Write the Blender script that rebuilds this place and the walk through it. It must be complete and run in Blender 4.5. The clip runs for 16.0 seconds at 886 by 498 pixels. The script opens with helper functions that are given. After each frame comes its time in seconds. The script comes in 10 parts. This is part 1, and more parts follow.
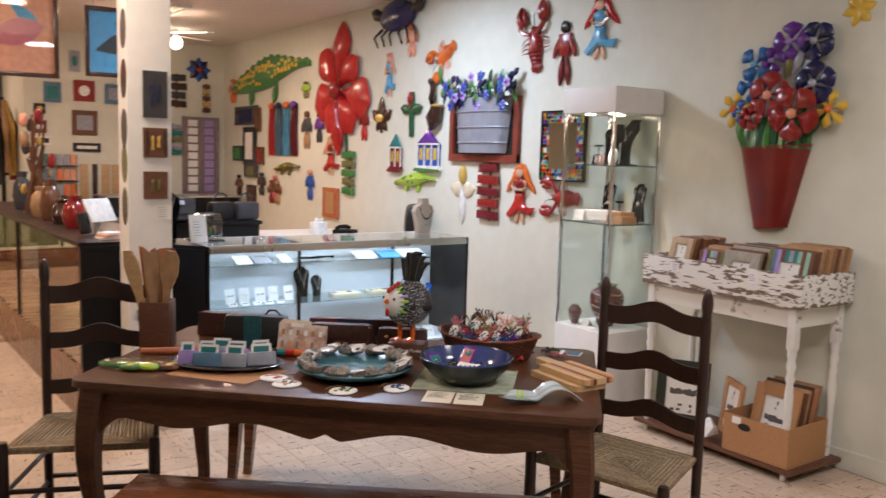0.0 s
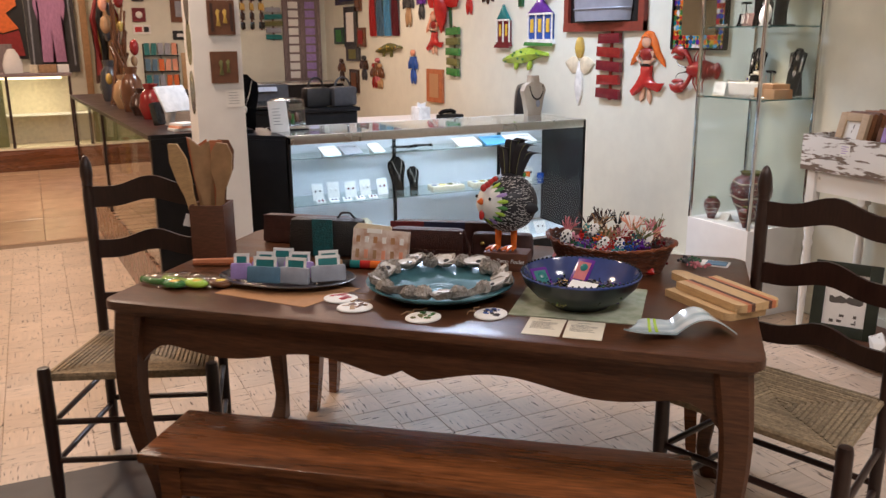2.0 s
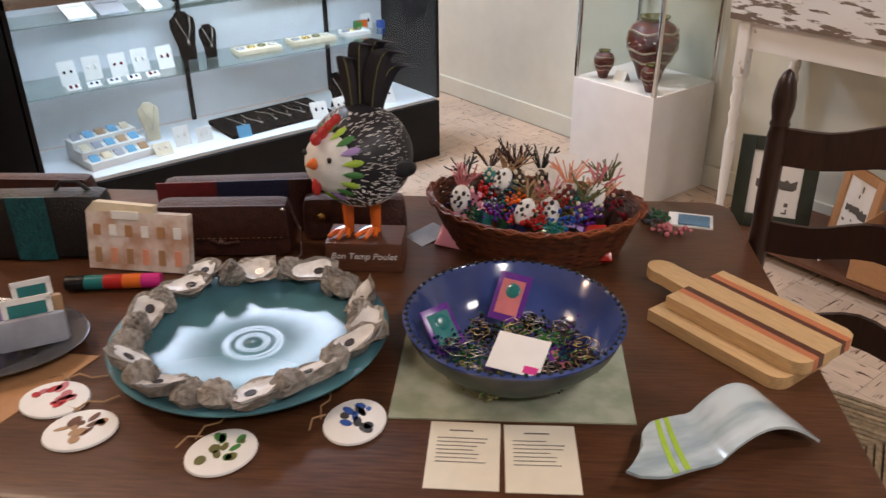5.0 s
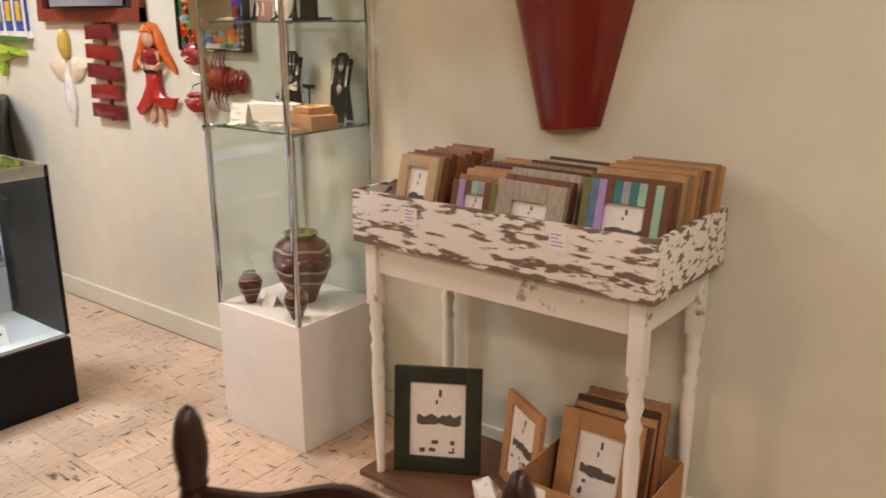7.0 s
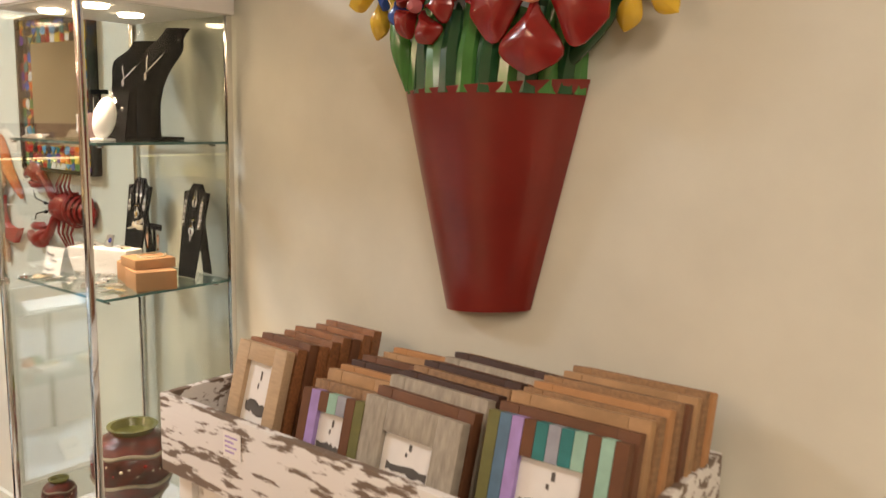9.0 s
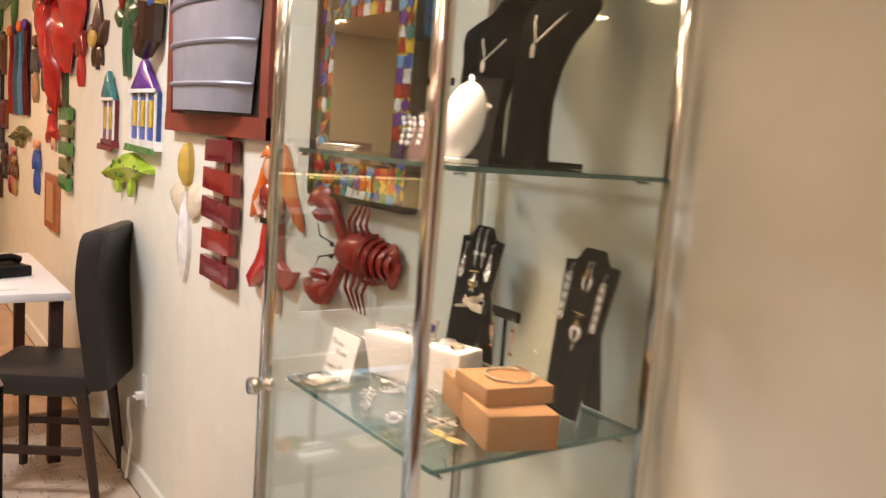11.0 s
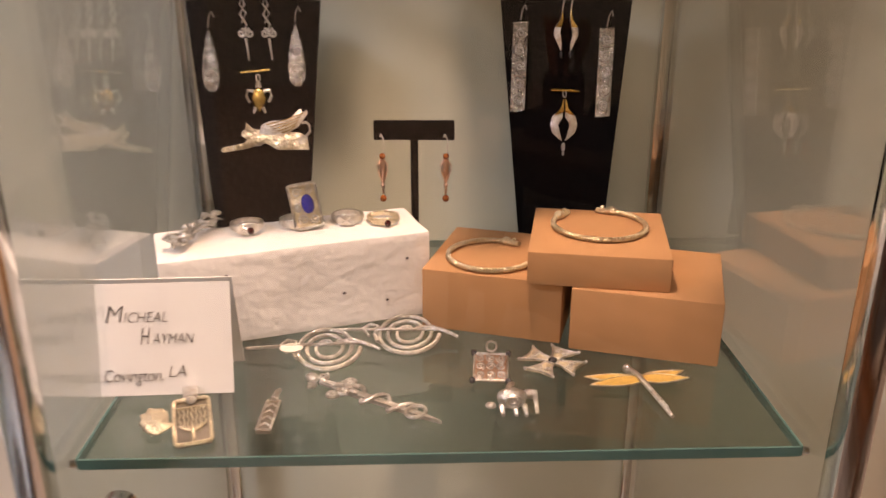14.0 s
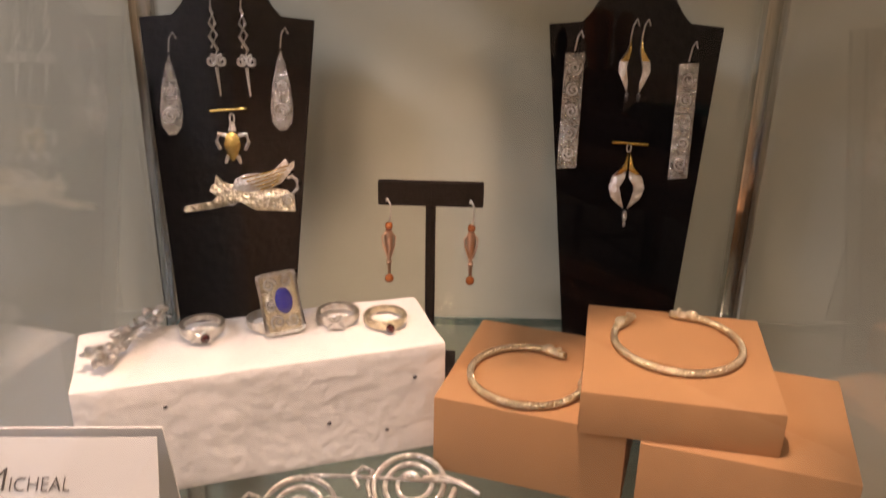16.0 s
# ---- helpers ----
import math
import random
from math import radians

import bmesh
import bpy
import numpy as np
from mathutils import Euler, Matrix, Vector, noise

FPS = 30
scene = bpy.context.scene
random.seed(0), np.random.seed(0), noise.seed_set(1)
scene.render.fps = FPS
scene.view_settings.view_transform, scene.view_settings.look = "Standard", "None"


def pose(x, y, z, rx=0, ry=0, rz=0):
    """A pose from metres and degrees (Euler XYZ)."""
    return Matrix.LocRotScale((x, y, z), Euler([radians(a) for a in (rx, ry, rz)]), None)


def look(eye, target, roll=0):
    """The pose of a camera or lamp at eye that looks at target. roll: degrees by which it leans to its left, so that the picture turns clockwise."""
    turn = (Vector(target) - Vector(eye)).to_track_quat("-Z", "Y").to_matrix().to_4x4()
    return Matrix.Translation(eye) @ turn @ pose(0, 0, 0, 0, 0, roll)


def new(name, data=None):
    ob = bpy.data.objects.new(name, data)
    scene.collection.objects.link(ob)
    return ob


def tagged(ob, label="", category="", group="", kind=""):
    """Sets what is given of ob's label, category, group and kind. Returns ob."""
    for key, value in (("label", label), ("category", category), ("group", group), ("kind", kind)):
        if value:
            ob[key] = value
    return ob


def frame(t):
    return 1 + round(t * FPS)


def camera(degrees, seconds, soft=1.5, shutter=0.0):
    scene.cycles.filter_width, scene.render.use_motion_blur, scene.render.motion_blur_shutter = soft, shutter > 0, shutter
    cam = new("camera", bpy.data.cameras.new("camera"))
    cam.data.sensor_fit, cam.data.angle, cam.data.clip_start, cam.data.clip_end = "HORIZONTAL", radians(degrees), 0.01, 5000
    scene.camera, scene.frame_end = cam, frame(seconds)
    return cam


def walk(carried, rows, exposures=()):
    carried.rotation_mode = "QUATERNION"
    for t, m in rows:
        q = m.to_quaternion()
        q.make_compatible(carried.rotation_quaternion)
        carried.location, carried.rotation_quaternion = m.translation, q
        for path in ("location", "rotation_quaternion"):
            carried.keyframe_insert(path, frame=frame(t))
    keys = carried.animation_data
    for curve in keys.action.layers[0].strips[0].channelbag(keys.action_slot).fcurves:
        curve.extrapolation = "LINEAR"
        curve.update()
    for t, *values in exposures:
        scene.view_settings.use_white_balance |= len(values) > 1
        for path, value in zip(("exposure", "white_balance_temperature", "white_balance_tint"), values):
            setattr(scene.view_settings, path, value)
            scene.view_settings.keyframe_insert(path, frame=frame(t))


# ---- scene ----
cam = camera(56.2, 16.0, 1.4, 0.35)
METRES, EYE, TILT, LEAN, TURN = 6.0, 1.5, 0.0, 0.0, -34.0
ROWS = [
    (0.0, 0.0, 0.0, 0.0, 0.18, -6.33, -1.66),
    (0.5, 0.0174, 0.0014, -0.0015, 6.03, -7.92, -2.12),
    (1.5, 0.0179, 0.0603, -0.0089, 9.19, -13.26, -1.07),
    (2.0, 0.0046, 0.1028, -0.011, 8.01, -14.27, 0.42),
    (3.0, -0.0209, 0.2051, -0.0153, 3.89, -16.92, 1.61),
    (5.5, 0.005, 0.3066, -0.0054, -5.28, -28.18, 0.67),
    (6.0, 0.0313, 0.327, -0.0044, -7.51, -25.29, 1.5),
    (6.5, 0.0684, 0.349, -0.0031, -14.67, -18.17, 1.44),
    (7.0, 0.1074, 0.3685, 0.0001, -17.74, -15.87, 0.27),
    (7.5, 0.1346, 0.3921, 0.0024, -19.4, -15.46, 0.18),
    (8.0, 0.1558, 0.4213, 0.0078, -21.26, -12.29, -1.02),
    (10.5, 0.1902, 0.6136, 0.0034, -6.07, -5.77, -4.23),
    (11.0, 0.1622, 0.6635, 0.001, -0.69, -7.42, -4.44),
    (11.5, 0.129, 0.6999, 0.0024, -10.65, -8.55, -1.67),
    (12.0, 0.1095, 0.7393, -0.0031, -22.85, -12.21, -1.11),
    (12.5, 0.0972, 0.7727, -0.0052, -37.03, -14.69, 0.3),
    (13.0, 0.0813, 0.795, -0.0073, -50.56, -17.05, 0.95),
    (13.5, 0.0781, 0.8058, -0.0109, -56.53, -19.31, 0.45),
    (14.0, 0.0922, 0.8103, -0.0171, -57.87, -20.65, -0.04),
    (14.5, 0.1035, 0.8148, -0.0202, -57.24, -22.14, -0.45),
    (15.0, 0.1103, 0.8199, -0.0211, -56.11, -23.66, -0.57),
    (15.5, 0.114, 0.8221, -0.0191, -55.21, -23.86, -0.69),
    (16.0, 0.117, 0.8256, -0.0148, -55.55, -21.98, -0.92),
]
EXPOSURES = [(0.0, 0.0, 5700, 19), (1.2, -0.06, 5700, 19), (3.0, 0.05, 5700, 18), (5.5, -0.1, 6100, 22), (6.0, -0.05, 6550, 27), (6.5, -0.1, 6900, 26), (7.2, 0.02, 6950, 21), (8.0, 0.19, 6950, 18), (10.5, 0.38, 7050, 25), (11.0, 0.12, 7080, 27), (11.5, 0.1, 7100, 29), (12.5, -0.27, 7200, 33), (14.0, -0.5, 7250, 39), (14.8, -0.57, 7150, 39), (16.0, -0.65, 7100, 39)]
walk(cam, [(t, pose(0, 0, EYE, TILT, LEAN, TURN) @ pose(METRES * x, METRES * y, METRES * z, 90 + pitch, roll, yaw)) for t, x, y, z, yaw, pitch, roll in ROWS], EXPOSURES)
# ---- world and light ----
world = bpy.data.worlds.new("world")
scene.world = world
world.use_nodes = True
world.node_tree.nodes["Background"].inputs["Color"].default_value = (1.0, 0.86, 0.7, 1)
world.node_tree.nodes["Background"].inputs["Strength"].default_value = 0.03

AMBER, WARM, NEUTRAL, COOL = (1.0, 0.69, 0.43), (1.0, 0.76, 0.5), (1.0, 0.9, 0.76), (0.82, 0.93, 1.0)
WALL_X, FAR_Y, CEIL = 3.95, 11.4, 2.92


def lamp(name, kind, m, energy, colour, size=0.3, size_y=None, angle=None):
    data = bpy.data.lights.new(name, kind)
    data.energy, data.color = energy, colour
    if kind == "AREA":
        data.size = size
        if size_y:
            data.shape, data.size_y = "RECTANGLE", size_y
    else:
        data.shadow_soft_size = size
    if angle:
        data.spot_size, data.spot_blend = radians(angle), 0.6
    ob = new(name, data)
    ob.matrix_world = m
    return ob


# ceiling lamps added to light the room: position, watts, colour
ADDED_LAMPS = [
    (0.6, 0.2, 40, NEUTRAL), (2.5, 0.9, 26, NEUTRAL), (0.4, 3.9, 32, WARM), (2.6, 5.4, 62, COOL), (0.2, 6.6, 34, WARM),
    (2.3, 8.7, 60, AMBER), (-1.6, 5.0, 40, AMBER), (-1.2, 9.2, 52, AMBER), (0.2, 12.3, 27, AMBER),
]
for lx, ly, watts, colour in ADDED_LAMPS:
    lamp("added_ceiling_lamp", "AREA", pose(lx, ly, CEIL - 0.05), watts, colour, 0.5)


# ---- materials ----
def material(name, colour, rough=0.6, metal=0.0, vary=0.12, scale=30.0, bump=0.0, bump_scale=None, spec=0.5, coat=0.0, colour2=None, stretch=(1, 1, 1), piece=0.0, grime=0.0):
    """A surface with fine grain and a broad variation; colour2 comes in as streaks or patches."""
    m = bpy.data.materials.new(name)
    m.use_nodes = True
    t = m.node_tree
    n, k = t.nodes, t.links
    b = n["Principled BSDF"]
    b.inputs["Roughness"].default_value, b.inputs["Metallic"].default_value = rough, metal
    b.inputs["Specular IOR Level"].default_value = spec
    b.inputs["Coat Weight"].default_value = coat
    co = n.new("ShaderNodeTexCoord")
    mp = n.new("ShaderNodeMapping")
    mp.inputs["Scale"].default_value = stretch
    k.new(co.outputs["Object"], mp.inputs["Vector"])
    if piece:
        ob_info, shift = n.new("ShaderNodeObjectInfo"), n.new("ShaderNodeVectorMath")
        shift.operation = "SCALE"
        shift.inputs[0].default_value = (37.0, 53.0, 19.0)
        k.new(ob_info.outputs["Random"], shift.inputs["Scale"])
        k.new(shift.outputs[0], mp.inputs["Location"])
    fine = n.new("ShaderNodeTexNoise")
    fine.inputs["Scale"].default_value, fine.inputs["Detail"].default_value = scale, 6
    k.new(mp.outputs[0], fine.inputs["Vector"])
    broad = n.new("ShaderNodeTexNoise")
    broad.inputs["Scale"].default_value, broad.inputs["Detail"].default_value = max(scale / 14, 0.7), 3
    k.new(mp.outputs[0], broad.inputs["Vector"])
    ramp = n.new("ShaderNodeValToRGB")
    c = Vector(colour[:3])
    if colour2 is None:
        lo, hi = c * (1 - vary), c * (1 + vary)
    else:
        lo, hi = Vector(colour2[:3]), c
    ramp.color_ramp.elements[0].color = (*[max(0, v) for v in lo], 1)
    ramp.color_ramp.elements[1].color = (*[min(1, v) for v in hi], 1)
    ramp.color_ramp.elements[0].position, ramp.color_ramp.elements[1].position = (0.3, 0.7) if colour2 is None else (0.38, 0.62)
    k.new(fine.outputs["Fac"], ramp.inputs["Fac"])
    mix = n.new("ShaderNodeMix")
    mix.data_type, mix.blend_type = "RGBA", "MULTIPLY"
    mix.inputs["Factor"].default_value = 1.0
    k.new(ramp.outputs["Color"], mix.inputs["A"])
    r2 = n.new("ShaderNodeMapRange")
    r2.inputs["From Min"].default_value, r2.inputs["From Max"].default_value = 0.3, 0.7
    r2.inputs["To Min"].default_value, r2.inputs["To Max"].default_value = 1 - vary - grime, 1.0
    k.new(broad.outputs["Fac"], r2.inputs["Value"])
    last = r2.outputs[0]
    if piece:
        oi = n.new("ShaderNodeObjectInfo")
        ge = n.new("ShaderNodeNewGeometry")
        ad = n.new("ShaderNodeMath")
        ad.operation = "ADD"
        k.new(oi.outputs["Random"], ad.inputs[0])
        k.new(ge.outputs["Random Per Island"], ad.inputs[1])
        fr = n.new("ShaderNodeMath")
        fr.operation = "FRACT"
        k.new(ad.outputs[0], fr.inputs[0])
        r3 = n.new("ShaderNodeMapRange")
        r3.inputs["To Min"].default_value, r3.inputs["To Max"].default_value = 1 - piece, 1 + piece * 0.3
        k.new(fr.outputs[0], r3.inputs["Value"])
        mu = n.new("ShaderNodeMath")
        mu.operation = "MULTIPLY"
        k.new(last, mu.inputs[0])
        k.new(r3.outputs[0], mu.inputs[1])
        last = mu.outputs[0]
    k.new(last, mix.inputs["B"])
    k.new(mix.outputs["Result"], b.inputs["Base Color"])
    rr = n.new("ShaderNodeMapRange")
    rr.inputs["To Min"].default_value, rr.inputs["To Max"].default_value = max(0.02, rough - 0.08), min(1, rough + 0.1)
    k.new(broad.outputs["Fac"], rr.inputs["Value"])
    k.new(rr.outputs[0], b.inputs["Roughness"])
    if bump:
        bn = n.new("ShaderNodeTexNoise")
        bn.inputs["Scale"].default_value, bn.inputs["Detail"].default_value = bump_scale or scale, 5
        k.new(mp.outputs[0], bn.inputs["Vector"])
        bp = n.new("ShaderNodeBump")
        bp.inputs["Strength"].default_value, bp.inputs["Distance"].default_value = bump, 0.01
        k.new(bn.outputs["Fac"], bp.inputs["Height"])
        k.new(bp.outputs["Normal"], b.inputs["Normal"])
    return m


def glow(name, colour, strength):
    m = bpy.data.materials.new(name)
    m.use_nodes = True
    b = m.node_tree.nodes["Principled BSDF"]
    b.inputs["Base Color"].default_value = (*colour, 1)
    b.inputs["Emission Color"].default_value = (*colour, 1)
    b.inputs["Emission Strength"].default_value = strength
    return m


def glass(name, tint=(0.93, 0.955, 0.945), mirror=0.024):
    """A clear pane: see-through, with the mirror of its surface."""
    m = bpy.data.materials.new(name)
    m.use_nodes = True
    n, k = m.node_tree.nodes, m.node_tree.links
    n.remove(n["Principled BSDF"])
    tr, gl, mx = n.new("ShaderNodeBsdfTransparent"), n.new("ShaderNodeBsdfGlossy"), n.new("ShaderNodeMixShader")
    lw, pw, ml = n.new("ShaderNodeLayerWeight"), n.new("ShaderNodeMath"), n.new("ShaderNodeMath")
    tr.inputs["Color"].default_value = (*tint, 1)
    gl.inputs["Roughness"].default_value = 0.01
    gl.inputs["Color"].default_value = (1, 1, 1, 1)
    pw.operation, ml.operation = "POWER", "MULTIPLY_ADD"
    lw.inputs["Blend"].default_value = 0.5
    pw.inputs[1].default_value = 3.5
    ml.inputs[1].default_value, ml.inputs[2].default_value = 0.85, mirror
    k.new(lw.outputs["Facing"], pw.inputs[0])
    k.new(pw.outputs[0], ml.inputs[0])
    k.new(ml.outputs[0], mx.inputs[0])
    k.new(tr.outputs[0], mx.inputs[1])
    k.new(gl.outputs[0], mx.inputs[2])
    k.new(mx.outputs[0], n["Material Output"].inputs["Surface"])
    return m


M = {}


def mat(key):
    return M[key]


def paint(key, colour, rough=0.35, **more):
    M[key] = material(key, colour, rough, **more)
    return M[key]


paint("wall_paint", (0.695, 0.7, 0.6), 0.75, vary=0.035, scale=9, bump=0.03, bump_scale=160)
paint("ceiling_paint", (0.72, 0.68, 0.62), 0.85, vary=0.04, scale=20)
paint("white_paint", (0.82, 0.81, 0.79), 0.5, vary=0.03, scale=12)
paint("table_wood", (0.105, 0.042, 0.018), 0.36, vary=0.35, scale=16, stretch=(1.2, 14, 14), bump=0.05, grime=0.1, coat=0.05, spec=0.35)
paint("bench_wood", (0.22, 0.075, 0.022), 0.26, vary=0.55, scale=13, stretch=(1.0, 12, 12), bump=0.06, grime=0.15, coat=0.2)
paint("chair_wood", (0.03, 0.012, 0.008), 0.32, vary=0.3, scale=20, stretch=(8, 8, 1), bump=0.05)
paint("rush", (0.42, 0.31, 0.18), 0.8, vary=0.35, scale=90, stretch=(1, 1, 1), bump=0.5, bump_scale=130, piece=0.35, grime=0.1)
paint("parquet", (0.68, 0.53, 0.4), 0.34, vary=0.1, scale=1, colour2=(0.09, 0.05, 0.03), stretch=(13, 95, 1), piece=0.13, grime=0.06)
M["parquet"].node_tree.nodes["Color Ramp"].color_ramp.elements[0].position = 0.345
M["parquet"].node_tree.nodes["Color Ramp"].color_ramp.elements[1].position = 0.39
paint("parquet_streak", (0.07, 0.04, 0.025), 0.5)
paint("joint", (0.28, 0.19, 0.12), 0.8)
paint("far_tile", (0.6, 0.4, 0.26), 0.16, vary=0.12, scale=6, piece=0.12)
paint("dark_floor", (0.055, 0.05, 0.05), 0.3, vary=0.35, scale=7)
paint("black_laminate", (0.008, 0.008, 0.009), 0.45, vary=0.2, scale=20, spec=0.2)
paint("case_interior", (0.75, 0.78, 0.82), 0.6, vary=0.05, scale=20)
paint("aluminium", (0.62, 0.62, 0.6), 0.28, metal=1.0, vary=0.06, scale=60)
paint("chrome", (0.75, 0.75, 0.74), 0.1, metal=1.0, vary=0.04, scale=40)
paint("glass_edge", (0.07, 0.16, 0.145), 0.15, vary=0.1)
M["pane"] = glass("pane")
M["shelf_glass"] = glass("shelf_glass", (0.72, 0.8, 0.77), 0.035)
paint("chipped_white", (0.82, 0.81, 0.78), 0.6, vary=0.1, scale=25, colour2=(0.19, 0.14, 0.105), stretch=(1.2, 0.5, 2.4), bump=0.15)
M["chipped_white"].node_tree.nodes["Color Ramp"].color_ramp.elements[0].position = 0.365
M["chipped_white"].node_tree.nodes["Color Ramp"].color_ramp.elements[1].position = 0.48
chip = M["chipped_white"].node_tree
chip_xyz, chip_low, chip_high, chip_sum, chip_fleck, chip_mix = [chip.nodes.new(k) for k in ("ShaderNodeSeparateXYZ", "ShaderNodeMapRange", "ShaderNodeMapRange", "ShaderNodeMath", "ShaderNodeTexNoise", "ShaderNodeMath")]
for node, z0, z1, most in ((chip_low, 0.868, 0.842, -0.17), (chip_high, 0.985, 1.0, -0.1)):
    node.inputs["From Min"].default_value, node.inputs["From Max"].default_value = z0, z1
    node.inputs["To Min"].default_value, node.inputs["To Max"].default_value = 0.0, most
    chip.links.new(chip_xyz.outputs["Z"], node.inputs["Value"])
chip_sum.operation, chip_mix.operation = "ADD", "MULTIPLY_ADD"
chip_fleck.inputs["Scale"].default_value, chip_fleck.inputs["Detail"].default_value = 70.0, 5
chip_mix.inputs[1].default_value = 0.3
chip.links.new(chip.nodes["Texture Coordinate"].outputs["Object"], chip_xyz.inputs[0])
chip.links.new(chip.nodes["Mapping"].outputs[0], chip_fleck.inputs["Vector"])
chip.links.new(chip_low.outputs[0], chip_sum.inputs[0])
chip.links.new(chip_high.outputs[0], chip_sum.inputs[1])
chip.links.new(chip_fleck.outputs["Fac"], chip_mix.inputs[0])
chip.links.new(chip.nodes["Noise Texture"].outputs["Fac"], chip_mix.inputs[2])
chip_total = chip.nodes.new("ShaderNodeMath")
chip.links.new(chip_mix.outputs[0], chip_total.inputs[0])
chip.links.new(chip_sum.outputs[0], chip_total.inputs[1])
chip.links.new(chip_total.outputs[0], chip.nodes["Color Ramp"].inputs["Fac"])
chip.nodes["Color Ramp"].color_ramp.elements[0].position, chip.nodes["Color Ramp"].color_ramp.elements[1].position = 0.54, 0.6
paint("turned_white", (0.8, 0.79, 0.75), 0.55, vary=0.06, scale=14, colour2=(0.3, 0.25, 0.2))
M["turned_white"].node_tree.nodes["Color Ramp"].color_ramp.elements[0].position = 0.3
M["turned_white"].node_tree.nodes["Color Ramp"].color_ramp.elements[1].position = 0.36


# ---- mesh helpers ----
def box(bm, size, centre=(0, 0, 0), rot=(0, 0, 0), bevel=0.0):
    g = bmesh.ops.create_cube(bm, size=1, matrix=pose(*centre, *rot) @ Matrix.Diagonal((*size, 1)))
    if bevel:
        edges = list({e for v in g["verts"] for e in v.link_edges})
        bmesh.ops.bevel(bm, geom=edges, offset=bevel, segments=2, profile=0.6, affect="EDGES")
    return bm


def rod(bm, a, b, r, r2=None, seg=10):
    a, b = Vector(a), Vector(b)
    d = b - a
    m = Matrix.Translation((a + b) / 2) @ d.to_track_quat("Z", "Y").to_matrix().to_4x4()
    bmesh.ops.create_cone(bm, cap_ends=True, segments=seg, radius1=r, radius2=r if r2 is None else r2, depth=d.length, matrix=m)
    return bm


def ball(bm, centre, r, scale=(1, 1, 1), seg=14, rings=9, rot=(0, 0, 0)):
    bmesh.ops.create_uvsphere(bm, u_segments=seg, v_segments=rings, radius=r, matrix=pose(*centre, *rot) @ Matrix.Diagonal((*scale, 1)))
    return bm


def tube(bm, pts, r, seg=8, taper=None, closed=False):
    """A round bar along points."""
    pts = [Vector(p) for p in pts]
    rings = []
    count = len(pts)
    for i, p in enumerate(pts):
        if closed:
            d = pts[(i + 1) % count] - pts[i - 1]
        else:
            d = pts[min(i + 1, count - 1)] - pts[max(i - 1, 0)]
        q = d.to_track_quat("Z", "Y")
        rad = r if taper is None else r + (taper - r) * i / (count - 1)
        rings.append([bm.verts.new(p + q @ Vector((rad * math.cos(6.2832 * k / seg), rad * math.sin(6.2832 * k / seg), 0))) for k in range(seg)])
    for i in range(count if closed else count - 1):
        a, b = rings[i], rings[(i + 1) % count]
        for k in range(seg):
            bm.faces.new((a[k], a[(k + 1) % seg], b[(k + 1) % seg], b[k]))
    if not closed:
        bm.faces.new(rings[0][::-1])
        bm.faces.new(rings[-1])
    return bm


def lathe(bm, profile, seg=24, centre=(0, 0, 0), squash=1.0):
    """Turns (radius, height) pairs round the z axis."""
    cx, cy, cz = centre
    rings = []
    for r, z in profile:
        if r < 1e-5:
            rings.append([bm.verts.new((cx, cy, cz + z))])
        else:
            rings.append([bm.verts.new((cx + r * math.cos(6.28318 * k / seg), cy + squash * r * math.sin(6.28318 * k / seg), cz + z)) for k in range(seg)])
    for a, b in zip(rings, rings[1:]):
        for k in range(seg):
            k2 = (k + 1) % seg
            f = [a[k % len(a)], a[k2 % len(a)], b[k2 % len(b)], b[k % len(b)]]
            f = list(dict.fromkeys(f))
            if len(f) > 2:
                bm.faces.new(f)
    return bm


def slab(bm, pts, depth, y=0.0, dome=0.0):
    """A plate with the outline pts (x, z), from y towards the viewer (-y); dome swells its front."""
    n = len(pts)
    back = [bm.verts.new((p[0], y, p[1])) for p in pts]
    front = [bm.verts.new((p[0], y - depth, p[1])) for p in pts]
    for i in range(n):
        j = (i + 1) % n
        bm.faces.new((back[i], back[j], front[j], front[i]))
    bm.faces.new(back)
    if dome:
        cx, cz = sum(p[0] for p in pts) / n, sum(p[1] for p in pts) / n
        mid = [bm.verts.new((cx + (p[0] - cx) * 0.6, y - depth - dome * 0.75, cz + (p[1] - cz) * 0.6)) for p in pts]
        top = bm.verts.new((cx, y - depth - dome, cz))
        for i in range(n):
            j = (i + 1) % n
            bm.faces.new((front[i], front[j], mid[j], mid[i]))
            bm.faces.new((mid[i], mid[j], top))
    else:
        bm.faces.new(front[::-1])
    return bm


def flat(bm, pts, depth, z=0.0):
    """A plate with the outline pts (x, y), from z upwards."""
    n = len(pts)
    low = [bm.verts.new((p[0], p[1], z)) for p in pts]
    high = [bm.verts.new((p[0], p[1], z + depth)) for p in pts]
    for i in range(n):
        j = (i + 1) % n
        bm.faces.new((low[i], low[j], high[j], high[i]))
    bm.faces.new(low[::-1])
    bm.faces.new(high)
    return bm


def oval(cx, cz, rx, rz, n=20, a0=0, a1=360, turn=0):
    out = []
    for i in range(n):
        a = radians(a0 + (a1 - a0) * i / (n if a1 - a0 == 360 else n - 1))
        x, z = rx * math.cos(a), rz * math.sin(a)
        c, s = math.cos(radians(turn)), math.sin(radians(turn))
        out.append((cx + x * c - z * s, cz + x * s + z * c))
    return out


def B():
    return bmesh.new()


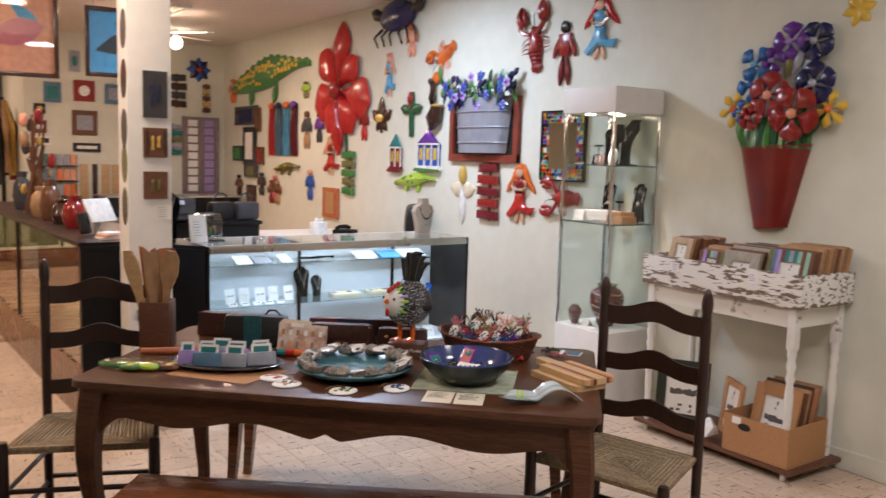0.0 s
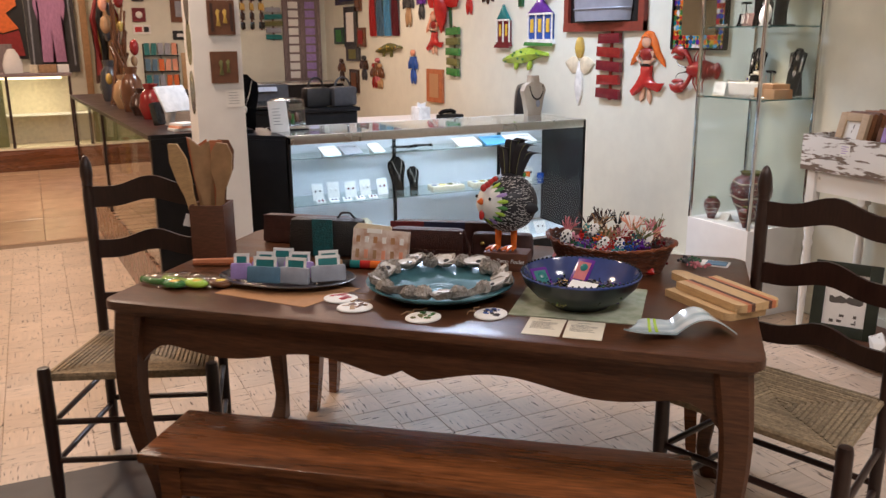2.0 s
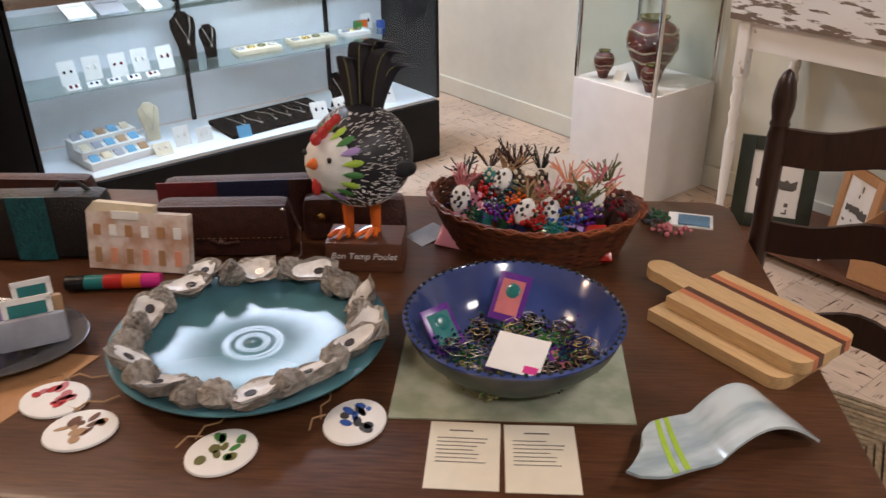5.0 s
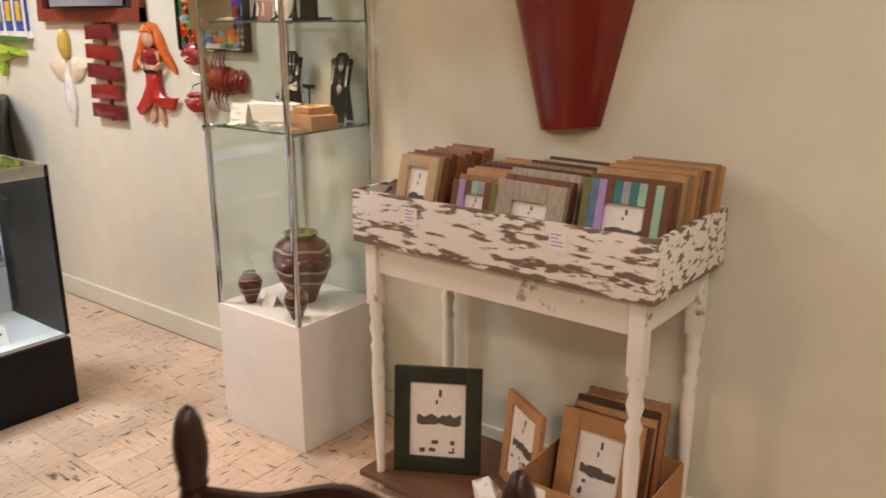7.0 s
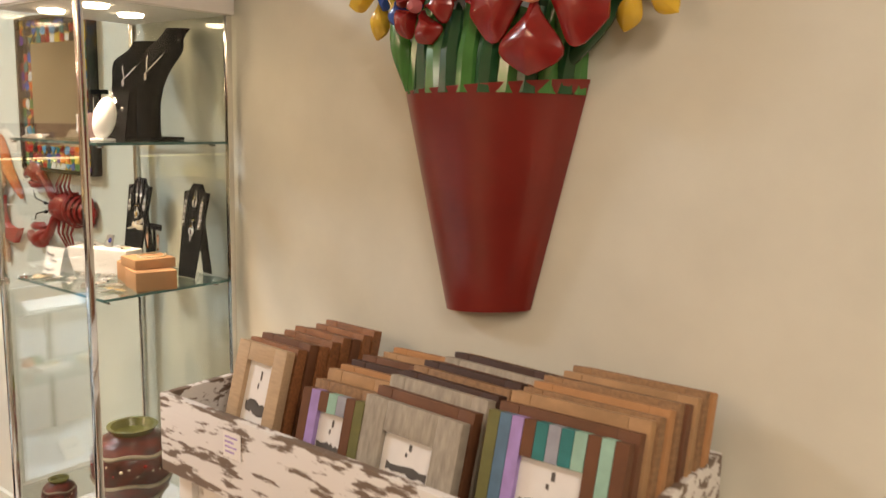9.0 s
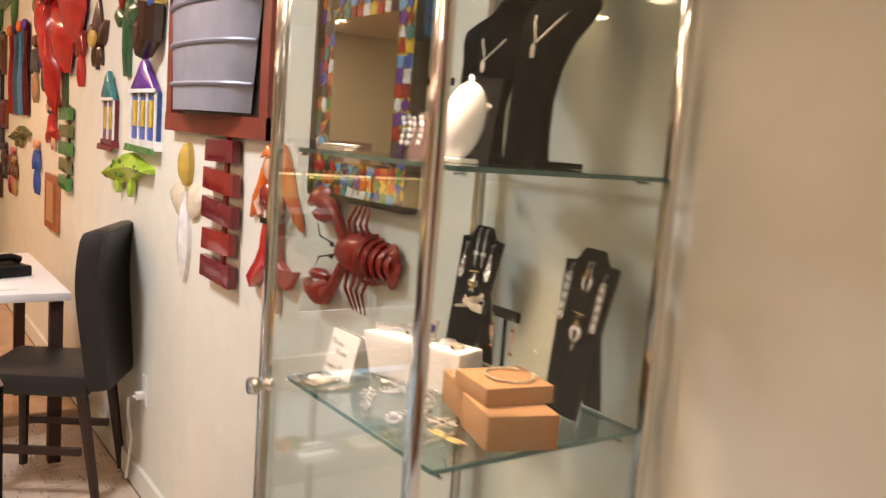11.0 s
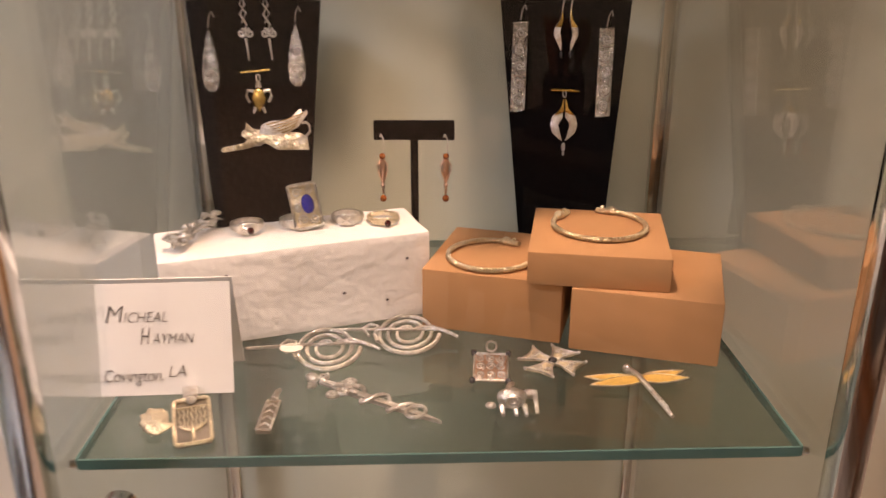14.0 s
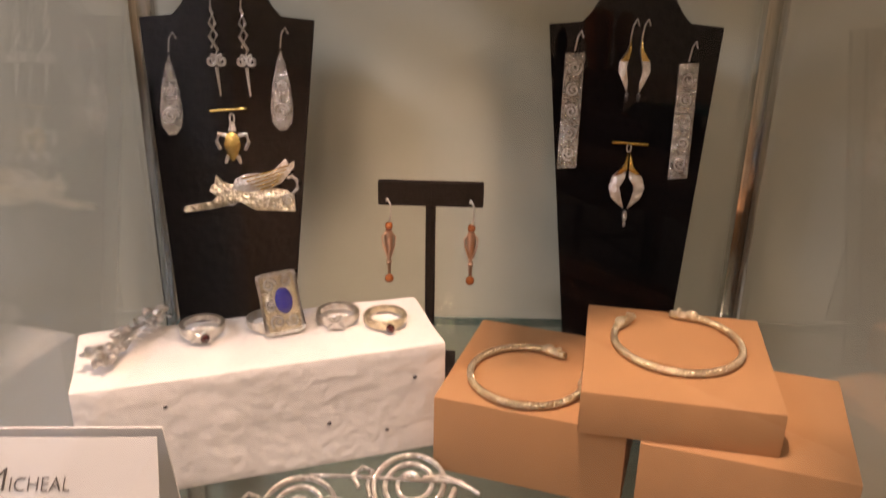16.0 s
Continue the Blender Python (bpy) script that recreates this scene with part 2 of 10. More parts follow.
def part(name, bm, m, parent=None, label="", smooth=True, at=None):
    """Links a bmesh as one mesh object under a thing or a part."""
    bmesh.ops.recalc_face_normals(bm, faces=bm.faces)
    me = bpy.data.meshes.new(name)
    bm.to_mesh(me)
    bm.free()
    me.materials.append(M[m] if isinstance(m, str) else m)
    if smooth:
        for p in me.polygons:
            p.use_smooth = True
        me.set_sharp_from_angle(angle=radians(38))
    ob = new(name, me)
    if parent is not None:
        ob.parent = parent
    if at is not None:
        ob.matrix_basis = at
    if label:
        ob["label"] = label
    return ob


def thing(name, label, category, m=None, group="", kind=""):
    ob = new(name)
    ob.empty_display_size = 0.05
    if m is not None:
        ob.matrix_basis = m
    return tagged(ob, label, category, group, kind)


def solid(name, bm, m, label, category, at=None, group="", kind="", smooth=True):
    return tagged(part(name, bm, m, None, "", smooth, at), label, category, group, kind)


def on_wall(y, z):
    """A pose on the long wall: local x runs along it to the right of one who faces it, local -y comes out of it."""
    return pose(WALL_X, y, z, 0, 0, -90)


# ---- structure ----
def structure():
    def st(name, size, centre, m, label, cat):
        return solid(name, box(B(), size, centre), m, label, cat, kind="structure", smooth=False)
    st("wall_east", (0.12, 18.2, 3.0), (WALL_X + 0.06, 5.9, 1.5), "wall_paint", "plain cream painted shop wall hung with folk art", "wall")
    st("wall_north", (2.5, 0.12, 3.0), (2.7, FAR_Y + 0.06, 1.5), "wall_paint", "cream painted end wall hung with small plaques", "wall")
    st("wall_alcove", (0.12, 2.9, 3.0), (1.51, FAR_Y + 1.57, 1.5), "wall_paint", "cream painted return wall of the alcove", "wall")
    st("wall_north_alcove", (6.0, 0.12, 3.0), (-1.6, 13.6, 1.5), "wall_paint", "cream painted back wall behind garment displays", "wall")
    st("wall_west", (0.12, 18.2, 3.0), (-4.56, 5.9, 1.5), "wall_paint", "cream painted side wall of the shop", "wall")
    st("wall_south", (8.6, 0.12, 3.0), (-0.3, -2.2, 1.5), "wall_paint", "cream painted wall at the shop front", "wall")
    st("ceiling", (8.7, 18.2, 0.1), (-0.3, 5.9, CEIL + 0.05), "ceiling_paint", "off-white painted shop ceiling", "ceiling")
    st("ceiling_beam", (8.4, 0.3, 0.3), (-0.3, 3.2, CEIL - 0.15), "ceiling_paint", "painted beam across the ceiling", "ceiling")
    st("baseboard", (0.016, 17.8, 0.1), (WALL_X - 0.008, 5.7, 0.05), "wall_paint", "cream painted baseboard along the wall", "trim")
    st("floor", (8.6, 18.2, 0.1), (-0.3, 5.9, -0.056), "joint", "light wood parquet blocks with dark streaks", "floor")


structure()
# thin dark grey sheet over part of the floor
sheet_outline = [(-1.6, 0.9), (1.02, 0.9), (1.02, 2.9), (0.95, 3.15), (0.78, 3.3), (0.5, 3.36), (-1.6, 3.4)]
solid("floor_mat", flat(B(), sheet_outline, 0.005, 0.001), "dark_floor", "flat dark grey sheet with a rounded corner on the floor", "mat", kind="structure")


# ---- table, bench, chairs ----
TABLE = pose(1.424, 2.605, 0, 0, 0, -42.5)
TOP = 0.745


def dining_table():
    t = thing("dining_table", "dark brown wooden table with scalloped apron and cabriole legs", "table", TABLE @ pose(-0.02, 0, 0))
    L, W = 1.72, 0.925
    bm = B()
    r = 0.05
    pts = []
    for sx, sy, a in ((1, 1, 0), (-1, 1, 90), (-1, -1, 180), (1, -1, 270)):
        for k in range(5):
            q = radians(a + 22.5 * k)
            pts.append((sx * (L / 2 - r) + r * math.cos(q), sy * (W / 2 - r) + r * math.sin(q)))
    flat(bm, pts, 0.024, TOP - 0.024)
    top_edges = [e for e in bm.edges if all(v.co.z > TOP - 0.001 for v in e.verts)]
    bmesh.ops.bevel(bm, geom=top_edges, offset=0.008, segments=2, profile=0.6, affect="EDGES")
    part("tabletop", bm, "table_wood", t)
    bm = B()
    pts2 = [(x * 0.985, y * 0.975) for x, y in pts]
    flat(bm, pts2, 0.014, TOP - 0.038)
    part("moulding", bm, "table_wood", t)

    def apron(length, thick, y, rz):
        n = 64
        b = B()
        cols = []
        for i in range(n + 1):
            q = -1 + 2 * i / n
            a = abs(q)
            low = 0.096 + 0.022 * math.cos(a * 9.5) * (1 - a * 0.4) + 0.08 * (max(0, a - 0.86) / 0.14) ** 2
            if a < 0.06:
                low -= 0.025 * (1 - a / 0.06)
            x, zt = q * length / 2, TOP - 0.038
            cols.append([b.verts.new((x, yy, z)) for yy, z in ((0, zt), (0, zt - low), (-thick, zt - low), (-thick, zt))])
        for p, q in zip(cols, cols[1:]):
            for k in range(4):
                b.faces.new((p[k], p[(k + 1) % 4], q[(k + 1) % 4], q[k]))
        b.faces.new(cols[0])
        b.faces.new(cols[-1])
        return part("apron", b, "table_wood", t, smooth=False, at=pose(0, 0, 0, 0, 0, rz) @ pose(0, y, 0))
    apron(L - 0.16, 0.02, -(W / 2 - 0.07), 0)
    apron(L - 0.16, 0.02, -(W / 2 - 0.07), 180)
    apron(W - 0.18, 0.02, -(L / 2 - 0.08), 90)
    apron(W - 0.18, 0.02, -(L / 2 - 0.08), -90)
    for sx in (-1, 1):
        for sy in (-1, 1):
            bm = B()
            rings = []
            for i in range(13):
                s = i / 12
                z = (TOP - 0.038) * (1 - s)
                bow = 0.018 * math.sin(s * math.pi * 1.6) * (1 if s < 0.62 else 1.4) + (0.035 * max(0, s - 0.86) / 0.14)
                w = 0.043 - 0.022 * min(1, s / 0.8) + 0.01 * max(0, s - 0.88) / 0.12
                cx, cy = sx * (L / 2 - 0.068 + bow), sy * (W / 2 - 0.062 + bow)
                rings.append([bm.verts.new((cx + dx * w, cy + dy * w, z)) for dx, dy in ((-1, -0.7), (-0.7, -1), (0.7, -1), (1, -0.7), (1, 0.7), (0.7, 1), (-0.7, 1), (-1, 0.7))])
            for a, b in zip(rings, rings[1:]):
                for k in range(8):
                    bm.faces.new((a[k], a[(k + 1) % 8], b[(k + 1) % 8], b[k]))
            bm.faces.new(rings[0])
            bm.faces.new(rings[-1])
            part("leg", bm, "table_wood", t)


def bench(m, L, label):
    t = thing("bench", label, "bench", m, "benches at the table")
    W, H = 0.26, 0.45
    part("seat", box(B(), (L, W, 0.026), (0, 0, H - 0.013), bevel=0.006), "bench_wood", t)
    for s in (-1, 1):
        part("rail", box(B(), (L - 0.18, 0.02, 0.09), (0, s * (W / 2 - 0.035), H - 0.072), bevel=0.003), "bench_wood", t)
        part("end_rail", box(B(), (0.02, W - 0.09, 0.09), (s * (L / 2 - 0.08), 0, H - 0.072), bevel=0.003), "bench_wood", t)
        for q in (-1, 1):
            bm = B()
            rings = []
            for i in range(9):
                u = i / 8
                z = (H - 0.027) * (1 - u)
                w = 0.028 - 0.012 * u
                cx = s * (L / 2 - 0.075 + 0.02 * u * u)
                cy = q * (W / 2 - 0.045 + 0.01 * u)
                rings.append([bm.verts.new((cx + dx * w, cy + dy * w, z)) for dx, dy in ((-1, -1), (1, -1), (1, 1), (-1, 1))])
            for a, b in zip(rings, rings[1:]):
                for k in range(4):
                    bm.faces.new((a[k], a[(k + 1) % 4], b[(k + 1) % 4], b[k]))
            bm.faces.new(rings[0])
            bm.faces.new(rings[-1])
            part("leg", bm, "bench_wood", t)


def ladder_chair(m, label):
    """A ladder-back chair that faces local -y."""
    t = thing("ladder_back_chair", label, "chair", m, "ladder-back chairs at the table")
    H, SEAT = 1.065, 0.45
    FW, BW, D = 0.25, 0.2, 0.2
    for s in (-1, 1):
        prof = [(0.014, 0), (0.017, 0.05), (0.018, 0.5), (0.019, H - 0.12), (0.016, H - 0.104), (0.0185, H - 0.098), (0.016, H - 0.09), (0.0205, H - 0.066), (0.0205, H - 0.046), (0.016, H - 0.02), (0.009, H - 0.004), (0, H + 0.003)]
        part("back_post", lathe(B(), prof, 12, (s * BW, D, 0)), "chair_wood", t)
        prof = [(0.013, 0), (0.018, 0.06), (0.021, 0.3), (0.02, SEAT + 0.015), (0.017, SEAT + 0.028), (0, SEAT + 0.03)]
        part("front_leg", lathe(B(), prof, 12, (s * FW, -D, 0)), "chair_wood", t)
        for z in (0.16, 0.29):
            part("stretcher", rod(B(), (s * FW, -D, z), (s * BW, D, z + 0.02), 0.0095), "chair_wood", t)
    for z in (0.17, 0.3):
        part("stretcher", rod(B(), (-FW, -D, z), (FW, -D, z), 0.01), "chair_wood", t)
    part("stretcher", rod(B(), (-BW, D, 0.2), (BW, D, 0.2), 0.01), "chair_wood", t)
    for z, h in ((0.57, 0.06), (0.755, 0.065), (0.935, 0.072)):
        n = 14
        up, lo = [], []
        for i in range(n + 1):
            s = -1 + 2 * i / n
            wave = 0.016 * math.cos(s * math.pi * 0.95) + 0.007 * math.cos(s * 2 * math.pi)
            up.append((s * BW, z + h / 2 + wave))
            lo.append((s * BW, z - h / 2 + wave * 0.75))
        bm = slab(B(), up + lo[::-1], 0.011)
        for v in bm.verts:
            v.co.y += 0.022 * (1 - (v.co.x / BW) ** 2) + D
        bmesh.ops.triangulate(bm, faces=[f for f in bm.faces if len(f.verts) > 4])
        part("slat", bm, "chair_wood", t)
    # rush seat: four triangles of cords that meet at the middle
    bm = B()
    corners = [Vector((-FW, -D, 0)), Vector((FW, -D, 0)), Vector((BW, D, 0)), Vector((-BW, D, 0))]
    mid = Vector((0, -0.01, 0))
    for i in range(4):
        a, b = corners[i], corners[(i + 1) % 4]
        rows = 16
        for k in range(rows):
            u = 1 - (k + 0.5) / rows
            p, q = mid + (a - mid) * u, mid + (b - mid) * u
            sag = 0.012 * (1 - u)
            r = 0.0075
            n = (q - p).normalized()
            out = Vector((n.y, -n.x, 0)) * r
            up = Vector((0, 0, r * 1.1))
            z0 = Vector((0, 0, SEAT - sag))
            vs = [[bm.verts.new(c + z0 + o) for o in (-out, -out * 0.6 + up, out * 0.6 + up, out, -up * 2.2)] for c in (p, q)]
            for j in range(5):
                bm.faces.new((vs[0][j], vs[0][(j + 1) % 5], vs[1][(j + 1) % 5], vs[1][j]))
    tagged(part("seat", bm, "rush", t, "woven natural rush seat"), kind="stuff")
    return t


# ---- glass counter ----
def counter():
    t = thing("glass_counter", "black glass-fronted jewellery counter lit from inside", "display counter", pose(2.37, 4.75, 0))
    x0, x1, y0, y1, H = -0.9, 0.885, -0.23, 0.23, 0.97
    part("base", box(B(), (x1 - x0, y1 - y0, 0.28), ((x0 + x1) / 2, 0, 0.14), bevel=0.004), "black_laminate", t)
    part("deck", box(B(), (x1 - x0 - 0.03, y1 - y0 - 0.03, 0.014), ((x0 + x1) / 2, 0, 0.288)), "case_interior", t)
    part("back", box(B(), (x1 - x0 - 0.02, 0.012, H - 0.3), ((x0 + x1) / 2, y1 - 0.012, 0.3 + (H - 0.3) / 2)), "case_interior", t)
    part("end_panel", box(B(), (0.016, y1 - y0, H - 0.3), (x1 - 0.008, 0, 0.295 + (H - 0.3) / 2)), "black_laminate", t)
    part("end_panel", box(B(), (0.016, y1 - y0, H - 0.3), (x0 + 0.008, 0, 0.295 + (H - 0.3) / 2)), "black_laminate", t)
    g = part("front_pane", box(B(), (x1 - x0 - 0.036, 0.006, H - 0.33), ((x0 + x1) / 2, y0 + 0.006, 0.295 + (H - 0.33) / 2)), "pane", t)
    g.visible_shadow = False
    g = part("top_pane", box(B(), (x1 - x0 - 0.03, y1 - y0 - 0.03, 0.008), ((x0 + x1) / 2, 0, H - 0.004)), "pane", t)
    g.visible_shadow = False
    for y, tall in ((y0 + 0.012, 0.046), (y1 - 0.012, 0.026)):
        part("top_rail", box(B(), (x1 - x0, 0.024, tall), ((x0 + x1) / 2, y, H - 0.001 - tall / 2), bevel=0.003), "aluminium", t)
    for x in (x0 + 0.008, x1 - 0.008):
        part("top_rail", box(B(), (0.016, y1 - y0 - 0.05, 0.026), (x, 0, H - 0.0145), bevel=0.003), "aluminium", t)
    for x in (-0.15, 0.55):
        part("shelf_standard", box(B(), (0.018, 0.012, H - 0.32), (x, y1 - 0.025, 0.3 + (H - 0.33) / 2)), "black_laminate", t, "dark slotted shelf standard")
    for z, d in ((0.58, 0.28), (0.82, 0.22)):
        s = part("glass_shelf", box(B(), (x1 - x0 - 0.1, d, 0.006), ((x0 + x1) / 2 - 0.02, y1 - 0.03 - d / 2, z)), "shelf_glass", t)
        s.visible_shadow = False
    part("light_tube", rod(B(), (x0 + 0.06, y0 + 0.05, H - 0.04), (x1 - 0.06, y0 + 0.05, H - 0.04), 0.009), "tube_glow", t, "glowing cool white tube")
    lamp("counter_lamp", "AREA", pose(2.36, 4.585, 0.925, 12), 5.5, (0.72, 0.9, 1.0), 1.6, 0.03)
    c = thing("corner_cabinet", "black laminate corner cabinet between two counters", "cabinet", pose(0, 0, 0))
    part("body", flat(B(), [(1.462, 4.52), (1.462, 4.98), (0.95, 4.98), (0.86, 4.7), (1.27, 4.7)], 0.93, 0.02), "black_laminate", c, smooth=False)
    part("top", flat(B(), [(1.462, 4.515), (1.462, 4.985), (0.945, 4.985), (0.855, 4.695), (1.27, 4.695)], 0.02, 0.951), "black_laminate", c, smooth=False)


M["tube_glow"] = glow("tube_glow", (0.75, 0.92, 1.0), 8)
M["puck_glow"] = glow("puck_glow", (1.0, 0.78, 0.5), 22)
M["warm_glow"] = glow("warm_glow", (1.0, 0.78, 0.45), 3.0)


def side_counter():
    t = thing("long_glass_counter", "long dark-framed glass counter with wooden panels", "display counter", pose(0.85, 4.72, 0, 0, 0, 3))
    L, D, H = 3.6, 0.5, 0.99
    part("base", box(B(), (D, L, 0.3), (D / 2, L / 2, 0.15)), "bench_wood", t)
    for y in (0.02, L / 2, L - 0.02):
        part("post", box(B(), (0.03, 0.03, H - 0.3), (0.015, y, 0.3 + (H - 0.3) / 2)), "chair_wood", t)
    g = part("side_pane", box(B(), (0.006, L - 0.06, H - 0.33), (0.012, L / 2, 0.3 + (H - 0.33) / 2)), "pane", t)
    g.visible_shadow = False
    part("back", box(B(), (0.012, L, H - 0.3), (D - 0.01, L / 2, 0.3 + (H - 0.3) / 2)), "chair_wood", t)
    part("end_panel", box(B(), (D, 0.016, H - 0.3), (D / 2, -0.01, 0.3 + (H - 0.3) / 2)), "black_laminate", t)
    s = part("glass_shelf", box(B(), (D - 0.08, L - 0.1, 0.006), (D / 2, L / 2, 0.62)), "shelf_glass", t)
    s.visible_shadow = False
    part("top_frame", box(B(), (D + 0.02, L + 0.02, 0.024), (D / 2, L / 2, H - 0.012), bevel=0.003), "chair_wood", t)


# ---- tall glass case ----
CX0, CX1, CY0, CY1 = 3.53, 3.93, 3.49, 3.925


def tall_case():
    t = thing("glass_display_case", "tall glass display case on a white pedestal", "display case", pose((CX0 + CX1) / 2, (CY0 + CY1) / 2, 0))
    w, d = (CX1 - CX0), (CY1 - CY0)
    part("pedestal", box(B(), (w, d, 0.475), (0, 0, 0.2375), bevel=0.003), "white_paint", t)
    part("header", box(B(), (w + 0.01, d + 0.01, 0.15), (0, 0, 1.865), bevel=0.003), "white_paint", t)
    for sx in (-1, 1):
        for sy in (-1, 1):
            part("corner_post", box(B(), (0.016, 0.016, 1.315), (sx * (w / 2 - 0.008), sy * (d / 2 - 0.008), 1.1325), bevel=0.003), "chrome", t)
    for sx in (-1, 1):
        g = part("pane", box(B(), (0.005, d - 0.034, 1.31), (sx * (w / 2 - 0.008), 0, 1.1325)), "pane", t)
        g.visible_shadow = False
    for sy in (-1, 1):
        g = part("pane", box(B(), (w - 0.034, 0.005, 1.31), (0, sy * (d / 2 - 0.008), 1.1325)), "pane", t)
        g.visible_shadow = False
    for z in (1.127, 1.48):
        sw, sd, sx0 = w - 0.055, d - 0.03, 0.014
        s = part("glass_shelf", box(B(), (sw, sd, 0.006), (sx0, 0, z - 0.003)), "shelf_glass", t)
        s.visible_shadow = False
        for sx in (-1, 1):
            part("shelf_edge", box(B(), (0.0015, sd, 0.0062), (sx0 + sx * (sw / 2 + 0.0008), 0, z - 0.003)), "glass_edge", s, "green glass edge")
        for sy in (-1, 1):
            part("shelf_edge", box(B(), (sw, 0.0015, 0.0062), (sx0, sy * (sd / 2 + 0.0008), z - 0.003)), "glass_edge", s, "green glass edge")
            for sx in (-1, 1):
                part("shelf_peg", rod(B(), (sx * (w / 2 - 0.05), sy * (d / 2 - 0.006), z - 0.009), (sx * (w / 2 - 0.05), sy * (d / 2 - 0.03), z - 0.009), 0.0025, seg=8), "chrome", t)
    k = part("door_knob", lathe(B(), [(0, 0), (0.009, 0), (0.009, 0.006), (0.006, 0.009), (0.006, 0.018), (0.012, 0.022), (0.0135, 0.03), (0.012, 0.036), (0, 0.037)], 18), "chrome", t, "polished metal lock knob", at=pose(-w / 2, 0.165, 1.128, 0, -90, 0))
    lamp("case_spot", "SPOT", look((3.63, 3.71, 1.77), (3.66, 3.7, 1.0)), 30, (1.0, 0.76, 0.53), 0.022, angle=72)
    # three glowing discs under the header, added for the silver to reflect
    for px, py in ((-0.09, -0.1), (-0.09, 0.1), (0.06, 0.0)):
        part("puck_light", lathe(B(), [(0, 1.783), (0.028, 1.783), (0.032, 1.79)], 20, (px, py, 0)), "puck_glow", t, "glowing warm puck light")


# ---- rack of frames ----
def rack():
    t = thing("frame_rack", "white distressed wooden trough table with turned legs", "display table", pose(3.72, 2.71, 0))
    y0, y1, x0, x1 = -0.495, 0.475, -0.22, 0.22
    z0, z1 = 0.84, 1.0
    th = 0.016
    part("front_board", box(B(), (th, y1 - y0, z1 - z0), (x0 + th / 2, (y0 + y1) / 2, (z0 + z1) / 2), bevel=0.002), "chipped_white", t)
    part("back_board", box(B(), (th, y1 - y0, z1 - z0), (x1 - th / 2, (y0 + y1) / 2, (z0 + z1) / 2), bevel=0.002), "chipped_white", t)
    for y in (y0 + th / 2, y1 - th / 2):
        part("end_board", box(B(), (x1 - x0 - 2 * th, th, z1 - z0), (0, y, (z0 + z1) / 2), bevel=0.002), "chipped_white", t)
    part("bottom_board", box(B(), (x1 - x0 - 2 * th, y1 - y0 - 2 * th, 0.012), (0, (y0 + y1) / 2, z0 + 0.008)), "raw_wood", t)
    part("lower_board", box(B(), (0.44, y1 - y0 + 0.02, 0.02), (0, (y0 + y1) / 2, 0.05), bevel=0.003), "dark_board", t)
    a0, a1 = y0 + 0.05, y1 - 0.05
    part("apron", box(B(), (0.014, a1 - a0, 0.095), (x0 + 0.04, (a0 + a1) / 2, z0 - 0.05), bevel=0.002), "turned_white", t)
    part("apron", box(B(), (0.014, a1 - a0, 0.095), (x1 - 0.04, (a0 + a1) / 2, z0 - 0.05), bevel=0.002), "turned_white", t)
    for y in (a0, a1):
        part("apron", box(B(), (x1 - x0 - 0.1, 0.014, 0.095), (0, y, z0 - 0.05), bevel=0.002), "turned_white", t)
    for x in (x0 + 0.04, x1 - 0.04):
        for y in (a0, a1):
            bm = B()
            box(bm, (0.042, 0.042, 0.2), (x, y, z0 - 0.1), bevel=0.002)
            lathe(bm, [(0, 0), (0.012, 0), (0.016, 0.03), (0.012, 0.05), (0.019, 0.3), (0.021, 0.42), (0.016, 0.47), (0.023, 0.5), (0.015, 0.52), (0.024, 0.56), (0.016, 0.59), (0.022, 0.61), (0.02, 0.645)], 14, (x, y, 0))
            part("leg", bm, "turned_white", t)


paint("raw_wood", (0.3, 0.17, 0.08), 0.6, vary=0.25, scale=14, stretch=(8, 1, 8))
paint("dark_board", (0.14, 0.06, 0.03), 0.5, vary=0.25, scale=14, stretch=(8, 1, 8))


def pillar():
    t = thing("pillar", "square white painted pillar hung with small framed tiles", "pillar", pose(1.14, 4.51, 0), kind="structure")
    part("shaft", box(B(), (0.22, 0.2, CEIL), (0, 0, CEIL / 2), bevel=0.004), "white_paint", t)


dining_table()
bench(pose(1.098, 2.185, 0, 0, 0, -38), 1.33, "reddish brown wooden bench with a plank seat")
bench(TABLE @ pose(0.0, 0.6, 0), 1.55, "reddish brown wooden bench behind the table")
ladder_chair(pose(0.608, 3.22, 0, 0, 0, -22), "dark-stained ladder-back chair with a woven rush seat")
ladder_chair(pose(2.138, 1.998, 0, 0, 0, -73), "dark-stained ladder-back chair pushed to the table end")
counter()
side_counter()
tall_case()
rack()
pillar()


